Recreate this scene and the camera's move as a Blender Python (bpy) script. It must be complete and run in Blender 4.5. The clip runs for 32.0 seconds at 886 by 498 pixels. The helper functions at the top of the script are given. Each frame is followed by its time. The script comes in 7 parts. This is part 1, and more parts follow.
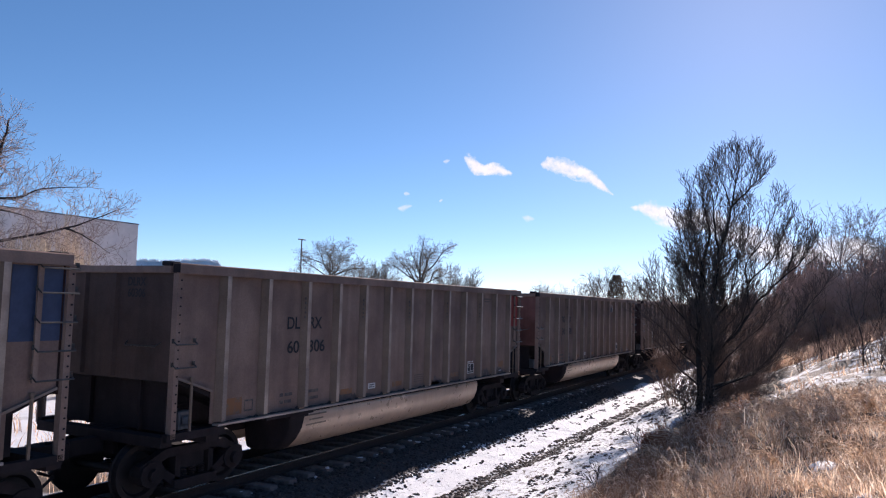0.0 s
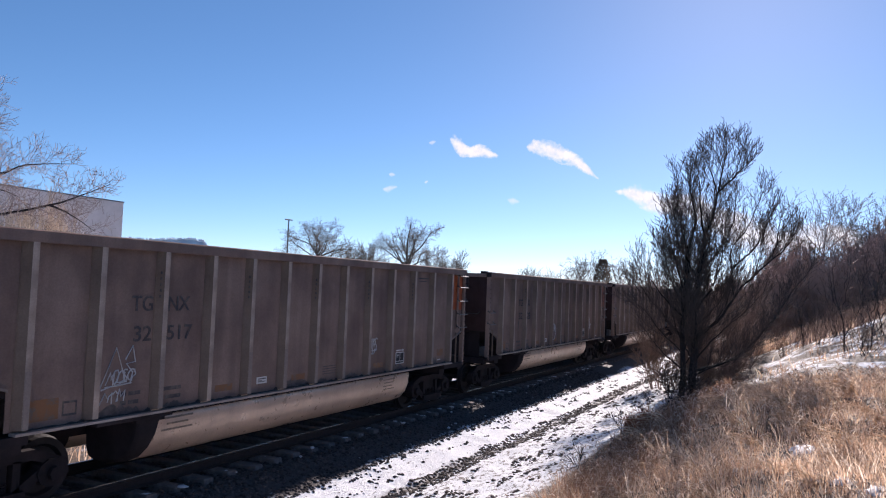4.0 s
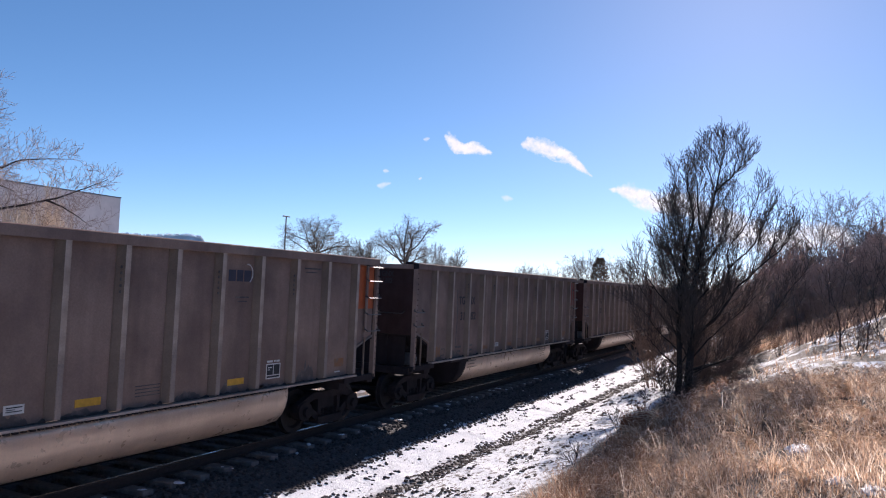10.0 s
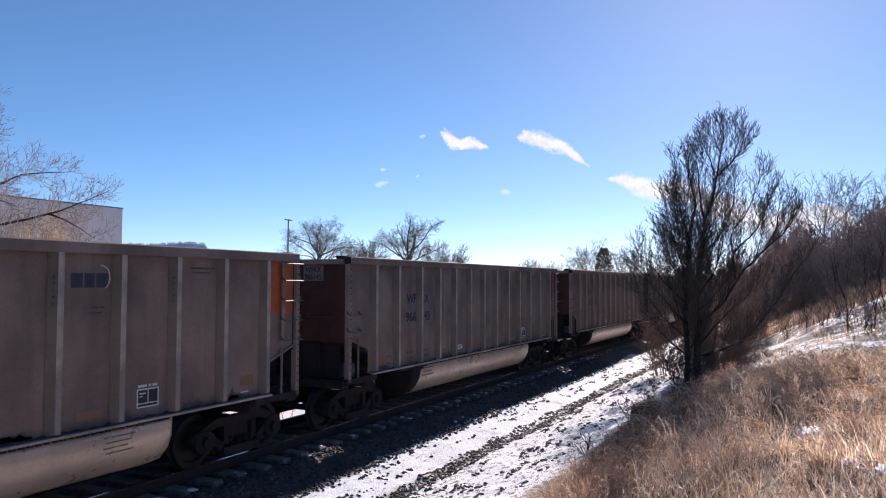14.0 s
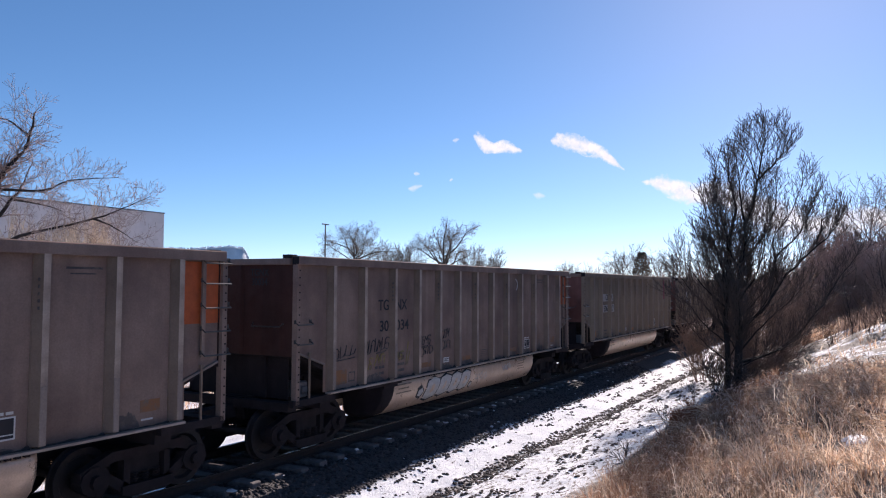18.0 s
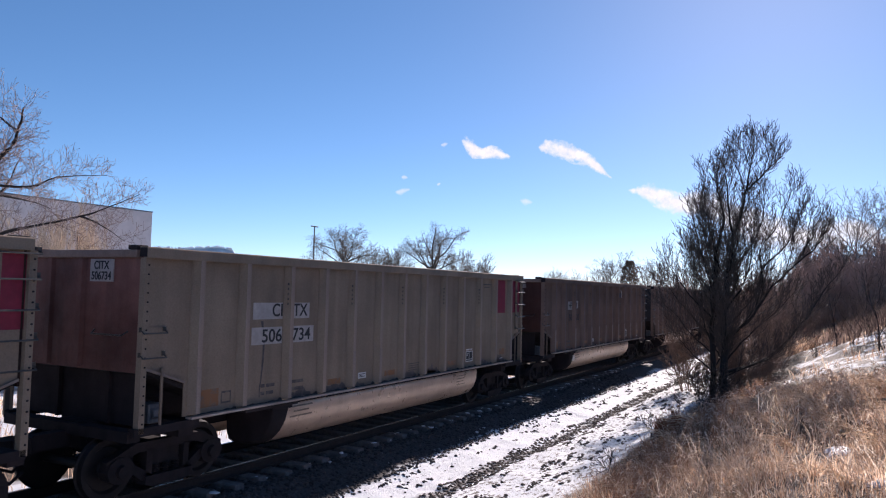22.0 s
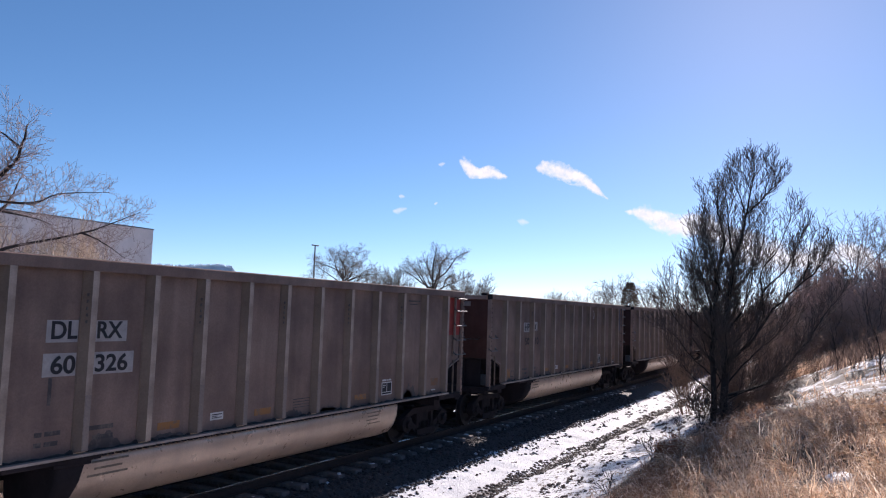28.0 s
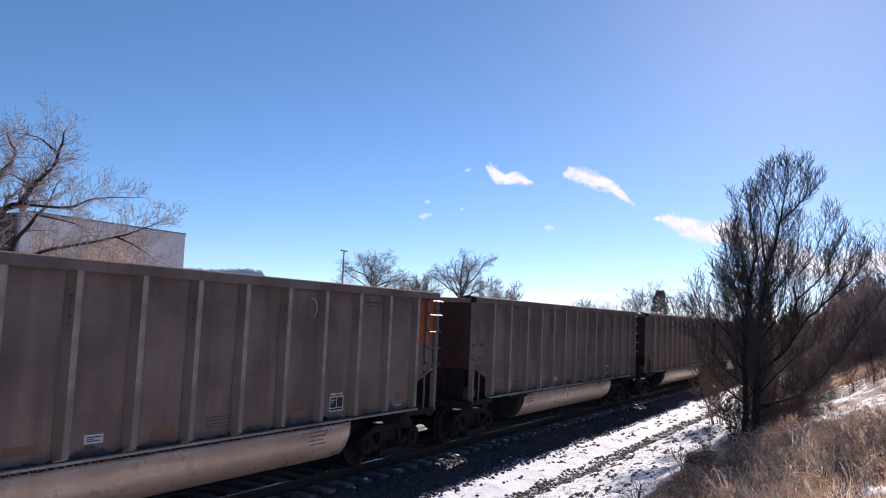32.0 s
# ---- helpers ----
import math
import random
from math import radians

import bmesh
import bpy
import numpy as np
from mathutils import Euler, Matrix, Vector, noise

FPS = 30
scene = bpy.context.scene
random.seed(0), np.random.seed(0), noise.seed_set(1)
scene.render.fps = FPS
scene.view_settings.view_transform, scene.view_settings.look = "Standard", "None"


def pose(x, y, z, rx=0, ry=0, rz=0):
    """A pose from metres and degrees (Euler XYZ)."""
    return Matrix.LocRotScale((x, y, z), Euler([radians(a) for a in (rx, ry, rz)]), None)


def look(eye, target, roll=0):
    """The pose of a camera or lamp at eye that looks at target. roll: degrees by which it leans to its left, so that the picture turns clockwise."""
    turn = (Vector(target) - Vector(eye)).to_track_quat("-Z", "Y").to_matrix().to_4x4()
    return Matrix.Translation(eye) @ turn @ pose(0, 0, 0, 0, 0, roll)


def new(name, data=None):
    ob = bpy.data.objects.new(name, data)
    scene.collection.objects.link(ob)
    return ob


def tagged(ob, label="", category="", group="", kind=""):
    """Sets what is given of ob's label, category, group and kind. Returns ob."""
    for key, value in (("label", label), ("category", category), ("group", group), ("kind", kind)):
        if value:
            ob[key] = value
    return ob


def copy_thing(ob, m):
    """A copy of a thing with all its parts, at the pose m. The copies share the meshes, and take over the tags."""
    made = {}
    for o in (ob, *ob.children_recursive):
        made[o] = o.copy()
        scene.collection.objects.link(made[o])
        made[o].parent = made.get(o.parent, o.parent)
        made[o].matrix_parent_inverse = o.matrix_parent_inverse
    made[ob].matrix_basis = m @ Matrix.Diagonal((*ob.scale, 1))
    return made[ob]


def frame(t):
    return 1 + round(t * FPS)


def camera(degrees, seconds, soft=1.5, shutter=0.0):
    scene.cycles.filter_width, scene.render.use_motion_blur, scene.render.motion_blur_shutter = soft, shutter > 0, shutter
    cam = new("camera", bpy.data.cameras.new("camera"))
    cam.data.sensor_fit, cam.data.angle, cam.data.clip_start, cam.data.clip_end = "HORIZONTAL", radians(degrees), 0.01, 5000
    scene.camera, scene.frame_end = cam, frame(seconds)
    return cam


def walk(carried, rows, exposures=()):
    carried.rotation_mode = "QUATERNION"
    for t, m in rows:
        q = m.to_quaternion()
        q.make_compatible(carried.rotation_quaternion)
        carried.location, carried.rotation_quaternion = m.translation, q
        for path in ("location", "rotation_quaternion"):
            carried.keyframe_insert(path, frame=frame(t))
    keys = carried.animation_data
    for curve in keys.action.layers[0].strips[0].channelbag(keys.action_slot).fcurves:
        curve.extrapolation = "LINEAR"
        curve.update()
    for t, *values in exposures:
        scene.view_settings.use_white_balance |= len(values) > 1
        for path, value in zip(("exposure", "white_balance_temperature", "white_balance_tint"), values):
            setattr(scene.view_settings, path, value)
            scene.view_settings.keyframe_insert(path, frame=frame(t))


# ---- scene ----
EYE = Vector((0.0, 0.0, 3.22))          # standing on the bank, above the rail head (z = 0)
cam = camera(61.05, 32.0, soft=1.15, shutter=0.0)

def aim(yaw, tilt, lean):
    a, b = radians(yaw), radians(tilt)
    way = Vector((math.cos(b) * math.cos(a), math.cos(b) * math.sin(a), math.sin(b)))
    return look(EYE, EYE + way, lean)


# seconds, heading from the track's line, tilt, lean (degrees)
walk(cam, [(t, aim(y, p, r)) for t, y, p, r in (
    (0, 27.34, 4.28, 1.60), (0.5, 27.23, 4.15, 1.59), (1, 27.17, 4.02, 1.59), (1.5, 27.10, 3.94, 1.65),
    (2, 26.97, 3.91, 1.79), (2.5, 26.74, 3.75, 1.93), (3, 26.50, 3.48, 2.05), (3.5, 26.36, 3.08, 2.22),
    (5.5, 26.31, 2.81, 2.21), (6, 26.29, 2.89, 1.94), (6.5, 26.30, 2.94, 1.81), (7, 26.29, 2.93, 1.79),
    (7.5, 26.23, 2.93, 1.86), (8, 26.17, 2.91, 2.06), (8.5, 26.15, 2.85, 2.26), (9, 26.14, 2.79, 2.40),
    (9.5, 26.14, 2.76, 2.49), (10, 26.12, 2.77, 2.57), (10.5, 26.13, 2.80, 2.61), (11, 26.14, 2.81, 2.56),
    (11.5, 26.06, 2.87, 2.35), (12, 25.95, 2.87, 1.98), (12.5, 25.88, 2.89, 1.52), (13, 25.93, 2.76, 1.00),
    (13.5, 26.09, 2.63, 0.54), (14, 26.36, 2.53, 0.18), (14.5, 26.66, 2.61, -0.20), (16.5, 27.57, 3.35, -0.62),
    (17, 27.95, 3.32, -0.25), (17.5, 28.51, 3.12, 0.08), (18, 29.10, 2.84, 0.32), (18.5, 29.61, 2.57, 0.47),
    (19, 29.92, 2.45, 0.52), (19.5, 29.93, 2.48, 0.68), (20, 29.74, 2.59, 0.77), (20.5, 29.43, 2.68, 0.94),
    (21, 29.02, 2.81, 1.04), (21.5, 28.58, 3.00, 1.18), (22, 28.26, 3.21, 1.41), (22.5, 28.14, 3.35, 1.63),
    (23, 28.22, 3.45, 1.82), (23.5, 28.43, 3.56, 1.88), (24, 28.67, 3.77, 1.92), (24.5, 28.89, 4.07, 1.93),
    (25, 29.06, 4.33, 1.97), (25.5, 29.19, 4.48, 1.98), (27.5, 28.45, 4.72, 2.01), (28, 28.34, 4.74, 1.95),
    (28.5, 28.46, 4.82, 1.89), (29, 28.78, 4.98, 2.01), (29.5, 29.21, 5.09, 2.20), (30, 29.64, 5.18, 2.34),
    (30.5, 29.98, 5.20, 2.47), (31, 30.21, 5.15, 2.56), (31.5, 30.36, 5.13, 2.62), (32, 30.52, 5.12, 2.52),
)], exposures=[(0, 0.79, 6500, 22), (32, 0.79, 6500, 22)])

# ---- light ----
SUN_AZ, SUN_EL = radians(4.0), radians(24.0)     # heading from +x towards +y
world = bpy.data.worlds.new("winter_sky")
scene.world = world
world.use_nodes = True
wn, wl = world.node_tree.nodes, world.node_tree.links
sky = wn.new("ShaderNodeTexSky")
sky.sky_type, sky.sun_disc = "NISHITA", False
sky.sun_elevation, sky.sun_rotation = SUN_EL, radians(90) - SUN_AZ
sky.altitude, sky.air_density, sky.dust_density, sky.ozone_density = 2000, 0.70, 0.36, 3.5
wn["Background"].inputs["Strength"].default_value = 0.1055
vivid = wn.new("ShaderNodeHueSaturation")
vivid.inputs["Hue"].default_value, vivid.inputs["Saturation"].default_value = 0.4945, 1.17
even = wn.new("ShaderNodeGamma")
even.inputs["Gamma"].default_value = 0.86
wl.new(sky.outputs[0], even.inputs["Color"])
wl.new(even.outputs[0], vivid.inputs["Color"])
wl.new(vivid.outputs[0], wn["Background"].inputs[0])
sun = new("sun", bpy.data.lights.new("sun", "SUN"))
sun.data.energy, sun.data.angle, sun.data.color = 4.5, radians(0.53), (1.0, 0.93, 0.84)
sun.matrix_world = look((0, 0, 60), Vector((0, 0, 60)) - Vector((math.cos(SUN_EL) * math.cos(SUN_AZ),
                                                                math.cos(SUN_EL) * math.sin(SUN_AZ), math.sin(SUN_EL))))

# ---- materials ----


class Mat:
    """A small helper round one node material."""

    def __init__(self, name, color=(0.5, 0.5, 0.5), rough=0.7, metal=0.0, spec=0.4):
        self.m = bpy.data.materials.new(name)
        self.m.use_nodes = True
        self.n, self.l = self.m.node_tree.nodes, self.m.node_tree.links
        self.b = self.n["Principled BSDF"]
        self.b.inputs["Base Color"].default_value = (*color, 1)
        self.b.inputs["Roughness"].default_value = rough
        self.b.inputs["Metallic"].default_value = metal
        self.b.inputs["Specular IOR Level"].default_value = spec
        self.geo = self.n.new("ShaderNodeNewGeometry")
        self.tc = self.n.new("ShaderNodeTexCoord")

    def noise(self, scale=5.0, detail=4.0, rough=0.6, stretch=(1, 1, 1), where="object"):
        mp = self.n.new("ShaderNodeMapping")
        mp.inputs["Scale"].default_value = stretch
        self.l.new(self.geo.outputs["Position"] if where == "world" else self.tc.outputs["Object"], mp.inputs[0])
        t = self.n.new("ShaderNodeTexNoise")
        t.inputs["Scale"].default_value, t.inputs["Detail"].default_value = scale, detail
        t.inputs["Roughness"].default_value = rough
        self.l.new(mp.outputs[0], t.inputs["Vector"])
        return t.outputs["Fac"]

    def ramp(self, fac, stops):
        r = self.n.new("ShaderNodeValToRGB")
        e = r.color_ramp.elements
        while len(e) < len(stops):
            e.new(0.5)
        for el, (pos, col) in zip(e, stops):
            el.position = pos
            el.color = (*col, 1) if isinstance(col, tuple) else (col, col, col, 1)
        self.l.new(fac, r.inputs[0])
        return r.outputs[0]

    def mix(self, fac, a, b, mode="MIX"):
        x = self.n.new("ShaderNodeMix")
        x.data_type, x.blend_type = "RGBA", mode
        for v, i in ((fac, 0), (a, 6), (b, 7)):
            if isinstance(v, (int, float)):
                x.inputs[i].default_value = v if i == 0 else (v, v, v, 1)
            elif isinstance(v, tuple):
                x.inputs[i].default_value = (*v, 1)
            else:
                self.l.new(v, x.inputs[i])
        return x.outputs[2]

    def math(self, op, a, b=0.0, c=0.0):
        x = self.n.new("ShaderNodeMath")
        x.operation = op
        for i, v in enumerate((a, b, c)):
            if isinstance(v, (int, float)):
                x.inputs[i].default_value = v
            else:
                self.l.new(v, x.inputs[i])
        return x.outputs[0]

    def axes(self):
        s = self.n.new("ShaderNodeSeparateXYZ")
        self.l.new(self.geo.outputs["Position"], s.inputs[0])
        return s.outputs

    def local(self):
        s = self.n.new("ShaderNodeSeparateXYZ")
        self.l.new(self.tc.outputs["Object"], s.inputs[0])
        return s.outputs

    def chance(self):
        return self.n.new("ShaderNodeObjectInfo").outputs["Random"]

    def island(self):
        return self.geo.outputs["Random Per Island"]

    def color(self, sock):
        self.l.new(sock, self.b.inputs["Base Color"])
        return self

    def gloss(self, sock):
        self.l.new(sock, self.b.inputs["Roughness"])
        return self

    def bump(self, sock, strength=0.3, dist=0.02):
        x = self.n.new("ShaderNodeBump")
        x.inputs["Strength"].default_value, x.inputs["Distance"].default_value = strength, dist
        self.l.new(sock, x.inputs["Height"])
        self.l.new(x.outputs[0], self.b.inputs["Normal"])
        return self


def car_paint(name, base, dust, streak, metal=0.0, rough=0.74, spec=0.06, size=0.8):
    """Weathered hopper metal: dust clouds, vertical runs, grime towards scratches, fine relief."""
    k = Mat(name, base, rough, metal, spec)
    cloud = k.ramp(k.noise(size, 5, 0.6), [(0.36, 0.0), (0.64, 1.0)])
    col = k.mix(cloud, base, dust)
    runs = k.ramp(k.noise(1.6, 3, 0.55, (2.4, 2.4, 0.16)), [(0.45, 0.0), (0.75, 1.0)])
    col = k.mix(k.math("MULTIPLY", runs, 0.38), col, streak)
    stain = k.ramp(k.noise(0.55, 3, 0.5, (1, 1, 0.7)), [(0.50, 0.0), (0.66, 1.0)])
    col = k.mix(k.math("MULTIPLY", stain, 0.5), col, streak)
    speck = k.ramp(k.noise(38, 3, 0.7), [(0.3, 0.86), (0.7, 1.06)])
    col = k.mix(1.0, col, speck, "MULTIPLY")
    k.color(col)
    k.gloss(k.ramp(k.noise(5, 4), [(0.3, rough - 0.14), (0.75, rough + 0.2)]))
    k.bump(k.noise(2.2, 5, 0.6, (1, 1, 0.6)), 0.25, 0.02)
    return k.m


M = {}
M["taupe"] = car_paint("taupe_weathered_metal", (0.218, 0.148, 0.125), (0.334, 0.233, 0.187), (0.118, 0.081, 0.068))
M["tan"] = car_paint("tan_dusty_metal", (0.253, 0.192, 0.146), (0.305, 0.234, 0.175), (0.152, 0.114, 0.086))
M["soot"] = car_paint("sooty_dark_metal", (0.173, 0.117, 0.094), (0.232, 0.154, 0.127), (0.093, 0.064, 0.056))
M["bright"] = car_paint("rubbed_grey_metal", (0.260, 0.205, 0.177), (0.325, 0.257, 0.222), (0.118, 0.091, 0.078), 0.15, 0.6)
M["sill"] = car_paint("rubbed_pale_sill", (0.366, 0.294, 0.255), (0.448, 0.365, 0.319), (0.201, 0.157, 0.134), 0.15, 0.55)
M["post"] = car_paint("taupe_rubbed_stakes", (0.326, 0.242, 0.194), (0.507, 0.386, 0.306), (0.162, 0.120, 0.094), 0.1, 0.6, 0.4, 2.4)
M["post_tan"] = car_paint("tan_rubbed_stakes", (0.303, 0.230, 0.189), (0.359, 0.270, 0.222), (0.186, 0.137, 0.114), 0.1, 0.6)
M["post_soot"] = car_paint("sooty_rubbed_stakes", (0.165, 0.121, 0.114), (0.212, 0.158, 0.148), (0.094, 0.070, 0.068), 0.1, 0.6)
# stake flanks darker than the fronts: their shade is put into the colour
M["flank"] = car_paint("shaded_stake_flanks", (0.172, 0.125, 0.098), (0.244, 0.178, 0.139), (0.091, 0.069, 0.055))
M["rust_end"] = car_paint("rust_brown_end_paint", (0.062, 0.027, 0.022), (0.082, 0.035, 0.028), (0.029, 0.016, 0.014), 0.0, 0.8, 0.2)
M["red_end"] = car_paint("red_oxide_end_paint", (0.116, 0.048, 0.040), (0.251, 0.110, 0.089), (0.043, 0.022, 0.020), 0.0, 0.7, 0.3, 0.6)
M["dark_end"] = car_paint("dark_brown_end_paint", (0.039, 0.020, 0.019), (0.054, 0.028, 0.025), (0.022, 0.013, 0.012), 0.0, 0.8, 0.2)
M["brown_end"] = car_paint("dull_brown_end_paint", (0.080, 0.055, 0.047), (0.115, 0.080, 0.068), (0.040, 0.029, 0.026), 0.0, 0.8, 0.2)
M["grey_end"] = car_paint("charcoal_end_paint", (0.036, 0.032, 0.035), (0.052, 0.046, 0.047), (0.02, 0.019, 0.021), 0.0, 0.8, 0.2)
M["tub"] = car_paint("tan_aluminium_tub", (0.550, 0.396, 0.297), (0.627, 0.462, 0.352), (0.341, 0.242, 0.187), 0.35, 0.36, 0.5)
M["under"] = car_paint("black_grimy_steel", (0.025, 0.021, 0.023), (0.042, 0.033, 0.036), (0.015, 0.012, 0.013), 0.0, 0.9, 0.12)
M["truck"] = car_paint("brown_cast_steel", (0.022, 0.018, 0.020), (0.039, 0.029, 0.031), (0.013, 0.013, 0.014), 0.0, 0.85, 0.15)


def plain(name, c, rough=0.6, metal=0.0, var=0.35, scale=14, emit=None):
    k = Mat(name, c, rough, metal)
    n = k.ramp(k.noise(scale, 4, 0.65), [(0.25, 1.0 - var), (0.75, 1.0 + var * 0.4)])
    k.color(k.mix(1.0, c, n, "MULTIPLY"))
    k.bump(k.noise(scale * 3, 3), 0.15, 0.004)
    return k.m


def worn_paint(name, c, under=(0.15, 0.12, 0.10)):
    """Sign paint that has flaked and greyed on the car's side."""
    k = Mat(name, c, 0.6)
    flake = k.ramp(k.noise(7, 6, 0.7), [(0.36, 0.0), (0.52, 1.0)])
    k.color(k.mix(flake, under, c))
    return k.m


M["wheel"] = plain("worn_wheel_steel", (0.020, 0.016, 0.018), 0.65, 0.2)
M["rung"] = plain("worn_rung_steel", (0.075, 0.07, 0.068), 0.3, 0.3)
M["stain"] = worn_paint("dark_coal_smear", (0.085, 0.066, 0.06), (0.155, 0.118, 0.106))
M["coal"] = plain("black_coal_dust", (0.06, 0.048, 0.043), 0.95, 0, 0.4, 20)
M["orange"] = plain("orange_panel_paint", (0.50, 0.10, 0.025), 0.6, 0, 0.3, 6)
M["red"] = plain("red_panel_paint", (0.38, 0.045, 0.035), 0.6, 0, 0.3, 6)
M["crimson"] = plain("crimson_panel_paint", (0.252, 0.018, 0.045), 0.6, 0, 0.3, 6)
M["blue"] = plain("blue_panel_paint", (0.048, 0.072, 0.14), 0.6, 0, 0.3, 6)
M["tub_faint"] = worn_paint("faded_tub_lettering", (0.15, 0.115, 0.085), (0.30, 0.23, 0.17))
M["tag_black"] = worn_paint("thin_black_spray", (0.035, 0.03, 0.032))
M["tag_yellow"] = worn_paint("faded_yellow_spray", (0.30, 0.22, 0.07))
M["navy"] = plain("navy_mark_paint", (0.045, 0.042, 0.065), 0.6, 0, 0.3, 6)
M["mustard"] = plain("mustard_panel_paint", (0.45, 0.24, 0.07), 0.6, 0, 0.3, 6)
M["amber_mid"] = worn_paint("dull_orange_patch", (0.33, 0.145, 0.045))
M["amber"] = plain("amber_patch_paint", (0.62, 0.32, 0.03), 0.55, 0, 0.3, 12)
M["amber_worn"] = worn_paint("faded_orange_patch", (0.235, 0.105, 0.045))
M["ink"] = plain("black_lettering", (0.022, 0.02, 0.024), 0.6, 0, 0.4, 9)
M["ink_faint"] = worn_paint("faded_dark_lettering", (0.06, 0.05, 0.05))
M["white"] = plain("white_sign_paint", (0.62, 0.60, 0.57), 0.55, 0, 0.25, 9)
M["white_dusty"] = plain("dusty_white_board", (0.42, 0.38, 0.36), 0.6, 0, 0.3, 7)
M["white_grimy"] = plain("grimy_white_board", (0.20, 0.165, 0.15), 0.7, 0, 0.4, 6)
M["spray"] = plain("white_spray_paint", (0.55, 0.53, 0.52), 0.6, 0, 0.3, 10)
M["spray_grey"] = plain("silver_spray_paint", (0.50, 0.475, 0.46), 0.6, 0, 0.3, 8)
M["rail"] = plain("rusty_rail_steel", (0.04, 0.028, 0.026), 0.85, 0.0)
M["rail_top"] = plain("polished_rail_head", (0.55, 0.54, 0.53), 0.22, 1.0, 0.15)
M["tie"] = plain("weathered_tie", (0.18, 0.15, 0.14), 0.9, 0, 0.5, 9)
M["pole"] = plain("grey_pole_steel", (0.16, 0.16, 0.17), 0.5, 0.4)
M["concrete"] = plain("grey_tilt_wall_concrete", (0.702, 0.638, 0.615), 0.85, 0, 0.16, 1.4)
M["concrete_dark"] = plain("dark_fascia_panels", (0.07, 0.068, 0.07), 0.8, 0, 0.2, 1.4)
M["roof"] = plain("flat_roof_gravel", (0.2, 0.19, 0.18), 0.9)
M["glass_dark"] = plain("dark_window_glass", (0.02, 0.023, 0.028), 0.12, 0, 0.1)
M["bark"] = plain("grey_brown_bark", (0.10, 0.082, 0.068), 0.9, 0, 0.45, 11)
M["bark_dark"] = plain("dark_bark", (0.040, 0.031, 0.028), 0.9, 0, 0.45, 11)
M["twig_grey"] = plain("grey_twigs", (0.20, 0.165, 0.14), 0.85, 0, 0.4, 2)
M["twig_dark"] = plain("dark_twigs", (0.106, 0.079, 0.067), 0.85, 0, 0.4, 2)
M["twig_red"] = plain("reddish_brown_twigs", (0.40, 0.30, 0.265), 0.85, 0, 0.4, 1.5)
M["twig_brown"] = plain("brown_fine_twigs", (0.300, 0.201, 0.153), 0.85, 0, 0.4, 2)
M["twig_scrub"] = plain("rosy_brown_scrub_twigs", (0.432, 0.310, 0.266), 0.85, 0, 0.4, 0.6)
M["twig_mass"] = plain("mauve_brown_thicket_twigs", (0.460, 0.319, 0.264), 0.85, 0, 0.4, 0.6)
M["twig_tan"] = plain("straw_coloured_shoots", (0.792, 0.647, 0.500), 0.85, 0, 0.4, 2)
M["rust_weed"] = plain("russet_weed_stems", (0.36, 0.16, 0.09), 0.85, 0, 0.4, 4)
M["needle"] = plain("rusty_brown_juniper_foliage", (0.12, 0.08, 0.055), 0.9, 0, 0.5, 3)
# near white: thin snow, plus the haze of distance put into the colour
M["hill"] = plain("haze_pale_ridge", (0.80, 0.82, 0.83), 1.0, 0, 0.35, 0.02)


def leafy(name, stops, through_it=0.62):
    """Dry grass that light shines through."""
    k = Mat(name, (0.4, 0.3, 0.15), 0.75)
    col = k.ramp(k.island(), stops)
    patch = k.ramp(k.noise(0.75, 4, 0.65, (1, 1, 1), "world"), [(0.36, (0.82, 0.78, 0.77)), (0.60, (1.26, 1.21, 1.16))])
    col = k.mix(1.0, col, patch, "MULTIPLY")
    k.color(col)
    t = k.n.new("ShaderNodeBsdfTranslucent")
    k.l.new(col, t.inputs[0])
    x = k.n.new("ShaderNodeMixShader")
    x.inputs[0].default_value = through_it
    k.l.new(k.b.outputs[0], x.inputs[1])
    k.l.new(t.outputs[0], x.inputs[2])
    k.l.new(x.outputs[0], k.n["Material Output"].inputs[0])
    return k.m


M["grass"] = leafy("dry_golden_grass", [(0.0, (0.22, 0.14, 0.10)), (0.35, (0.52, 0.35, 0.245)), (0.7, (0.75, 0.565, 0.415)),
                                        (1.0, (0.94, 0.84, 0.72))])
M["grass_red"] = leafy("russet_dry_weeds", [(0.0, (0.19, 0.105, 0.072)), (0.6, (0.42, 0.255, 0.175)), (1.0, (0.60, 0.45, 0.345))])
M["scrub_straw"] = leafy("mauve_brown_scrub_stems", [(0.0, (0.10, 0.07, 0.062)), (0.6, (0.20, 0.15, 0.132)), (1.0, (0.30, 0.235, 0.205))])
M["pale_leaf"] = leafy("bleached_curled_leaves", [(0.0, (0.36, 0.26, 0.19)), (0.45, (0.66, 0.53, 0.42)), (1.0, (0.95, 0.90, 0.84))], 0.5)
M["straw"] = leafy("pale_straw_stalks", [(0.0, (0.45, 0.33, 0.23)), (0.4, (0.72, 0.58, 0.44)), (1.0, (0.95, 0.88, 0.78))])


def stone_mat(name, lo, hi, snow=0.0):
    k = Mat(name, lo, 0.9)
    col = k.ramp(k.island(), [(0.0, lo), (1.0 - snow - 0.001, hi), (1.0 - snow + 0.001, (0.72, 0.74, 0.78) if snow else hi)])
    k.color(k.mix(1.0, col, k.ramp(k.noise(30, 3), [(0.3, 0.7), (0.7, 1.1)]), "MULTIPLY"))
    return k.m


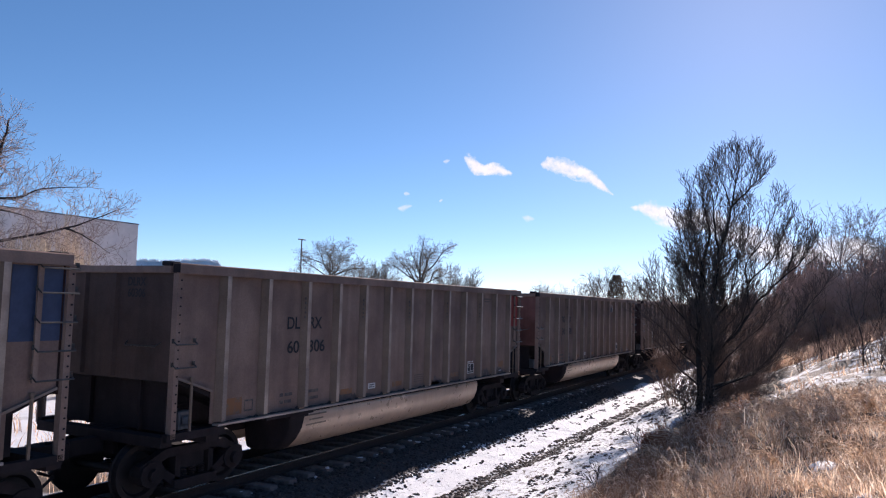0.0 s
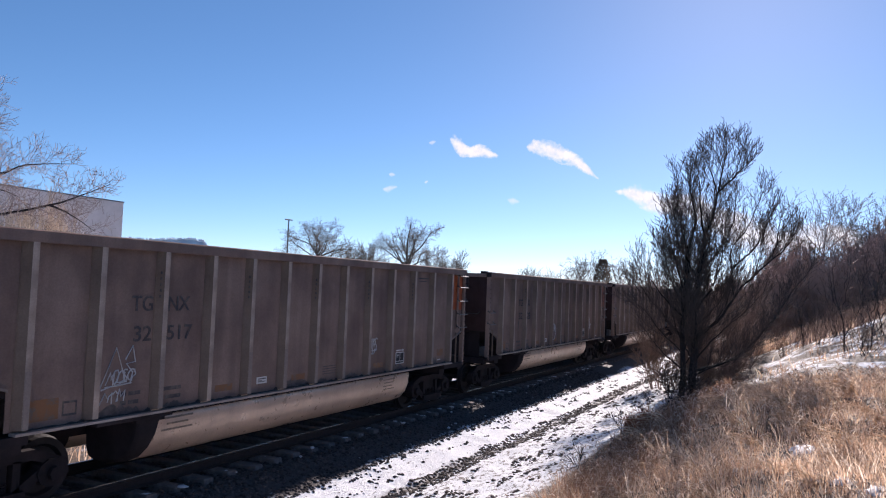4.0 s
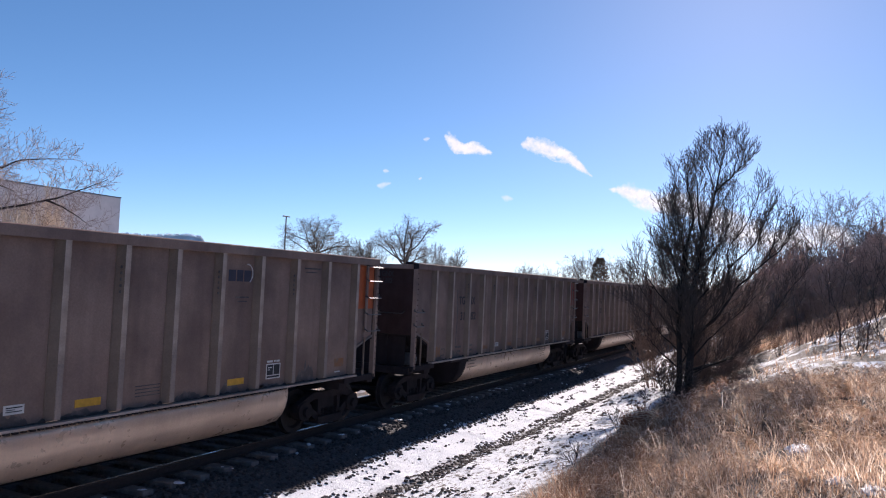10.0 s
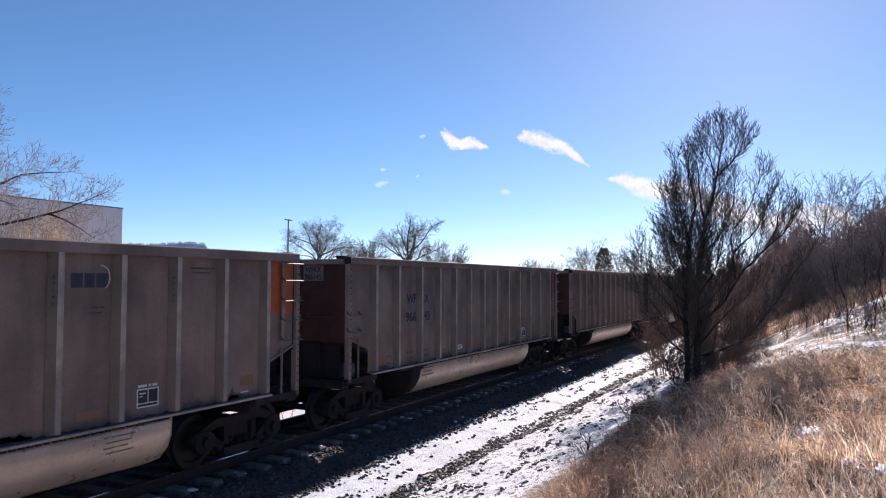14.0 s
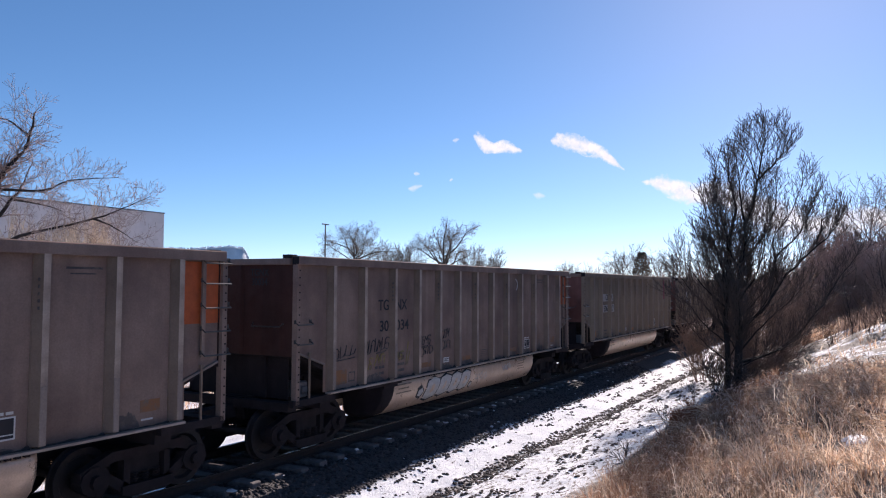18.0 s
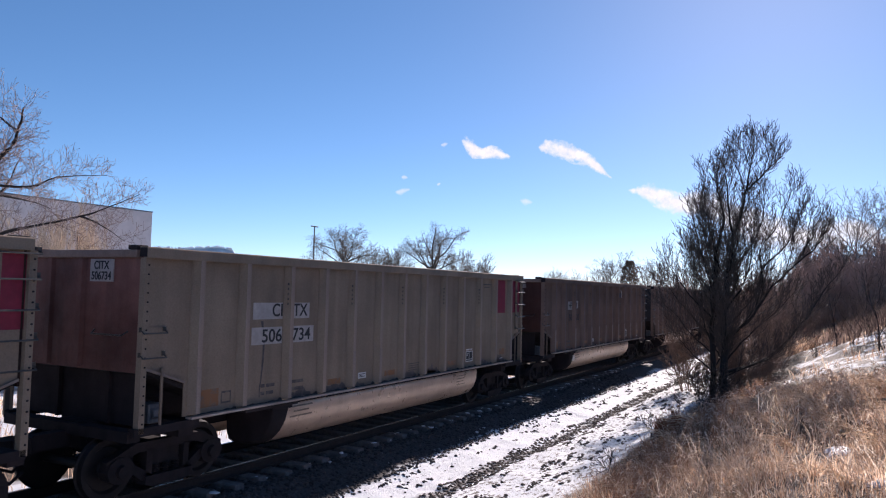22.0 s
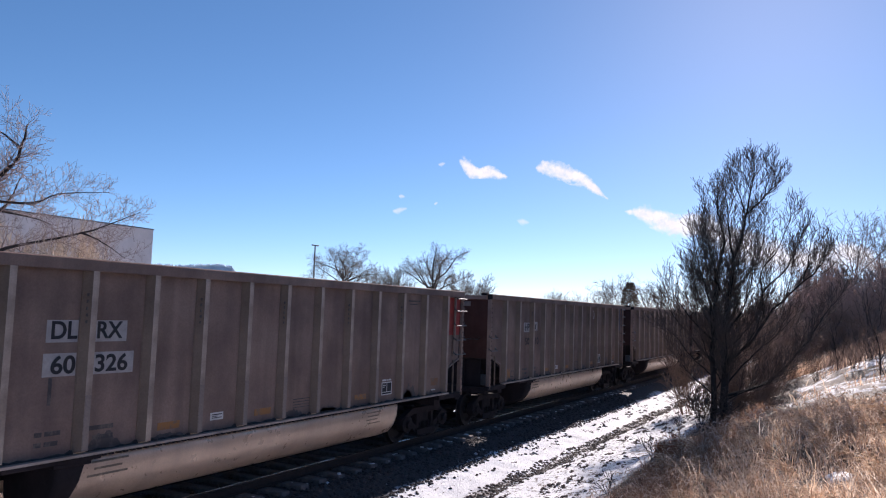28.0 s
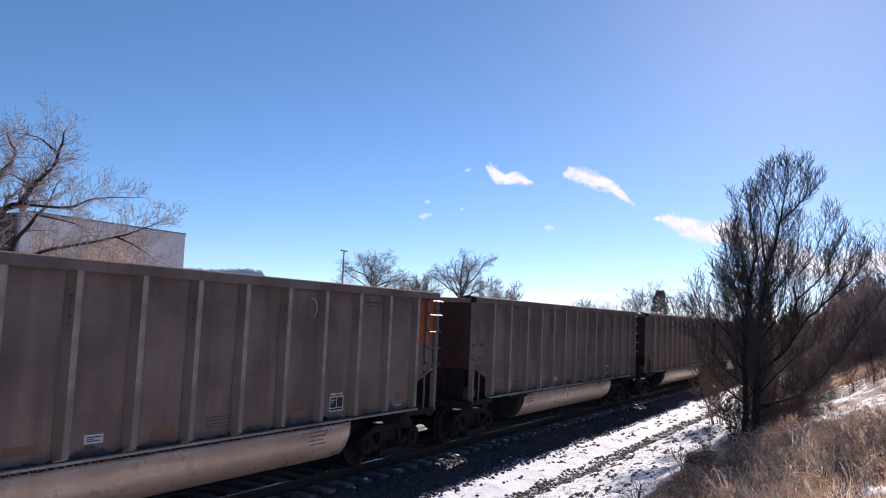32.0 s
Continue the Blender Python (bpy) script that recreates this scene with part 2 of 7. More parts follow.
M["ballast"] = stone_mat("dark_ballast_stone", (0.03, 0.025, 0.025), (0.105, 0.088, 0.086), 0.007)
# paler copy of the ballast: lifts the deep shade under the cars by colour
M["dusty_ballast"] = stone_mat("lifted_ballast_stone", (0.045, 0.038, 0.037), (0.15, 0.125, 0.12))
M["grit"] = stone_mat("brown_grit", (0.05, 0.04, 0.035), (0.17, 0.13, 0.105))
M["snow_lump"] = plain("crusted_snow", (0.684, 0.693, 0.720), 0.65, 0, 0.12, 6)


def ground_mat():
    """Snow, ballast, gravel and soil in bands along the line, broken up by noise."""
    k = Mat("winter_ground", (0.5, 0.5, 0.5), 0.85)
    x, y, z = k.axes()
    n1 = k.noise(0.9, 4, 0.6, (0.35, 1, 1), "world")
    n2 = k.noise(7.0, 5, 0.7, (0.7, 1, 1), "world")
    n3 = k.noise(0.22, 4, 0.6, (1, 1, 1), "world")
    yy = k.math("ADD", y, k.math("MULTIPLY_ADD", n1, 0.9, -0.45))
    yy = k.math("ADD", yy, k.math("MULTIPLY_ADD", n2, 0.5, -0.25))

    def band(lo, hi, soft=0.12):
        a = k.n.new("ShaderNodeMapRange")
        a.inputs[1].default_value, a.inputs[2].default_value = lo - soft, lo + soft
        k.l.new(yy, a.inputs[0])
        b = k.n.new("ShaderNodeMapRange")
        b.inputs[1].default_value, b.inputs[2].default_value = hi - soft, hi + soft
        b.inputs[3].default_value, b.inputs[4].default_value = 1, 0
        k.l.new(yy, b.inputs[0])
        return k.math("MULTIPLY", a.outputs[0], b.outputs[0])

    soil = k.ramp(n2, [(0.3, (0.055, 0.038, 0.027)), (0.7, (0.15, 0.108, 0.075))])
    snow = k.mix(k.ramp(n2, [(0.3, 0.0), (0.6, 1.0)]), (0.74, 0.755, 0.79), (0.83, 0.835, 0.85))
    rock = k.ramp(k.noise(26, 4, 0.7, (1, 1, 1), "world"), [(0.3, (0.03, 0.025, 0.025)), (0.7, (0.092, 0.077, 0.075))])
    gravel = k.ramp(k.noise(20, 4, 0.7, (1, 1, 1), "world"), [(0.3, (0.07, 0.055, 0.045)), (0.7, (0.20, 0.165, 0.14))])
    # grit that shows through the thin snow
    grit = k.ramp(k.noise(9, 5, 0.75, (0.5, 1, 1), "world"), [(0.535, 0.0), (0.585, 1.0)])
    far_snow = k.ramp(n3, [(0.40, 0.0), (0.50, 1.0)])
    hi_snow = k.math("MULTIPLY", k.ramp(k.noise(0.8, 5, 0.7, (1, 1, 1), "world"), [(0.50, 0.0), (0.57, 1.0)]),
                     k.math("MULTIPLY", k.math("GREATER_THAN", x, 27.0), k.math("LESS_THAN", k.math("MULTIPLY_ADD", n1, 1.2, y), 2.6)))
    col = k.mix(hi_snow, soil, snow)
    thin = k.mix(grit, snow, gravel)
    col = k.mix(band(4.6, 7.05), col, thin)
    col = k.mix(band(6.85, 7.1, 0.05), col, gravel)
    speck = k.ramp(k.noise(11, 5, 0.75, (0.45, 1, 1), "world"), [(0.615, 0.0), (0.645, 1.0)])
    col = k.mix(band(7.05, 8.75), col, k.mix(speck, snow, rock))
    col = k.mix(band(8.27, 12.9, 0.08), col, rock)
    beyond = k.math("GREATER_THAN", yy, 12.9)
    col = k.mix(beyond, col, k.mix(far_snow, soil, snow))
    k.color(col)
    k.bump(k.math("ADD", n2, k.math("MULTIPLY", k.noise(30, 3, 0.6, (1, 1, 1), "world"), 0.4)), 0.8, 0.06)
    return k.m


M["ground"] = ground_mat()

# ---- mesh helpers ----


def box(bm, x0, x1, y0, y1, z0, z1, bev=0.0):
    vs = [bm.verts.new((x, y, z)) for z in (z0, z1) for y in (y0, y1) for x in (x0, x1)]
    fs = [bm.faces.new([vs[i] for i in q]) for q in
          ((0, 2, 3, 1), (4, 5, 7, 6), (0, 1, 5, 4), (2, 6, 7, 3), (0, 4, 6, 2), (1, 3, 7, 5))]
    if bev:
        bmesh.ops.bevel(bm, geom=list({e for f in fs for e in f.edges}), offset=bev, segments=1, affect="EDGES")
    return bm


def blocks(*rows, bev=0.0):
    bm = bmesh.new()
    for r in rows:
        box(bm, *r, bev=bev)
    return bm


def prism(bm, outline, a, b, axis="x"):
    """An outline extruded from a to b along an axis; outline in the other two axes."""
    def at(p, s):
        return {"x": (s, p[0], p[1]), "y": (p[0], s, p[1]), "z": (p[0], p[1], s)}[axis]
    v0 = [bm.verts.new(at(p, a)) for p in outline]
    v1 = [bm.verts.new(at(p, b)) for p in outline]
    n = len(outline)
    bm.faces.new(v0[::-1])
    bm.faces.new(v1)
    for i in range(n):
        bm.faces.new((v0[i], v0[(i + 1) % n], v1[(i + 1) % n], v1[i]))
    bmesh.ops.recalc_face_normals(bm, faces=bm.faces[:])
    return bm


def rod(bm, pts, r, sides=6):
    """A round bar along points."""
    pts = [Vector(p) for p in pts]
    rings = []
    for i, p in enumerate(pts):
        d = (pts[min(i + 1, len(pts) - 1)] - pts[max(i - 1, 0)]).normalized()
        u = d.cross(Vector((0, 0, 1)) if abs(d.z) < 0.9 else Vector((1, 0, 0))).normalized()
        w = d.cross(u)
        rr = r[i] if isinstance(r, (list, tuple)) else r
        rings.append([bm.verts.new(p + rr * (math.cos(2 * math.pi * s / sides) * u + math.sin(2 * math.pi * s / sides) * w))
                      for s in range(sides)])
    for a, b in zip(rings, rings[1:]):
        for s in range(sides):
            bm.faces.new((a[s], a[(s + 1) % sides], b[(s + 1) % sides], b[s]))
    bm.faces.new(rings[0][::-1])
    bm.faces.new(rings[-1])
    bmesh.ops.recalc_face_normals(bm, faces=bm.faces[:])
    return bm


def lathe(bm, prof, axis_y0=0.0, sides=24, cx=0.0, cz=0.0):
    """Rings of (y, radius) round an axis along y."""
    rings = [[bm.verts.new((cx + r * math.cos(2 * math.pi * s / sides), y, cz + r * math.sin(2 * math.pi * s / sides)))
              for s in range(sides)] for y, r in prof]
    for a, b in zip(rings, rings[1:]):
        for s in range(sides):
            bm.faces.new((a[s], a[(s + 1) % sides], b[(s + 1) % sides], b[s]))
    bm.faces.new(rings[0])
    bm.faces.new(rings[-1][::-1])
    bmesh.ops.recalc_face_normals(bm, faces=bm.faces[:])
    return bm


def mesh_of(bm, name, material):
    me = bpy.data.meshes.new(name)
    bm.to_mesh(me)
    bm.free()
    me.materials.append(material)
    return me


def part(name, bm, material, parent, label="", m=None):
    """One mesh object under a thing or a part. bm: a bmesh, or mesh data to share."""
    me = bm if isinstance(bm, bpy.types.Mesh) else mesh_of(bm, name, material)
    ob = new(name, me)
    ob.parent = parent
    if m is not None:
        ob.matrix_basis = m
    return tagged(ob, label)


def thing(name, label, category, group="", kind="", m=None):
    ob = new(name)
    ob.empty_display_size = 0.3
    if m is not None:
        ob.matrix_basis = m
    return tagged(ob, label, category, group, kind)


def raw_mesh(name, verts, faces, material, smooth=False):
    """A mesh from numpy arrays: verts (n, 3), faces (m, k)."""
    me = bpy.data.meshes.new(name)
    verts, faces = np.asarray(verts, np.float32), np.asarray(faces, np.int32)
    k = faces.shape[1]
    me.vertices.add(len(verts))
    me.vertices.foreach_set("co", verts.ravel())
    me.loops.add(faces.size)
    me.loops.foreach_set("vertex_index", faces.ravel())
    me.polygons.add(len(faces))
    me.polygons.foreach_set("loop_start", np.arange(0, faces.size, k, dtype=np.int32))
    me.update(calc_edges=True)
    if smooth:
        me.polygons.foreach_set("use_smooth", np.ones(len(faces), bool))
    me.materials.append(material)
    return me


# ---- ground ----


def fall(v, pts):
    return np.interp(v, [p[0] for p in pts], [p[1] for p in pts])


TRACK_Y = 10.466
PROFILE = [(-400, 14), (-60, 7.5), (-20, 4.2), (-9, 2.5), (-5, 1.5), (-2.5, 1.05), (0, 0.82), (1.5, 0.48), (3, -0.05),
           (4.2, -0.42), (5.2, -0.62), (6.4, -0.68), (6.95, -0.74), (7.3, -0.69), (7.9, -0.6), (8.25, -0.5), (8.95, -0.26),
           (11.98, -0.26), (12.9, -0.62), (14.5, -0.85), (30, -0.8), (300, -0.5), (2500, 8)]


def wave(x, y, s, seed):
    """Smooth sum of sines, about -1 to 1."""
    rs = np.random.RandomState(seed)
    out = np.zeros_like(x)
    for _ in range(5):
        a, f, p = rs.uniform(0, 2 * np.pi), s * rs.uniform(0.6, 1.6), rs.uniform(0, 6.28)
        out = out + np.sin(f * (x * np.cos(a) + y * np.sin(a)) + p)
    return out / 3.0


def ground_z(x, y):
    x, y = np.asarray(x, float), np.asarray(y, float)
    z = fall(y, PROFILE)
    bank = np.clip((5.0 - y) / 3.0, 0, 1)
    near = np.exp(-((x / 5.0) ** 2))
    z = z + np.clip(1.5 - y, 0, 9) * np.clip((x - 25) / 13, 0, 1) * 0.38
    z = z + bank * (0.16 * wave(x, y, 0.55, 3) + 0.07 * wave(x, y, 1.7, 4)) + bank * 0.45 * near
    z = z - 0.30 * np.exp(-((x - 25.5) / 4.0) ** 2) * np.clip((y - 0.5) / 2.0, 0, 1) * np.clip((5.0 - y) / 1.2, 0, 1)
    strip = np.clip((y - 4.5) / 0.8, 0, 1) * np.clip((8.4 - y) / 0.5, 0, 1)
    z = z + strip * (0.022 * wave(x, y, 3.2, 5) + 0.014 * wave(x, y, 8.0, 6))
    return z


def axis_steps(spans):
    out = []
    for a, b, s in spans:
        out.extend(np.arange(a, b, s))
    return np.array(out + [spans[-1][1]])


def build_ground():
    xs = axis_steps([(-400, -60, 40), (-60, -5, 4), (-5, 4, 0.6), (4, 26, 0.16), (26, 60, 0.5), (60, 160, 4), (160, 600, 30), (600, 3000, 200)])
    ys = axis_steps([(-1500, -300, 150), (-300, -40, 20), (-40, -8, 2), (-8, 4.4, 0.3), (4.4, 8.6, 0.12), (8.6, 13.4, 0.3), (13.4, 40, 2),
                     (40, 300, 20), (300, 3000, 200)])
    gx, gy = np.meshgrid(xs, ys, indexing="ij")
    v = np.stack([gx, gy, ground_z(gx, gy)], -1).reshape(-1, 3)
    i, j = np.meshgrid(np.arange(len(xs) - 1), np.arange(len(ys) - 1), indexing="ij")
    a = (i * len(ys) + j).ravel()
    f = np.stack([a, a + len(ys), a + len(ys) + 1, a + 1], -1)
    ob = new("ground", raw_mesh("ground", v, f, M["ground"], True))
    return tagged(ob, "winter ground with patchy snow, gravel and dry soil", "ground", kind="structure")


ground = build_ground()

# ---- railway ----


def build_track():
    track = tagged(new("railway_track"), "single railway track on dark ballast", "railway", kind="structure")
    head = [(-0.036, -0.012), (-0.03, 0.0), (0.03, 0.0), (0.036, -0.012), (0.036, -0.04), (0.009, -0.055), (0.009, -0.145),
            (0.07, -0.165), (0.07, -0.178), (-0.07, -0.178), (-0.07, -0.165), (-0.009, -0.145), (-0.009, -0.055), (-0.036, -0.04)]
    rail = mesh_of(prism(bmesh.new(), head, -60, 420), "rail", M["rail"])
    top = mesh_of(blocks((-60, 420, -0.02, 0.016, 0.0005, 0.0035)), "running_surface", M["rail_top"])
    for s in (-1, 1):
        r = part("rail", rail, None, track, "rusty rail", pose(0, TRACK_Y + s * 0.7535, 0))
        part("running_surface", top, None, r, "polished steel rail head")
    return track


track = build_track()


def scatter_stones(name, n, place, size, material, label, seed, flat=0.75):
    """Loose angular stones in one mesh; place gives x, y and z for n stones."""
    rs = np.random.RandomState(seed)
    bm = bmesh.new()
    bmesh.ops.create_icosphere(bm, subdivisions=1, radius=1.0)
    bm.verts.ensure_lookup_table()
    base = np.array([v.co[:] for v in bm.verts])
    face = np.array([[v.index for v in f.verts] for f in bm.faces])
    bm.free()
    p = place(rs, n)
    sc = rs.uniform(*size, (n, 1, 1)) * rs.uniform(0.6, 1.3, (n, 1, 3)) * np.array([1, 1, flat])
    ang = rs.uniform(0, 6.28, n)
    rot = np.zeros((n, 3, 3))
    rot[:, 0, 0], rot[:, 0, 1], rot[:, 1, 0], rot[:, 1, 1], rot[:, 2, 2] = np.cos(ang), -np.sin(ang), np.sin(ang), np.cos(ang), 1
    v = base[None] * sc * rs.uniform(0.75, 1.2, (n, len(base), 1))
    v = np.einsum("nij,nkj->nki", rot, v) + p[:, None, :]
    f = face[None] + (np.arange(n) * len(base))[:, None, None]
    ob = new(name, raw_mesh(name, v.reshape(-1, 3), f.reshape(-1, 3), material))
    return tagged(ob, label, "stones", kind="stuff")


def on_ground(xr, yr, lift=0.0, bias=1.0):
    def place(rs, n):
        x = xr[0] + (xr[1] - xr[0]) * rs.uniform(0, 1, n) ** bias
        y = rs.uniform(*yr, n)
        return np.stack([x, y, ground_z(x, y) + lift], -1)
    return place


def in_streaks(xr, yr, bias=1.4, each=9):
    """Stones in short streaks that run beside the line."""
    def place(rs, n):
        i = rs.randint(0, max(1, n // each), n)
        cx = xr[0] + (xr[1] - xr[0]) * rs.uniform(0, 1, n) ** bias
        cy = rs.uniform(*yr, n)
        x = cx[i] + rs.normal(0, 0.16, n)
        y = cy[i] + rs.normal(0, 0.028, n)
        return np.stack([x, y, ground_z(x, y)], -1)
    return place


scatter_stones("ballast_stones", 7000, on_ground((4, 34), (8.12, 9.4), 0.0, 1.5), (0.025, 0.05), M["ballast"],
               "dark crushed ballast stones flecked with snow", 11)
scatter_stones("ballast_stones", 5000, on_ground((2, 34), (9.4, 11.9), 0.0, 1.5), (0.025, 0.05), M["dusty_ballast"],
               "brown crushed ballast stones between the ties, lightened to lift the shade", 12)
scatter_stones("ballast_stones", 700, in_streaks((5, 40), (7.5, 8.35), 1.4, 5), (0.018, 0.05), M["ballast"],
               "dark ballast stones rolled down into the snow", 17)
scatter_stones("gravel_stones", 3000, on_ground((6, 40), (6.72, 7.2), 0.0, 1.4), (0.02, 0.05), M["grit"],
               "brown gravel ridge between the snow strips", 13)
scatter_stones("gravel_stones", 2900, in_streaks((6, 40), (5.0, 7.3), 1.4), (0.015, 0.05), M["grit"],
               "brown grit lying in thin snow", 14)
scatter_stones("snow_lumps", 130, on_ground((6, 40), (7.2, 8.5), -0.01, 1.4), (0.015, 0.035), M["snow_lump"],
               "crusted lumps of snow beside the ballast", 15)

# ---- coal cars ----
LENGTH, BODY = 16.18, 14.36
HALF = BODY / 2
POSTS = [x - 7.14 for x in (1.03, 2.07, 3.22, 4.25, 5.23, 6.23, 7.22, 8.21, 9.22, 10.23, 11.28, 12.33, 13.42)]
_fonts = {}


def lettering(text, height, material, bold=0.0, width=1.0):
    """A flat mesh of letters that faces -y, starting at its left foot."""
    key = (text, height, material.name, bold, width)
    if key not in _fonts:
        cu = bpy.data.curves.new("lettering", "FONT")
        cu.body, cu.size, cu.extrude, cu.offset = text, height / 0.69, 0.002, bold
        ob = bpy.data.objects.new("lettering", cu)
        me = bpy.data.meshes.new_from_object(ob)
        bpy.data.objects.remove(ob)
        me.transform(Matrix.Rotation(radians(90), 4, "X") @ Matrix.Diagonal((width, 1, 1, 1)))
        me.materials.clear()
        me.materials.append(material)
        _fonts[key] = me
    return _fonts[key]


def text_width(me):
    xs = [v.co.x for v in me.vertices]
    return max(xs) - min(xs), min(xs)


def side_outline():
    """The side sheet with its lower corners cut away over the trucks."""
    return [(-HALF + 0.06, 2.02), (-HALF + 0.06, 3.62), (HALF + 0.02, 3.62), (HALF + 0.02, 2.02), (POSTS[-1] + 0.19, 1.74),
            (POSTS[-1] + 0.19, 1.19), (POSTS[0] - 0.19, 1.19), (POSTS[0] - 0.19, 1.74)]


def side_frame_mesh():
    """A cast truck side: arched top, two windows, spring seat and axle boxes."""
    bm = bmesh.new()
    y0, y1 = -0.07, 0.07
    prism(bm, [(-1.12, 0.50), (-1.12, 0.62), (-0.62, 0.82), (0.62, 0.82), (1.12, 0.62), (1.12, 0.50), (0.56, 0.68), (-0.56, 0.68)], y0, y1, "y")
    prism(bm, [(-0.86, 0.52), (-0.74, 0.58), (-0.30, 0.30), (-0.40, 0.18)], y0, y1, "y")
    prism(bm, [(0.86, 0.52), (0.40, 0.18), (0.30, 0.30), (0.74, 0.58)], y0, y1, "y")
    prism(bm, [(-0.46, 0.18), (-0.46, 0.30), (0.46, 0.30), (0.46, 0.18), (0.3, 0.14), (-0.3, 0.14)], y0 - 0.05, y1 + 0.05, "y")
    for s in (-1, 1):
        box(bm, s * 0.36 - 0.055, s * 0.36 + 0.055, y0, y1, 0.28, 0.70)
        prism(bm, [(s * 0.89 + 0.24 * math.cos(a), 0.47 + 0.2 * math.sin(a)) for a in [i * math.pi / 5 for i in range(10)]], y0 - 0.03, y1 + 0.03, "y")
        prism(bm, [(s * 0.89 + 0.1 * math.cos(a), 0.457 + 0.1 * math.sin(a)) for a in [i * math.pi / 4 for i in range(8)]], y0 - 0.1, y1, "y")
    return mesh_of(bm, "side_frame", M["truck"])


def wheelset_mesh():
    """Two flanged wheels on an axle, centred on it, with hub cap bolts."""
    bm = bmesh.new()
    for s in (-1, 1):
        prof = [(0.66, 0.1), (0.665, 0.36), (0.66, 0.45), (0.672, 0.485), (0.69, 0.485), (0.705, 0.457), (0.80, 0.452), (0.80, 0.36),
                (0.74, 0.32), (0.74, 0.16), (0.81, 0.13), (0.81, 0.05)]
        lathe(bm, [(s * y, r) for y, r in prof], sides=28)
    lathe(bm, [(-1.06, 0.07), (1.06, 0.07)], sides=10)
    for s in (-1, 1):
        for k in range(3):
            a = k * 2.094
            box(bm, 0.045 * math.cos(a) - 0.012, 0.045 * math.cos(a) + 0.012, min(s * 1.06, s * 1.085), max(s * 1.06, s * 1.085),
                0.045 * math.sin(a) - 0.012, 0.045 * math.sin(a) + 0.012)
    return mesh_of(bm, "wheelset", M["wheel"])


def build_truck(car, x):
    bm = blocks((-0.28, 0.28, -1.0, 1.0, 0.42, 0.74), (-0.12, 0.12, -0.3, 0.3, 0.74, 0.86), bev=0.02)
    truck = part("truck", bm, M["truck"], car, "grimy cast steel truck", pose(x, 0, 0))
    for s in (-1, 1):
        part("side_frame", MESH["side_frame"], None, truck, m=pose(0, s * 0.99, 0))
        for q in (-1, 0, 1):
            part("spring", MESH["spring"], None, truck, m=pose(q * 0.2, s * 0.99, 0.30))
        part("wheelset", MESH["wheelset"], None, truck, "worn steel wheels on an axle", pose(s * 0.89, 0, 0.457))
    return truck


def spring_mesh():
    bm = bmesh.new()
    pts = [(0.06 * math.cos(a), 0.06 * math.sin(a), 0.15 * a / 25) for a in [i * 0.7 for i in range(36)]]
    rod(bm, pts, 0.014, 4)
    return mesh_of(bm, "spring", M["truck"])


MESH = {"side_frame": side_frame_mesh(), "wheelset": wheelset_mesh(), "spring": spring_mesh()}


def tub_mesh():
    """One of the two rounded troughs that hang between the trucks; its forward end is black."""
    arc = [(-1.44, 1.165), (-1.50, 1.03), (-1.488, 0.82), (-1.405, 0.62), (-1.265, 0.46), (-1.06, 0.375), (-0.84, 0.345), (-0.5, 0.345),
           (-0.38, 0.39), (-0.34, 0.50), (-0.34, 1.165)]
    cy, cz = -0.9, 1.1
    bm = bmesh.new()
    rings = []
    for x, sc in [(-4.22, 0.90), (-4.16, 0.985), (-4.0, 1.0), (-3.0, 1.0), (-1.5, 1.0), (0, 1.0), (1.5, 1.0), (3.0, 1.0), (3.97, 1.0),
                  (4.11, 0.985), (4.17, 0.93)]:
        rake = 0.26 if -4.05 < x < -3.95 else 0.0
        rings.append([bm.verts.new((x + rake * (z - 0.40), cy + (y - cy) * (sc if z < 1.1 else 1), cz + (z - cz) * sc)) for y, z in arc])
    for k, (a, b) in enumerate(zip(rings, rings[1:])):
        for i in range(len(arc) - 1):
            f = bm.faces.new((a[i], a[i + 1], b[i + 1], b[i]))
            f.smooth = True
            f.material_index = 1 if k < 2 else 0
        bm.faces.new((a[-1], a[0], b[0], b[-1]))
    e0, e1 = bm.faces.new(rings[0]), bm.faces.new(rings[-1][::-1])
    bmesh.ops.recalc_face_normals(bm, faces=bm.faces[:])
    e0.material_index = e1.material_index = 1
    me = mesh_of(bm, "tub", M["tub"])
    me.materials.append(M["under"])
    return me


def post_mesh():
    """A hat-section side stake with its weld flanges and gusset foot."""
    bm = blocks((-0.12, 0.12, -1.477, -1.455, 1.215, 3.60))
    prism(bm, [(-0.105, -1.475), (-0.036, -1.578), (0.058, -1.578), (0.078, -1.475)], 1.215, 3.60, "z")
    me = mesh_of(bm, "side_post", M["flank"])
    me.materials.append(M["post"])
    # rubbed colour on the front face; flanks keep the shade-darkened one
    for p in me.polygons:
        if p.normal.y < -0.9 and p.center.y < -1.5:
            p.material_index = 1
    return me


def dash_mesh():
    """Short stencilled dashes, one above the other, down the side of a stake."""
    return mesh_of(blocks(*[(-0.074, -0.03, -1.545, -1.52, 2.9 + i * 0.09, 2.94 + i * 0.09) for i in range(5)]), "stencil_dashes", M["ink_faint"])


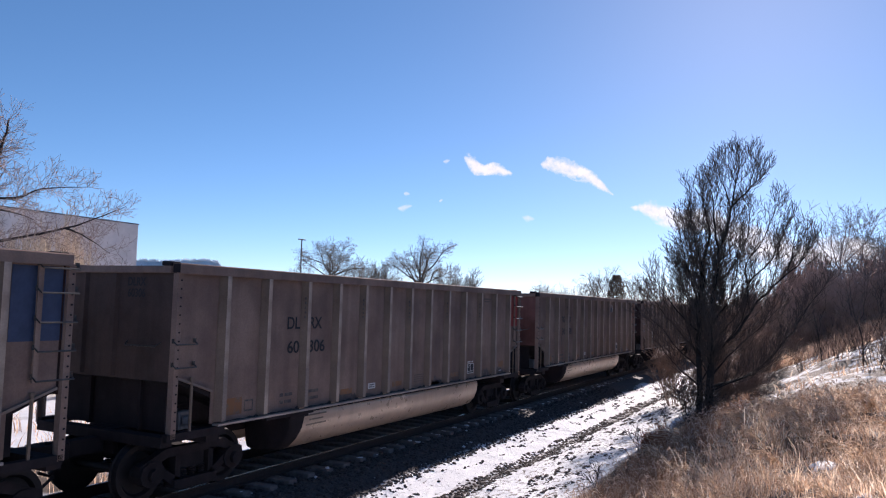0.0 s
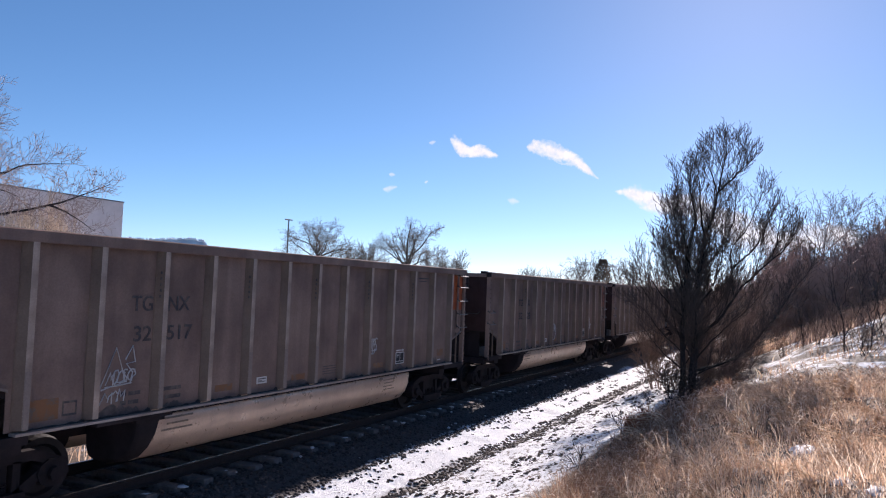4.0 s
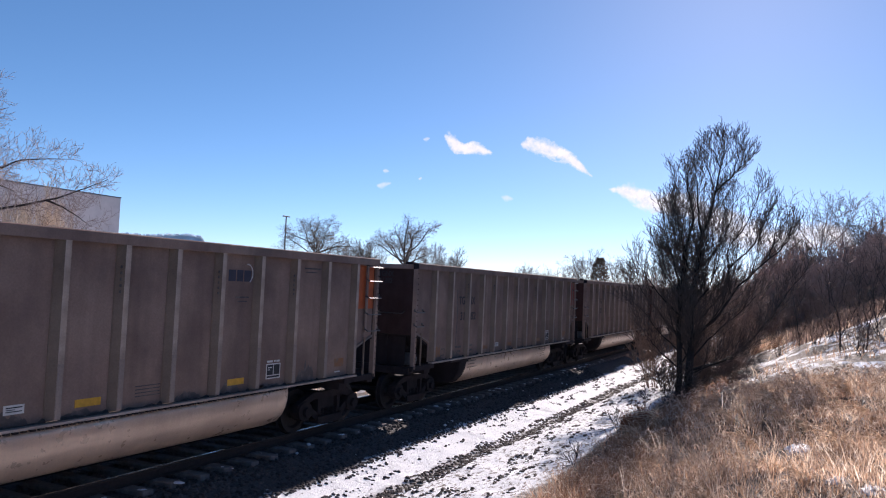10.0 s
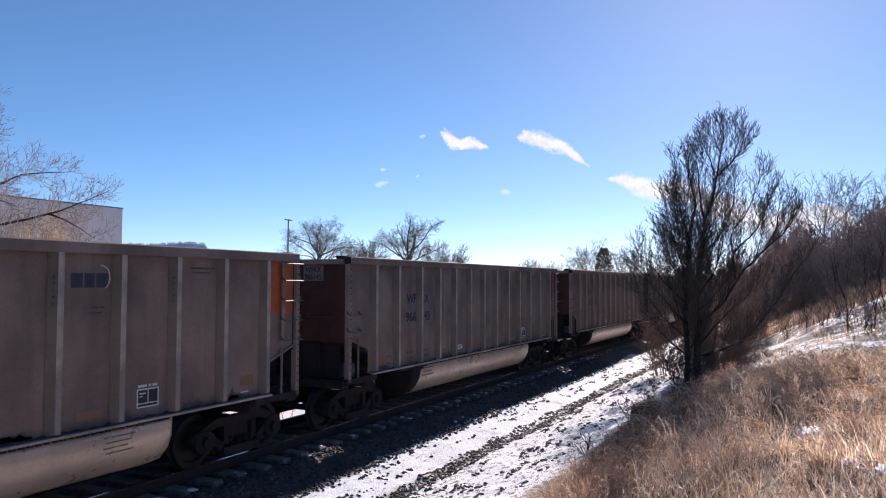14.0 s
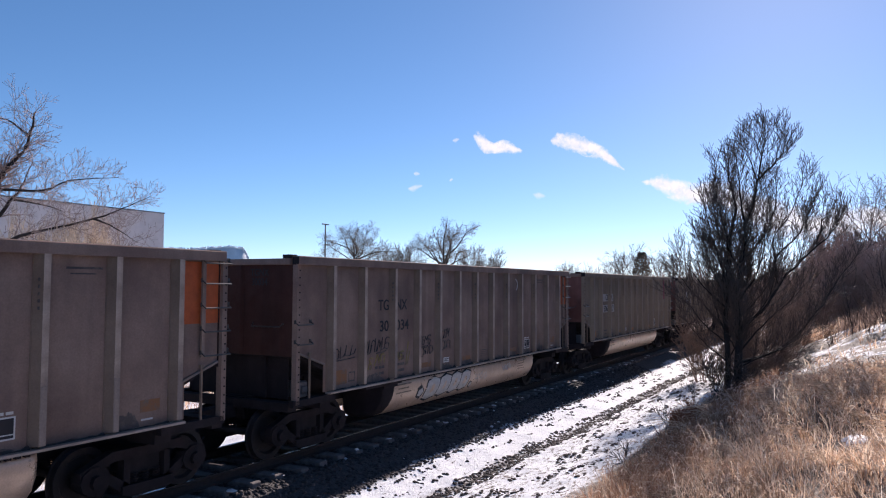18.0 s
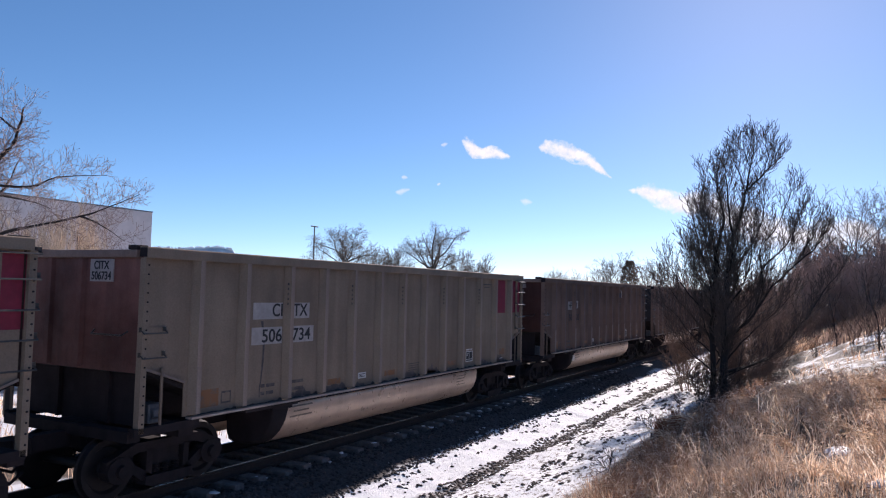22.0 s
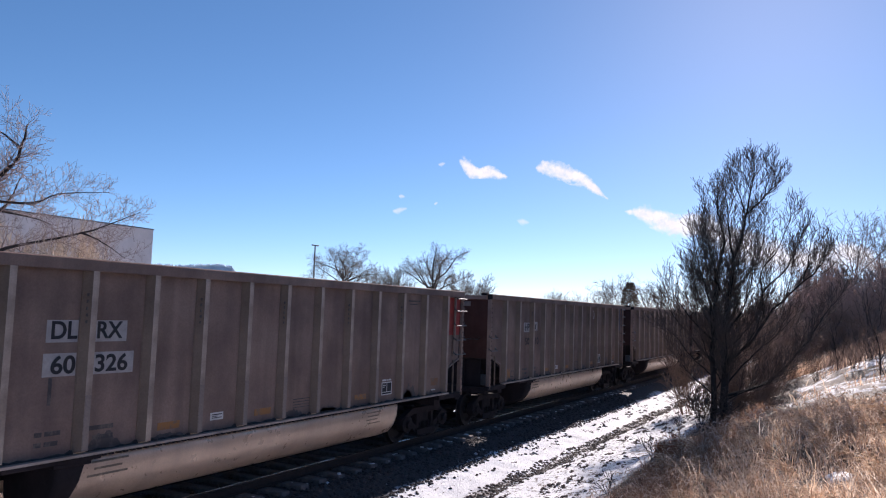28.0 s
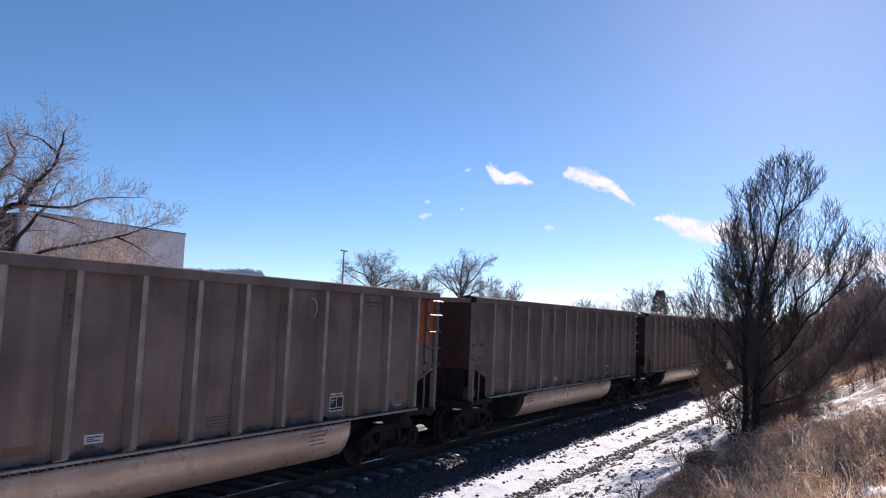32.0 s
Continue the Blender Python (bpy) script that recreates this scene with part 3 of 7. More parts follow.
def sill_dust_mesh():
    """Small heaps of coal dust left on the sill between the stakes."""
    rs = random.Random(3)
    bm = bmesh.new()
    for a, b in zip(POSTS, POSTS[1:]):
        x, n = a + 0.1, 9
        hs = [0.004 + 0.03 * rs.random() ** 2 for _ in range(n)] + [0.03 + 0.05 * rs.random()]
        w = (b - a - 0.2) / n
        for i in range(n):
            v = [bm.verts.new(q) for q in ((x, -1.466, 1.186), (x, -1.468, 1.19 + hs[i]), (x, -1.51, 1.188), (x + w, -1.466, 1.186), (x + w, -1.468, 1.19 + hs[i + 1]), (x + w, -1.51, 1.188))]
            bm.faces.new((v[1], v[2], v[5], v[4]))
            bm.faces.new((v[0], v[1], v[2]))
            bm.faces.new((v[3], v[5], v[4]))
            x += w
    bmesh.ops.recalc_face_normals(bm, faces=bm.faces[:])
    return mesh_of(bm, "sill_dust", M["coal"])


def post_cap_mesh():
    """The rubbed lower half of a stake: a wear plate."""
    bm = bmesh.new()
    prism(bm, [(-0.035, -1.579), (-0.029, -1.588), (0.051, -1.588), (0.057, -1.579)], 1.22, 1.95, "z")
    return mesh_of(bm, "wear_plate", M["bright"])


def rung_mesh(w):
    bm = rod(bmesh.new(), [(0, 0, 0.05), (0, -0.075, 0.0), (w, -0.075, 0.0), (w, 0, 0.05)], 0.013, 5)
    box(bm, -0.03, 0.03, -0.008, 0.004, 0.02, 0.09)
    box(bm, w - 0.03, w + 0.03, -0.008, 0.004, 0.02, 0.09)
    return mesh_of(bm, "grab_iron", M["rung"])


def corner_mesh():
    """The rubbed corner angle at a car's end."""
    return mesh_of(blocks((-0.04, 0.04, -1.53, -1.49, 1.06, 3.6), (-0.06, -0.035, -1.53, -1.42, 1.06, 3.6)), "corner_post", M["taupe"])


def corner_bolt_mesh():
    """Dark bolt heads down a corner angle."""
    bm = bmesh.new()
    for i in range(18):
        prism(bm, [(0.0 + 0.014 * math.cos(a), 1.20 + i * 0.135 + 0.014 * math.sin(a)) for a in [q * math.pi / 3 for q in range(6)]], -1.543, -1.5305, "y")
    return mesh_of(bm, "corner_bolts", M["under"])


def chord_mesh():
    bm = bmesh.new()
    prism(bm, [(-1.58, 3.60), (-1.58, 3.745), (-1.565, 3.76), (-1.41, 3.76), (-1.41, 3.70), (-1.50, 3.69), (-1.50, 3.60)],
          -HALF, HALF, "x")
    return mesh_of(bm, "top_chord", M["taupe"])


def build_car():
    """A rotary coal gondola without its markings; its lettered side faces -y."""
    car = thing("coal_car", "weathered taupe steel coal gondola on rails", "rail car", "coal cars of the train")
    flip = pose(0, 0, 0, 0, 0, 180)
    sheet = bmesh.new()
    prism(sheet, side_outline(), -1.465, -1.45, "y")
    sheet = mesh_of(sheet, "side_sheet", M["taupe"])
    sill = mesh_of(blocks((POSTS[0] - 0.12, POSTS[-1] + 0.12, -1.592, -1.46, 1.15, 1.185) ),
                   "side_sill", M["sill"])
    post, cap, corner, chord, tub = post_mesh(), post_cap_mesh(), corner_mesh(), chord_mesh(), tub_mesh()
    stile = mesh_of(blocks((-0.018, 0.018, -1.515, -1.485, 1.06, 1.98), (-0.03, 0.03, -1.52, -1.485, 1.93, 1.98)), "ladder_stile", M["flank"])
    sill_bolts = mesh_of(blocks(*[(-4.05 + i * 0.118, -3.985 + i * 0.118, -1.525, -1.44, 1.105, 1.134) for i in range(69)]), "bolt_row", M["under"])
    dash, dust, bolts = dash_mesh(), sill_dust_mesh(), corner_bolt_mesh()
    bracket = mesh_of(blocks((-5.0, -3.62, -1.555, -1.42, 1.085, 1.147), (-4.3, -3.75, -1.53, -1.42, 1.03, 1.085), bev=0.008), "tub_bracket", M["under"])
    r_near, r_far = rung_mesh(0.43), rung_mesh(0.54)
    lower_rail = mesh_of(blocks((-HALF - 0.06, POSTS[0] + 0.1, -1.53, -1.40, 1.02, 1.14)), "end_sill_beam", M["under"])
    cap_end = mesh_of(blocks((-HALF - 0.006, -HALF - 0.001, -1.568, -1.42, 3.612, 3.748)), "chord_end_cap", M["under"])
    flange = bmesh.new()
    prism(flange, [(-HALF + 0.06, 1.985), (-HALF + 0.06, 2.02), (POSTS[0] - 0.19, 1.74), (POSTS[0] - 0.19, 1.705)], -1.50, -1.45, "y")
    flange = mesh_of(flange, "cutout_flange", M["bright"])
    for s, m in ((-1, pose(0, 0, 0)), (1, flip)):
        part("chord_end_cap", cap_end, None, car, m=m)
        part("chord_end_cap", cap_end, None, car, m=m @ Matrix.Diagonal((-1, 1, 1, 1)))
        part("cutout_flange", flange, None, car, "bright edge flange of the cut-out", m)
        part("cutout_flange", flange, None, car, m=m @ Matrix.Diagonal((-1, 1, 1, 1)))
        part("side_sheet", sheet, None, car, m=m)
        tagged(part("sill_dust", dust, None, car, "black coal dust heaped on the sill", m), kind="stuff")
        part("side_sill", sill, None, car, "rubbed bright side sill", m)
        part("top_chord", chord, None, car, "thick dented top chord", m)
        part("tub", tub, None, car, "rounded tan aluminium tub between the trucks", m if s < 0 else Matrix.Diagonal((1, -1, 1, 1)))
        part("tub_bracket", bracket, None, car, "dark bracket over the tub's end", m)
        if s < 0:
            tagged(part("bolt_row", sill_bolts, None, car), "row of dark bolts along the tub's top edge", kind="stuff")
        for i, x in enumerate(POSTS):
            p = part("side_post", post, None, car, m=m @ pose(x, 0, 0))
            if i not in (1, 3):
                part("wear_plate", cap, None, p, "rubbed bright metal wear strip")
            if i in (2, 4, 6, 8, 10) and s < 0:
                tagged(part("stencil_dashes", dash, None, p), "faint dark stencil dashes", kind="stuff")
        for x in (-HALF + 0.07, HALF + 0.04):
            c = part("corner_post", corner, None, car, "rubbed bright corner angle", m @ pose(x, 0, 0))
            if s < 0:
                tagged(part("corner_bolts", bolts, None, c), "row of dark bolt heads", kind="stuff")
        part("ladder_stile", stile, None, car, m=m @ pose(-HALF + 0.42, 0, 0))
        part("ladder_stile", stile, None, car, m=m @ pose(HALF - 0.41, 0, 0))
        part("ladder_bar", mesh_of(blocks((-0.035, 0.035, -1.535, -1.50, 2.1, 3.6)), "ladder_bar", M["taupe"]), None, car, m=m @ pose(HALF - 0.41, 0, 0))
        part("end_sill_beam", lower_rail, None, car, m=m)
        part("end_sill_beam", lower_rail, None, car, m=m @ Matrix.Diagonal((-1, 1, 1, 1)))
        for z in (2.50, 2.14):
            part("grab_iron", r_near, None, car, "bent steel grab iron", m @ pose(-HALF + 0.0, -1.50, z))
        for z in (3.56, 3.24, 2.86, 2.49, 2.12):
            part("grab_iron", r_far, None, car, "bent steel grab iron", m @ pose(HALF - 0.44, -1.52, z))
    # ends
    end = blocks((-HALF + 0.03, -HALF + 0.06, -1.47, 1.47, 1.92, 3.66))
    for y in (-0.12, 0.62):
        prism(end, [(-HALF + 0.03, y - 0.09), (-HALF - 0.02, y - 0.05), (-HALF - 0.02, y + 0.05), (-HALF + 0.03, y + 0.09)], 1.95, 3.62, "z")
    end = mesh_of(end, "end_sheet", M["rust_end"])
    rear = end.copy()
    rear.materials[0] = M["dark_end"]
    lip = mesh_of(blocks((-HALF - 0.05, -HALF + 0.10, -1.40, 1.40, 3.60, 3.715), bev=0.01), "end_chord", M["taupe"])
    horn = mesh_of(blocks((-HALF - 0.06, -HALF + 0.16, -1.405, -1.22, 3.717, 3.785), bev=0.012), "corner_block", M["under"])
    apron = mesh_of(blocks((-HALF + 0.26, -HALF + 0.29, -1.12, 1.44, 1.105, 1.98), (-HALF + 0.20, -HALF + 0.26, -0.62, -0.56, 1.105, 1.95), (-HALF + 0.20, -HALF + 0.26, 0.56, 0.62, 1.105, 1.95),
                          (-HALF + 0.29, -5.32, -0.78, -0.75, 1.125, 1.92)), "end_apron", M["under"])
    bar = mesh_of(rod(bmesh.new(), [(-HALF + 0.03, -1.2, 2.52), (-HALF - 0.06, -1.16, 2.46), (-HALF - 0.06, -0.5, 2.46), (-HALF + 0.03, -0.46, 2.52)], 0.013, 5), "end_grab_iron", M["rung"])
    slope = bmesh.new()
    prism(slope, [(-HALF + 0.06, 1.95), (-HALF + 0.1, 2.0), (-5.2, 1.22), (-5.2, 1.17)], -1.44, 1.44, "y")
    slope = mesh_of(slope, "slope_sheet", M["under"])
    deck = mesh_of(blocks((-HALF - 0.1, -HALF + 0.12, -1.45, 1.45, 0.94, 1.10), (-6.3, -6.0, -1.40, 1.40, 0.88, 1.12),
                          (-HALF + 0.1, -6.0, -0.32, 0.32, 0.80, 1.10), (-6.26, -6.06, -0.5, 0.5, 1.1, 1.62),
                          (-6.9, -6.75, -0.95, -0.88, 1.1, 1.9), (-6.9, -6.75, 0.88, 0.95, 1.1, 1.9)), "end_platform", M["under"])
    coupler = bmesh.new()
    prism(coupler, [(-HALF - 0.02, -0.11), (-HALF - 0.62, -0.09), (-HALF - 0.70, -0.19), (-HALF - 0.98, -0.20), (-HALF - 0.93, -0.06),
                    (-HALF - 0.84, 0.02), (-HALF - 0.92, 0.12), (-HALF - 0.86, 0.19), (-HALF - 0.66, 0.14), (-HALF - 0.6, 0.09), (-HALF - 0.02, 0.11)],
          0.74, 0.98, "z")
    coupler = mesh_of(coupler, "coupler", M["truck"])
    hose = mesh_of(rod(bmesh.new(), [(-HALF - 0.1, 0.42, 0.92), (-HALF - 0.35, 0.40, 0.62), (-HALF - 0.65, 0.30, 0.42), (-HALF - 0.9, 0.2, 0.52)], 0.025, 6),
                   "brake_hose", M["under"])
    for s, m in ((-1, pose(0, 0, 0)), (1, flip)):
        part("end_sheet" if s < 0 else "rear_end_sheet", end if s < 0 else rear, None, car, "rust brown end sheet" if s < 0 else "dark brown end sheet", m)
        part("end_chord", lip, None, car, m=m)
        for q in (1, -1):
            part("corner_block", horn, None, car, "dark raised corner block", m @ Matrix.Diagonal((1, q, 1, 1)))
        part("end_grab_iron", bar, None, car, "bent steel grab iron across the end", m)
        if s < 0:
            part("end_apron", apron, None, car, "dark lower end plate", m)
        part("slope_sheet", slope, None, car, m=m)
        part("end_platform", deck, None, car, m=m)
        part("coupler", coupler, None, car, "rusty knuckle coupler", m)
        part("brake_hose", hose, None, car, "black rubber brake hose", m)
        build_truck(car, s * 6.17 if s < 0 else 6.17)
    part("center_sill", blocks((-HALF, HALF, -0.30, 0.30, 0.72, 1.12)), M["under"], car)
    part("brake_cylinder", lathe(bmesh.new(), [(-0.75, 0.02), (-0.75, 0.13), (-0.3, 0.13), (-0.3, 0.02)], sides=14, cx=-6.6, cz=1.36), M["under"], car)
    part("brake_valve", blocks((-6.75, -6.5, -1.25, -0.95, 1.12, 1.42), (-6.7, -6.55, -1.3, -1.25, 1.2, 1.34), bev=0.02), M["pole"], car, "grey brake valve")
    part("brake_rod", rod(bmesh.new(), [(-6.9, -1.0, 1.5), (-6.3, -1.0, 1.5), (-6.1, -0.8, 1.3)], 0.02, 5), M["under"], car)
    # stencils that every car carries
    part("data_plate", blocks((5.60 - HALF, 5.88 - HALF, -1.471, -1.465, 1.35, 1.47)), M["white"], car, "small white data plate with dark print")
    pl = [(5.63, 5.85, 1.43, 1.445), (5.63, 5.75, 1.405, 1.415), (5.63, 5.85, 1.38, 1.392)]
    part("plate_print", blocks(*[(a - HALF, b - HALF, -1.474, -1.471, c, d) for a, b, c, d in pl]), M["ink"], car, "unreadable dark print")
    bx = [(10.64, 11.05, 1.34, 1.36), (10.64, 11.05, 1.60, 1.62), (10.64, 10.66, 1.36, 1.60), (11.03, 11.05, 1.36, 1.60),
          (10.84, 10.855, 1.40, 1.60), (10.66, 11.03, 1.395, 1.41), (10.69, 10.80, 1.54, 1.56), (10.69, 10.75, 1.50, 1.515),
          (10.66, 10.82, 1.645, 1.68), (10.86, 10.90, 1.645, 1.68), (10.93, 11.02, 1.645, 1.68)]
    part("stencil_frame", blocks(*[(a - HALF, b - HALF, -1.471, -1.465, c, d) for a, b, c, d in bx]), M["white"], car, "white outlined stencil box")
    part("stencil_field", blocks((10.66 - HALF, 11.03 - HALF, -1.468, -1.465, 1.36, 1.60)), M["ink"], car, "black stencil field")
    part("stencil_mark", blocks((12.88 - HALF, 13.08 - HALF, -1.469, -1.465, 1.28, 1.305)), M["white"], car, "short white stencil mark")
    ld = [(2.62, 2.72, 1.46, 1.52), (2.76, 2.98, 1.46, 1.52), (3.40, 3.78, 1.46, 1.52), (2.62, 2.72, 1.33, 1.39), (2.76, 2.95, 1.33, 1.39), (3.46, 3.78, 1.33, 1.39)]
    for a, b, c, d in ld:
        part("load_stencil", blocks((a - HALF, b - HALF, -1.468, -1.465, c, d)), M["ink_faint"], car, "faded dark load stencil line")
    return car


def swap(ob, material, slot=0):
    ob.material_slots[slot].link = "OBJECT"
    ob.material_slots[slot].material = material


def side_boards(car, rows, material, name, label="", y=-1.469, base=-1.465):
    return part(name, blocks(*[(a - HALF, b - HALF, y, base, c, d) for a, b, c, d in rows]), material, car, label)


def letters(car, text, right=None, left=None, z=2.72, h=0.222, ink=None, label="", y=-1.473, bold=0.004):
    me = lettering(text, h, ink or M["ink"], bold, 1.12 if text.isdigit() else 0.97)
    w, x0 = text_width(me)
    x = (right - w if right is not None else left) - x0
    return part("lettering", me, None, car, label, pose(x - HALF, y, z))


def coal_smear(car, x0, x1, top, seed):
    """A thin smear of coal dust splashed up a panel's foot, uneven along its upper edge."""
    rs = random.Random(seed)
    bm = bmesh.new()
    n = 22
    hs = [rs.random() for _ in range(n + 3)]
    prev = None
    for i in range(n + 1):
        q = i / n
        soft = (hs[i] + 2 * hs[i + 1] + hs[i + 2]) / 4
        h = 0.012 + top * math.sin(math.pi * q) ** 0.6 * (0.15 + 0.85 * soft)
        x = x0 + (x1 - x0) * q - HALF
        row = (bm.verts.new((x, -1.467, 1.20)), bm.verts.new((x, -1.467, 1.20 + h)))
        if prev:
            bm.faces.new((prev[0], row[0], row[1], prev[1]))
        prev = row
    part("coal_smear", bm, M["stain"], car, "uneven dark smear of coal dust")


PANEL = (13.60, 14.36, 2.62, 3.58)
def drip(car, x, z0, z1, w, seed):
    """A ragged dark run of slurry down a panel, narrowing as it falls."""
    rs = random.Random(seed)
    bm = bmesh.new()
    prev = None
    for i in range(15):
        q = i / 14
        c, h = x + 0.04 * math.sin(q * 5 + seed) + rs.uniform(-0.008, 0.008) - HALF, w * (0.5 - 0.28 * q) * rs.uniform(0.7, 1.1)
        row = [bm.verts.new((c + e * h, -1.4672, z1 + (z0 - z1) * q)) for e in (-1, 1)]
        if prev:
            bm.faces.new((prev[0], prev[1], row[1], row[0]))
        prev = row
    part("paint_run", bm, M["ink_faint"], car, "ragged dark run of coal slurry")


def scrawl(car, pts, r, material, label, y=-1.470):
    """A sprayed line."""
    return part("graffiti", rod(bmesh.new(), [(a - HALF, y, b) for a, b in pts], r, 4), material, car, label)


def loop(cx, cz, rx, rz, a0=0, a1=360, n=16):
    return [(cx + rx * math.cos(radians(a0 + (a1 - a0) * i / n)), cz + rz * math.sin(radians(a0 + (a1 - a0) * i / n))) for i in range(n + 1)]


def hand_sign(car, cx, cz):
    """White sprayed outline like a raised glove."""
    pts = [(cx - 0.19, cz + 0.12)] + loop(cx, cz - 0.1, 0.2, 0.22, 180, 360, 10) + [(cx + 0.2, cz + 0.16), (cx + 0.14, cz + 0.26), (cx + 0.09, cz + 0.02), (cx + 0.07, cz + 0.3), (cx + 0.01, cz + 0.31),
           (cx - 0.02, cz + 0.03), (cx - 0.06, cz + 0.24), (cx - 0.12, cz + 0.2), (cx - 0.12, cz - 0.02)]
    scrawl(car, pts, 0.014, M["spray"], "white sprayed outline drawing")


def blob_sign(car, cx, cz):
    """White sprayed rounded shapes with dangling drops."""
    scrawl(car, loop(cx, cz, 0.22, 0.18, 0, 200), 0.02, M["spray"], "white sprayed cap shape")
    scrawl(car, [(cx - 0.25, cz - 0.02), (cx + 0.05, cz + 0.05), (cx + 0.1, cz + 0.16)], 0.025, M["spray"], "white sprayed stroke")
    for dx, dz, rx, rz in ((-0.2, -0.24, 0.09, 0.13), (0.04, -0.28, 0.11, 0.14), (0.0, -0.14, 0.08, 0.1), (0.26, -0.08, 0.09, 0.14), (0.24, 0.07, 0.08, 0.1)):
        scrawl(car, loop(cx + dx, cz + dz, rx, rz), 0.016, M["spray"], "white sprayed loop")


def cap_sign(car, cx, cz):
    """White sprayed toadstool: a domed cap on a curved stalk."""
    scrawl(car, loop(cx, cz, 0.23, 0.30, 10, 195) + [(cx - 0.12, cz - 0.05), (cx + 0.02, cz + 0.03), (cx + 0.12, cz - 0.06), (cx + 0.24, cz + 0.03)], 0.014, M["spray"], "white sprayed cap")
    for dx in (-0.06, 0.06):
        scrawl(car, [(cx + dx, cz - 0.06), (cx + dx + 0.03, cz - 0.22), (cx + dx - 0.02, cz - 0.38), (cx + dx - 0.08, cz - 0.48)], 0.014, M["spray"], "white sprayed stalk")
    scrawl(car, [(cx - 0.05, cz + 0.10), (cx, cz + 0.06), (cx + 0.06, cz + 0.12)], 0.011, M["spray"], "white sprayed stroke")


def peak_sign(car, cx, cz):
    """White sprayed triangles with a scribbled band and loose strokes below."""
    scrawl(car, [(cx - 0.30, cz - 0.15), (cx - 0.05, cz + 0.42), (cx + 0.14, cz - 0.08), (cx - 0.28, cz - 0.17)], 0.013, M["spray"], "white sprayed triangle")
    scrawl(car, [(cx + 0.12, cz + 0.24), (cx + 0.24, cz + 0.44), (cx + 0.30, cz + 0.20), (cx + 0.14, cz + 0.18), (cx + 0.26, cz + 0.05), (cx + 0.22, cz - 0.12)], 0.013, M["spray"], "white sprayed triangle")
    tag_word(car, cx - 0.22, cz - 0.1, 0.46, 0.18, 5, M["spray"], "white sprayed scribble", 11, 0.012)
    tag_word(car, cx - 0.28, cz - 0.36, 0.40, 0.15, 3, M["spray"], "white sprayed scribble", 12, 0.012)


def flower_sign(car, cx, cz):
    """White sprayed flower: a fan of long petals under a small crown."""
    for i in range(6):
        a = radians(-165 + i * 31)
        d, e = (math.cos(a), math.sin(a)), (-math.sin(a), math.cos(a))
        pts = [(cx + d[0] * (0.16 + 0.13 * math.cos(q)) + e[0] * 0.048 * math.sin(q), cz + d[1] * (0.16 + 0.13 * math.cos(q)) + e[1] * 0.048 * math.sin(q))
               for q in [j * math.pi / 6 for j in range(13)]]
        scrawl(car, pts, 0.016, M["spray"], "white sprayed petal")
    scrawl(car, loop(cx, cz + 0.07, 0.1, 0.08), 0.018, M["spray"], "white sprayed loop")
    scrawl(car, [(cx - 0.05, cz + 0.14), (cx + 0.02, cz + 0.3), (cx + 0.12, cz + 0.16)], 0.016, M["spray"], "white sprayed stroke")


def tag_word(car, x, z, w, h, n, material, label, seed, r=0.012):
    """A quick sprayed scribble of n knotted signs that stand for nothing."""
    rs = random.Random(seed)
    step = w / n
    bm = bmesh.new()
    for i in range(n):
        x0, z0 = x + step * i, z + 0.05 * h * i + rs.uniform(-0.06, 0.06) * h
        kind, wide = rs.randrange(5), step * rs.uniform(1.1, 1.9)
        if kind == 0:
            pts = loop(x0 + wide * 0.45, z0 + h * 0.5, wide * 0.4, h * 0.5, 40, 400, 9)
        elif kind == 1:
            pts = [(x0, z0)] + loop(x0 + wide * 0.4, z0 + h * 0.55, wide * 0.38, h * 0.4, 180, 0, 6) + [(x0 + wide * 0.8, z0)]
        elif kind == 2:
            pts = loop(x0 + wide * 0.4, z0 + h * 0.72, wide * 0.35, h * 0.26, 30, 250, 6) + loop(x0 + wide * 0.4, z0 + h * 0.25, wide * 0.36, h * 0.26, 80, -140, 6)
        elif kind == 3:
            pts = [(x0 + wide * 0.15, z0 + h * 1.1), (x0 + wide * 0.2, z0), (x0 + wide * 0.6, z0 + h * 0.12), (x0 + wide * 0.75, z0 + h * 0.6)]
        else:
            pts = [(x0, z0), (x0 + wide * 0.2, z0 + h), (x0 + wide * 0.45, z0 + h * 0.35), (x0 + wide * 0.7, z0 + h * 0.95), (x0 + wide * 0.85, z0)]
        pts = [(a + 0.25 * (c - z0) + rs.uniform(-0.02, 0.02), c + rs.uniform(-0.02, 0.02)) for a, c in pts]
        rod(bm, [(a - HALF, -1.470, c) for a, c in pts], r, 4)
    if seed % 2:
        rod(bm, [(x - HALF, -1.470, z - h * 0.2), (x + w * 0.6 - HALF, -1.470, z - h * 0.12), (x + w * 1.02 - HALF, -1.470, z - h * 0.02)], r * 0.8, 4)
    part("graffiti", bm, material, car, label)


def tub_y(z):
    """How far out the tub's flank lies at a height."""
    return float(np.interp(z, (0.375, 0.46, 0.62, 0.82, 1.03, 1.165), (-1.06, -1.265, -1.405, -1.488, -1.50, -1.44)))


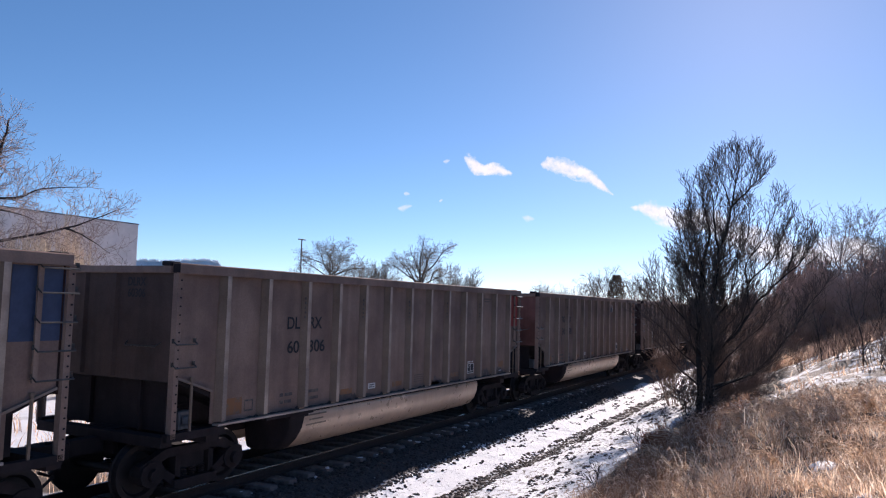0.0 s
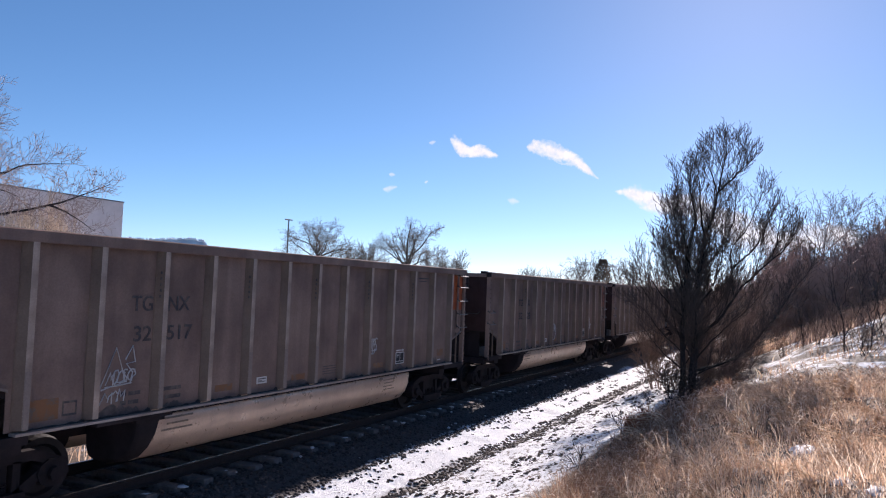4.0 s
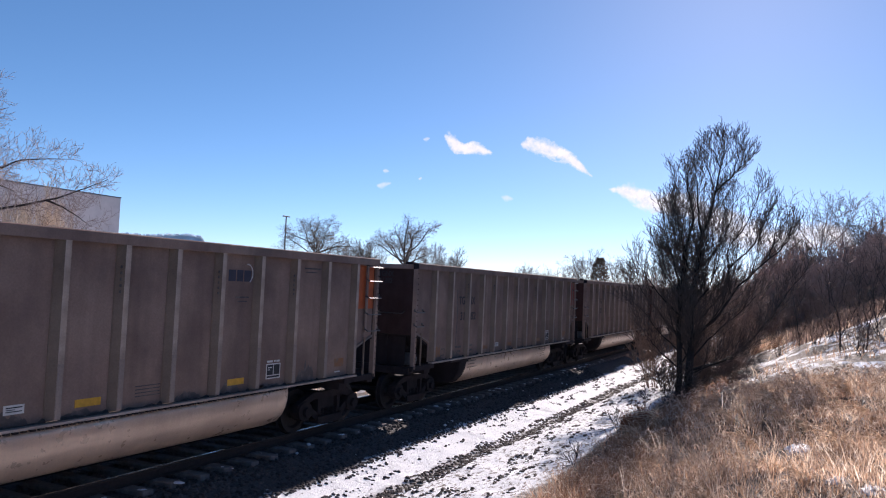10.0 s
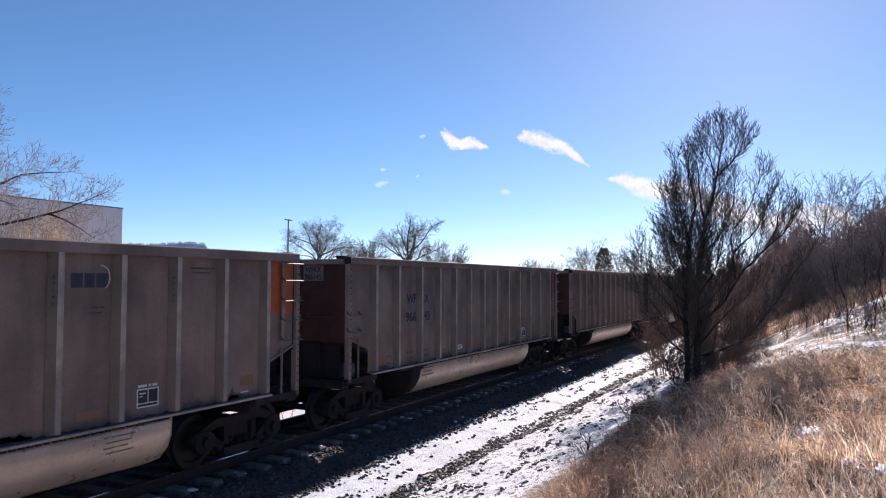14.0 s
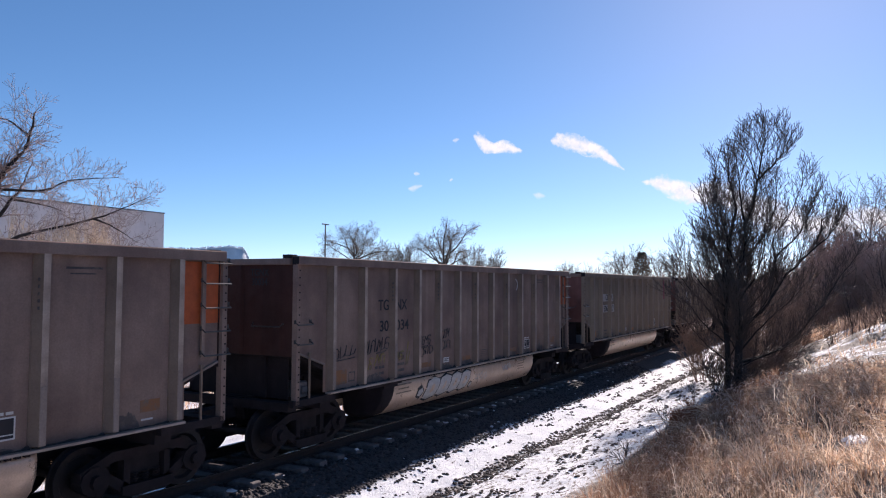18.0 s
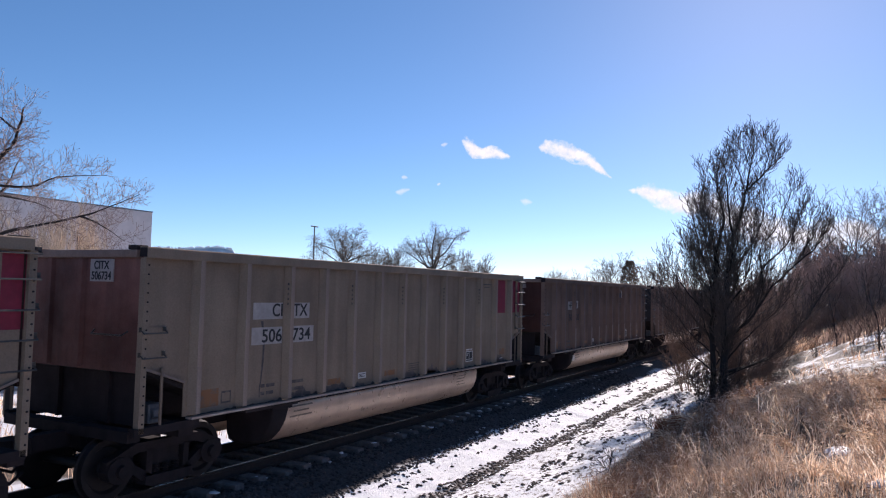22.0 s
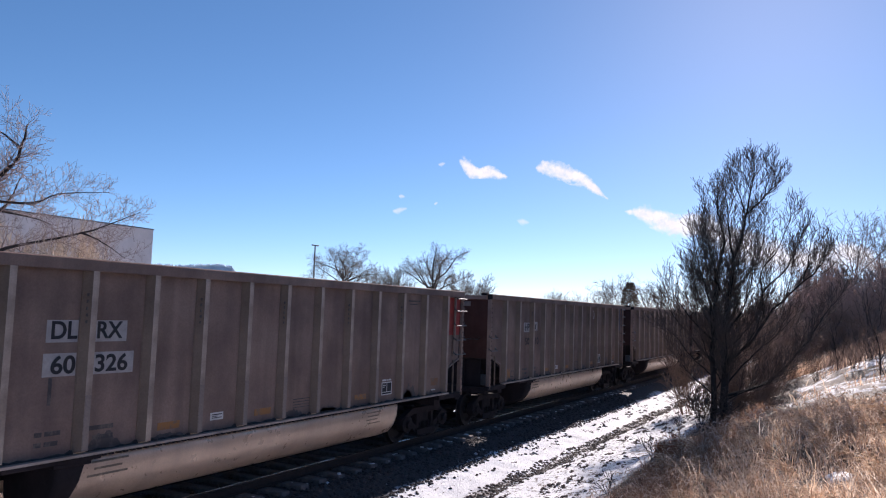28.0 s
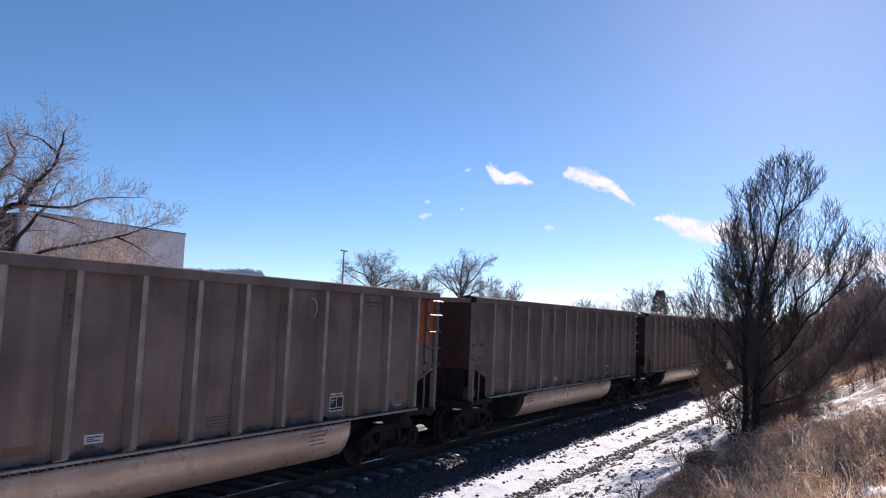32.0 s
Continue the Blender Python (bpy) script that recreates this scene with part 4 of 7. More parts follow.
def on_tub(bm, outline, lift):
    """A patch of paint that follows the curve of the tub."""
    zs = np.linspace(min(p[1] for p in outline), max(p[1] for p in outline), 9)
    rows = []
    for z in zs:
        z = min(max(z, zs[0] + 1e-4), zs[-1] - 1e-4)
        xs = []
        for (x0, z0), (x1, z1) in zip(outline, outline[1:] + outline[:1]):
            if (z0 - z) * (z1 - z) <= 0 and z0 != z1:
                xs.append(x0 + (x1 - x0) * (z - z0) / (z1 - z0))
        rows.append([bm.verts.new((x - HALF, tub_y(z) - lift, z)) for x in (min(xs), max(xs))])
    for a, b in zip(rows, rows[1:]):
        bm.faces.new((a[0], a[1], b[1], b[0]))
    return bm


def tub_lines(car, rows, label):
    bm = bmesh.new()
    for a, b, c, d in rows:
        on_tub(bm, [(a, c), (b, c), (b, d), (a, d)], 0.004)
    part("tub_stencil", bm, M["tub_faint"], car, label)


def tub_scribble(car, x0, x1, z, h, seed):
    """A thin sprayed line of loops on the tub."""
    rs = random.Random(seed)
    pts = []
    for i in range(26):
        q = i / 25
        zz = z + h * math.sin(i * 1.9 + rs.uniform(-0.4, 0.4)) * rs.uniform(0.4, 1.0)
        pts.append((x0 + (x1 - x0) * q + 0.05 * math.cos(i * 1.7) - HALF, tub_y(zz) - 0.004, zz))
    part("graffiti", rod(bmesh.new(), pts, 0.009, 4), M["spray_grey"], car, "thin silver sprayed scribble")


def tub_shapes(car):
    """Four leaning silver block shapes with dark outlines along the tub, an arrow before them and a dot after."""
    def flat(outline, y, mat, lab):
        part("graffiti", on_tub(bmesh.new(), outline, 0.004 - y), mat, car, lab)

    def rounded(x, w, z, h, lean, grow=0.0, power=0.45):
        out = []
        for i in range(20):
            c, s = math.cos(math.pi * i / 10), math.sin(math.pi * i / 10)
            ex, ez = abs(c) ** power * (1 if c > 0 else -1), abs(s) ** power * (1 if s > 0 else -1)
            out.append((x + w / 2 + (w / 2 + grow) * ex + lean * ez, z + (h / 2 + grow) * ez))
        return out

    x = 4.74
    for w, h, dz, slit in ((0.58, 0.52, 0.0, 0.16), (0.54, 0.50, 0.02, 0.1), (0.50, 0.50, 0.03, 0.14), (0.48, 0.50, 0.03, 0.16)):
        flat(rounded(x, w, 0.79 + dz, h, 0.1, 0.04), 0.0, M["ink"], "dark outline of sprayed shape")
        flat(rounded(x, w, 0.79 + dz, h, 0.1), -0.008, M["spray_grey"], "silver sprayed block shape")
        flat(rounded(x + w / 2 - slit / 2, slit, 0.79 + dz, h * 0.42, 0.05), -0.014, M["tub"], "bare middle of sprayed shape")
        x += w + 0.03
    flat(rounded(x + 0.05, 0.14, 0.66, 0.14, 0, 0.03, 1.0), 0.0, M["ink"], "dark outline of sprayed dot")
    flat(rounded(x + 0.05, 0.14, 0.66, 0.14, 0, 0, 1.0), -0.008, M["spray_grey"], "silver sprayed dot")
    flat([(4.32, 0.62), (4.48, 0.62), (4.48, 0.56), (4.68, 0.76), (4.48, 0.98), (4.48, 0.9), (4.34, 0.9)], 0.0, M["ink"], "dark outline of sprayed arrow")
    flat([(4.38, 0.67), (4.52, 0.67), (4.52, 0.66), (4.62, 0.76), (4.52, 0.88), (4.52, 0.84), (4.39, 0.84)], -0.008, M["spray_grey"], "silver sprayed arrow")


# number along the train: mark, number, lettering style, end panel, body, end sheet, patch, extras
CARS = {
    -1: ("", "", "dark", "blue2", "taupe", "dark_end", "worn"),
    0: ("DL|RX", "60|306", "dark", "red", "taupe", "brown_end", "worn"),
    1: ("TG|NX", "30|638", "dark", "orange", "taupe", "red_end", "worn"),
    2: ("TG|NX", "32|517", "dark", "orange", "taupe", "dark_end", "worn"),
    3: ("TG|NX", "32|628", "dark", "orange", "taupe", "dark_end", "worn"),
    4: ("TG|NX", "31|668", "dark", "orange", "taupe", "dark_end", "mid"),
    5: ("TG|NX", "32|291", "dark", "orange", "taupe", "dark_end", "bright"),
    6: ("TG|NX", "31|382", "dark", "red", "taupe", "dark_end", "worn"),
    7: ("TG|NX", "32|725", "dark", "orange", "taupe", "rust_end", "worn"),
    8: ("WF|RX", "966|145", "board", "crimson", "taupe", "rust_end", "worn"),
    9: ("TG|NX", "31|644", "dark", "orange", "taupe", "rust_end", "worn"),
    10: ("TG|NX", "30|034", "dark", "orange", "taupe", "rust_end", "worn"),
    11: ("CI|TX", "506|517", "wide", "crimson2", "tan", "red_end", "mid"),
    12: ("CI|TX", "506|734", "wide", "crimson2", "tan", "red_end", "worn"),
    13: ("HP|JX", "50|220", "half", "blue", "soot", "rust_end", "worn"),
    14: ("IT|FX", "", "small", "mustard2", "soot", "grey_end", "worn"),
    15: ("DL|RX", "60|326", "board", "red", "taupe", "dark_end", "mid"),
    16: ("HP|JX", "50|210", "half", "blue", "taupe", "rust_end", "mid"),
    17: ("TG|NX", "31|870", "dark", "orange", "taupe", "dark_end", "worn"),
    18: ("", "", "dark", "orange", "taupe", "rust_end", "worn"),
    19: ("", "", "dark", "red", "taupe", "dark_end", "worn"),
}
LOOK = {"taupe": "weathered taupe", "tan": "dusty tan", "soot": "sooty brown"}
PANEL_WORD = {"blue": "blue", "blue2": "blue", "red": "red", "orange": "orange", "crimson": "crimson", "crimson2": "crimson", "mustard2": "mustard"}


def dress(car, k):
    mark, number, style, panel, body, end, patch = CARS.get(k, ("", "", "dark", "orange", "taupe", "rust_end", "worn"))
    tagged(car, f"{LOOK[body]} coal gondola with {PANEL_WORD[panel]} end panel on the track")
    for ob in car.children_recursive:
        n = ob.name.split(".")[0]
        if n in ("side_sheet", "top_chord", "corner_post", "ladder_bar") and body != "taupe":
            swap(ob, M[body])
        if n == "side_post" and body != "taupe":
            swap(ob, M["tan"] if body == "tan" else M["soot"])
            swap(ob, M["post_" + body], 1)
        if n == "end_sheet" and end != "rust_end":
            swap(ob, M[end])
    paint = M[panel.rstrip("2")]
    side_boards(car, [PANEL], paint, "end_panel", f"{PANEL_WORD[panel]} painted panel behind the ladder")
    if panel.endswith("2"):
        side_boards(car, [(12.48, 13.2, 2.62, 3.58)], paint, "end_panel", f"{PANEL_WORD[panel]} painted panel")
    amber = M[{"bright": "amber", "mid": "amber_mid"}.get(patch, "amber_worn")]
    side_boards(car, [(1.16, 1.62, 1.28, 1.56)], amber, "reflector_patch", "orange reflector patch")
    side_boards(car, [(1.68, 1.9, 1.3, 1.33), (1.68, 1.9, 1.47, 1.5), (1.68, 1.7, 1.33, 1.47), (1.88, 1.9, 1.33, 1.47)], M["ink_faint"], "stencil_frame", "faint dark stencil box")
    side_boards(car, [(12.86, 13.2, 1.40, 1.57)], M["amber_worn"], "reflector_patch", "faded orange reflector patch")
    for i, (x0, x1, top) in enumerate(((11.55, 12.15, 0.42), (12.45, 12.85, 0.30), (10.38, 10.6, 0.2), (1.2, 1.8, 0.16), (8.4, 9.0, 0.16))):
        if (k * 7 + i * 3) % 5 < 3:
            coal_smear(car, x0, x1, top * (0.7 + 0.1 * ((k + i) % 6)), k * 10 + i)
    for i in range(1, 12):
        if (k * 5 + i * 3) % 4 < (3 if k in (10, 11, 12, 13, 16) else 2):
            x0 = POSTS[i] + HALF + 0.12
            coal_smear(car, x0, x0 + 0.45 + 0.1 * ((k + i) % 4), 0.10 + 0.05 * ((k * 3 + i) % 4), k * 20 + i + 400)
    for a in (4.55, 6.62, 9.62):
        side_boards(car, [(a, a + 0.42, 1.32, 1.43)], amber, "reflector_patch", "orange reflector strip")
    ln = [(3.45, 4.05, 1.02, 1.05), (3.5, 3.95, 0.93, 0.96), (3.4, 4.05, 0.84, 0.87)]
    tub_lines(car, ln, "faded stencil lines on the tub")
    if k not in (0, 5, 11, 16):
        tub_lines(car, [(10.05 + 0.05 * (i % 2), 10.6 - 0.06 * (i % 3), 1.0 - i * 0.075, 1.025 - i * 0.075) for i in range(4)], "faded stencil lines on the tub")
    side_boards(car, [(7.64, 8.12, 1.50 - i * 0.05, 1.515 - i * 0.05) for i in range(4)], M["ink_faint"], "faint_stencil", "faint dark stencil lines")
    side_boards(car, [(11.66, 12.2, 3.42, 3.45), (11.72, 12.1, 3.35, 3.37)], M["ink_faint"], "faint_stencil", "faint dark stencil marks")
    if mark:
        a, b = mark.split("|")
        c, d = (number.split("|") if number else ("", ""))
        ink = M["ink_faint" if k in (2, 17) else "ink"]
        h, bold = 0.222, 0.007 if k == 15 else 0.004
        if style in ("board", "wide", "half", "small"):
            x0 = 2.36 if style == "wide" else 2.68
            z = 2.65
            rows = [(x0, 3.13, z, z + 0.29), (3.37, 3.9, z, z + 0.29)]
            if style == "half":
                rows = [(2.66, 3.13, z, z + 0.30), (3.37, 3.84, z + 0.04, z + 0.33)]
            if style == "small":
                rows = [(2.74, 3.1, 2.52, 2.76), (3.37, 3.75, 2.52, 2.76)]
            elif number and style != "half":
                rows += [(x0 - 0.02, 3.13, 2.21, 2.51), (3.37, 4.04, 2.21, 2.51)]
            for r in rows:
                side_boards(car, [r], M["white_grimy" if k in (8, 14) else "white_dusty"], "sign_board", "dusty white lettering board")
        if style == "small":
            letters(car, a, right=3.08, z=2.54, h=0.2)
            letters(car, b, left=3.42, z=2.54, h=0.2)
        else:
            letters(car, a, right=3.12, z=2.70, bold=bold, ink=ink)
            letters(car, b, left=3.42, z=2.70, bold=bold, ink=ink)
        if number:
            letters(car, c, right=3.12, z=2.25, h=h, bold=bold, ink=ink)
            letters(car, d, left=3.42, z=2.25, h=h, bold=bold, ink=ink)
    if k in (1, 3, 5, 7, 9, 15):
        side_boards(car, [(2.76, 2.81, 1.85, 2.2)], M["ink_faint"], "paint_run", "dark paint run below the number", -1.467)
    if k in (6, 7, 13, 12, 11):
        top = {7: 3.25, 6: 3.1, 13: 2.9}.get(k, 2.62)
        drip(car, 2.62, 1.3, top, 0.10 if k == 7 else 0.07, k)
    if k == 3:
        hand_sign(car, 6.68, 1.7)
        flower_sign(car, 11.72, 1.88)
    if k == 4:
        cap_sign(car, 2.48, 1.88)
        drip(car, 2.62, 2.25, 2.86, 0.10, 4)
    if k == 5:
        blob_sign(car, 2.52, 1.86)
    if k == 2:
        peak_sign(car, 2.55, 1.75)
        scrawl(car, loop(9.55, 1.82, 0.15, 0.17, 20, 340), 0.013, M["spray"], "white sprayed loop")
        tag_word(car, 9.40, 1.68, 0.30, 0.3, 3, M["spray"], "white sprayed scribble", 14, 0.012)
    if k == 10:
        for x, z, w, h, n, seed in ((1.12, 1.78, 0.75, 0.2, 4, 1), (2.20, 1.78, 0.44, 0.26, 4, 2), (2.66, 1.84, 0.42, 0.24, 3, 3), (4.40, 1.84, 0.48, 0.2, 4, 5), (4.44, 1.60, 0.52, 0.19, 4, 4), (5.32, 1.92, 0.48, 0.22, 4, 8), (5.30, 1.66, 0.56, 0.22, 4, 6)):
            tag_word(car, x, z, w, h, n, M["tag_black"], "black sprayed tag", seed, 0.012)
        for x, z, w, h, n, seed in ((2.2, 1.46, 0.3, 0.24, 2, 10), (2.6, 1.56, 0.32, 0.22, 2, 12), (3.42, 1.58, 0.3, 0.18, 3, 14), (3.78, 1.45, 0.16, 0.5, 1, 16)):
            tag_word(car, x, z, w, h, n, M["tag_yellow"], "faded yellow sprayed tag", seed, 0.014)
        tub_shapes(car)
        tub_scribble(car, 7.3, 8.0, 0.82, 0.16, 21)
        tub_scribble(car, 9.0, 9.6, 0.92, 0.12, 22)
    if k in (1, 5, 7, 10, 13, 16, 17):
        scrawl(car, loop(9.98, 3.27, 0.14, 0.17, -60, 100, 8), 0.012, M["spray"], "white chalk arc")
    if k in (1, 5, 7, 13):
        side_boards(car, [(9.70, 10.05, 2.84, 2.865), (9.75, 10.0, 2.77, 2.79)], M["ink_faint"], "faint_stencil", "faint dark stencil lines")
        side_boards(car, [(9.50, 9.68, 3.13, 3.33), (9.71, 9.87, 3.13, 3.33), (9.90, 10.08, 3.13, 3.33)], M["navy"], "owner_mark", "dark blue owner mark shapes")
    if k == 13:
        part("tub_patch", on_tub(bmesh.new(), [(3.14, 0.76), (3.42, 0.74), (3.46, 0.84), (3.40, 0.96), (3.20, 0.98), (3.22, 0.90)], 0.006), M["white"], car, "bare riveted metal patch on the tub")
        rivets = bmesh.new()
        for i in range(10):
            x, z = 3.22 + 0.05 * (i % 5), 0.80 if i < 5 else 0.92
            on_tub(rivets, [(x, z), (x + 0.018, z), (x + 0.018, z + 0.018), (x, z + 0.018)], 0.009)
        tagged(part("rivets", rivets, M["ink"], car), "dark rivets on the bare patch", kind="stuff")
    if style == "dark" and mark:
        for text, z in ((mark.replace("|", ""), 3.40), (number.replace("|", ""), 3.22)):
            me = lettering(text, 0.13, M["ink"], 0.003, 0.85)
            w, x0 = text_width(me)
            part("lettering", me, None, car, m=pose(-HALF + 0.028, -0.60 + w / 2 + x0, z, 0, 0, -90))
    if k in (13, 14, 16):
        part("end_board", blocks((-HALF + 0.015, -HALF + 0.03, -0.86, -0.40, 3.40, 3.54)), M["white_grimy"], car, "grimy white board on the end sheet")
    if k in (11, 12, 8):
        e = part("end_board", blocks((-HALF + 0.010, -HALF + 0.03, -0.84, -0.32, 3.24, 3.58)), M["white_grimy" if k == 8 else "white_dusty"], car, "dusty white number board on the end sheet")
        for text, z in ((mark.replace("|", ""), 3.43), (number.replace("|", ""), 3.27)):
            me = lettering(text, 0.12, M["ink"], 0.003, 0.85)
            w, x0 = text_width(me)
            part("lettering", me, None, e, m=pose(-HALF + 0.007, -0.58 + w / 2 + x0, z, 0, 0, -90))


master = build_car()
TRAIN = {k: (master if k == -1 else copy_thing(master, Matrix())) for k in range(-1, 24)}
for k, car in TRAIN.items():
    dress(car, k)


# slack in the couplings, in metres
SLACK = {0: 0.03, 1: -0.04, 2: -0.02, 3: 0.02, 4: -0.01, 6: 0.12, 7: -0.07, 8: -0.09, 9: 0.07, 10: 0.04, 12: -0.10, 13: 0.05, 15: 0.04, 16: 0.01, 17: -0.02}


def rolled(t):
    """How far the train has rolled, in metres."""
    return 8.88357 * t - 1.516e-4 * t ** 2 - 4.158e-5 * t ** 3


def motions():
    drift()
    for k, car in TRAIN.items():
        walk(car, [(t, pose(8.40 + HALF + LENGTH * k + SLACK.get(k, 0.0) - rolled(t), TRACK_Y, 0)) for t in range(0, 33, 2)])
    # every wheelset turns about its axle as its car rolls to -x
    first = [w for tr in TRAIN[-1].children if tr.name.startswith("truck") for w in tr.children if w.name.startswith("wheelset")]
    steps = [0.1 * i * 32.0 / 32.0 for i in range(321)]
    for w in first:
        x = w.matrix_basis.translation.x
        rows = [(t, pose(x, 0, 0.457, 0, -math.degrees(rolled(t) / 0.457) % 360, 0)) for t in steps]
        walk(w, rows)
    keyed = {round(w.location.x, 1): w.animation_data for w in first}
    for car in TRAIN.values():
        for tr in car.children:
            for w in tr.children:
                if w.name.startswith("wheelset") and w not in first:
                    src = keyed[round(w.location.x, 1)]
                    w.rotation_mode = "QUATERNION"
                    w.animation_data_create()
                    w.animation_data.action = src.action
                    w.animation_data.action_slot = src.action_slot

# ---- trees ----


def grow(seed, stems, plan, start=0.2):
    """Bare branches from hand-set stems (points, foot radius). plan, level by level: (shoots per metre, length, spread degrees, rise, wobble).
    Returns the stems' segments one list each, and the segments of all thinner levels."""
    rs = random.Random(seed)
    mains, rest = [], []

    def shoot(p, d, length, r, lvl):
        _, _, _, rise, wob = plan[lvl]
        n = 4 if length > 1.2 else (3 if length > 0.5 else 2)
        pts = [(p, r)]
        for i in range(n):
            d = (d + Vector((rs.gauss(0, wob), rs.gauss(0, wob), rs.gauss(0, wob) + rise / n))).normalized()
            q = p + d * (length / n)
            r1 = max(0.003, r * (1 - 0.75 * (i + 1) / n) / (1 - 0.75 * i / n))
            rest.append((p, q, r, r1))
            p, r = q, r1
            pts.append((p, r))
        if lvl + 1 < len(plan):
            spawn(pts, length, lvl + 1, 0.1)

    def spawn(pts, length, lvl, lo):
        per, ln0, spread, _, _ = plan[lvl]
        n = len(pts) - 1
        count = max(1, int(per * length + rs.random()))
        for i in range(count):
            f = lo + (1 - lo) * (i + rs.random()) / count
            k = min(n - 1, int(f * n))
            (a, ra), (b, rb) = pts[k], pts[k + 1]
            w = f * n - k
            axis = (b - a).normalized()
            side = axis.orthogonal().normalized()
            side.rotate(Matrix.Rotation(i * 2.4 + rs.uniform(-0.7, 0.7), 3, axis))
            s = radians(spread * rs.uniform(0.65, 1.3))
            ln = ln0 * (1.15 - 0.6 * f) * rs.uniform(0.6, 1.35)
            shoot(a.lerp(b, w), (axis * math.cos(s) + side * math.sin(s)).normalized(), ln, max(0.004, (ra + (rb - ra) * w) * 0.45), lvl)

    for pts, r in stems:
        pts = [Vector(p) for p in pts]
        fine = []
        for i in range(len(pts) - 1):
            a, b = pts[i], pts[i + 1]
            m0 = (b - pts[i - 1]) * 0.5 if i else (b - a)
            m1 = (pts[i + 2] - a) * 0.5 if i + 2 < len(pts) else (b - a)
            for s in range(4):
                t = s / 4.0
                h = (2 * t ** 3 - 3 * t ** 2 + 1) * a + (t ** 3 - 2 * t ** 2 + t) * m0 + (-2 * t ** 3 + 3 * t ** 2) * b + (t ** 3 - t ** 2) * m1
                fine.append(h + Vector((rs.gauss(0, 0.02), rs.gauss(0, 0.02), 0)))
        fine.append(pts[-1])
        n = len(fine) - 1
        length = sum((fine[i + 1] - fine[i]).length for i in range(n))
        line = [(p, r * (1 - 0.86 * (i / n) ** 0.8)) for i, p in enumerate(fine)]
        mains.append([(line[i][0], line[i + 1][0], line[i][1], line[i + 1][1]) for i in range(n)])
        spawn(line, length, 0, start)
    return mains, rest


def tubes(name, segs, material, sides=4, min_r=0.0):
    p0 = np.array([s[0][:] for s in segs])
    p1 = np.array([s[1][:] for s in segs])
    r0 = np.maximum(np.array([s[2] for s in segs]), min_r)[:, None, None]
    r1 = np.maximum(np.array([s[3] for s in segs]), min_r)[:, None, None]
    d = p1 - p0
    d = d / (np.linalg.norm(d, axis=1, keepdims=True) + 1e-9)
    ref = np.where(np.abs(d[:, 2:3]) < 0.9, np.array([[0, 0, 1.0]]), np.array([[1.0, 0, 0]]))
    u = np.cross(d, ref)
    u = u / (np.linalg.norm(u, axis=1, keepdims=True) + 1e-9)
    w = np.cross(d, u)
    ang = np.arange(sides) * 2 * np.pi / sides
    ring = np.cos(ang)[None, :, None] * u[:, None, :] + np.sin(ang)[None, :, None] * w[:, None, :]
    v = np.concatenate([p0[:, None] + r0 * ring, p1[:, None] + r1 * ring], 1)
    n = len(segs)
    s = np.arange(sides)
    f = np.stack([s, (s + 1) % sides, sides + (s + 1) % sides, sides + s], -1)[None] + (np.arange(n) * 2 * sides)[:, None, None]
    return raw_mesh(name, v.reshape(-1, 3), f.reshape(-1, 4), material)


def pipe(name, segs, material, sides=7, min_r=0.0):
    """One closed, connected tube along a chain of segments."""
    pts = [s[0] for s in segs] + [segs[-1][1]]
    rad = [max(min_r, s[2]) for s in segs] + [max(min_r, segs[-1][3])]
    return mesh_of(rod(bmesh.new(), pts, rad, sides), name, material)


def bare_tree(name, label, m, seed, stems, plan, bark, twig, min_r=0.006, group="", category="tree", start=0.2, split=True):
    mains, rest = grow(seed, stems, plan, start)
    tree = thing(name, label, category, group, m=m)
    part("trunk", pipe("trunk", mains[0], bark, 9), None, tree)
    for st in mains[1:]:
        part("limb", pipe("limb", st, bark, 7), None, tree)
    tagged(part("crown", tubes("crown", rest, twig, 3, min_r), None, tree), kind="stuff")
    return tree


def stand(az, dist, s=1.0, sink=0.1, z=None):
    """A foot on the ground at a heading and distance from the camera; local x runs across the view."""
    x, y = dist * math.cos(radians(az)), dist * math.sin(radians(az))
    g = float(ground_z(x, y)) if z is None else z
    return pose(x, y, g - sink, 0, 0, az - 90) @ Matrix.Diagonal((s, s, s, 1))


def fork(seed, height, r, limbs, spread, first=0.25, wide=0.5):
    """Stems for an ordinary tree: a trunk and limbs that leave it and curve upward."""
    rs = random.Random(seed)
    trunk = [(0, 0, -0.2), (rs.uniform(-0.15, 0.15), 0, height * 0.3), (rs.uniform(-0.4, 0.4), rs.uniform(-0.3, 0.3), height * 0.65),
             (rs.uniform(-0.6, 0.6), rs.uniform(-0.4, 0.4), height)]
    out = [(trunk, r)]
    for i in range(limbs):
        a = i * 2.4 + rs.uniform(-0.5, 0.5)
        f = first + (0.75 - first) * i / max(1, limbs - 1)
        b = Vector((trunk[1][0] * min(1, f * 3), 0, height * f))
        ln = height * wide * (1.15 - 0.6 * f) * rs.uniform(0.8, 1.2)
        c, s = math.cos(a), math.sin(a)
        sp = spread * rs.uniform(0.8, 1.2)
        out.append(([b, b + Vector((c * ln * 0.45 * sp, s * ln * 0.45 * sp, ln * 0.38)), b + Vector((c * ln * 0.8 * sp, s * ln * 0.8 * sp, ln * 0.8)),
                     b + Vector((c * ln * 0.95 * sp, s * ln * 0.95 * sp, ln * 1.25))], r * (0.62 - 0.3 * f)))
    return out


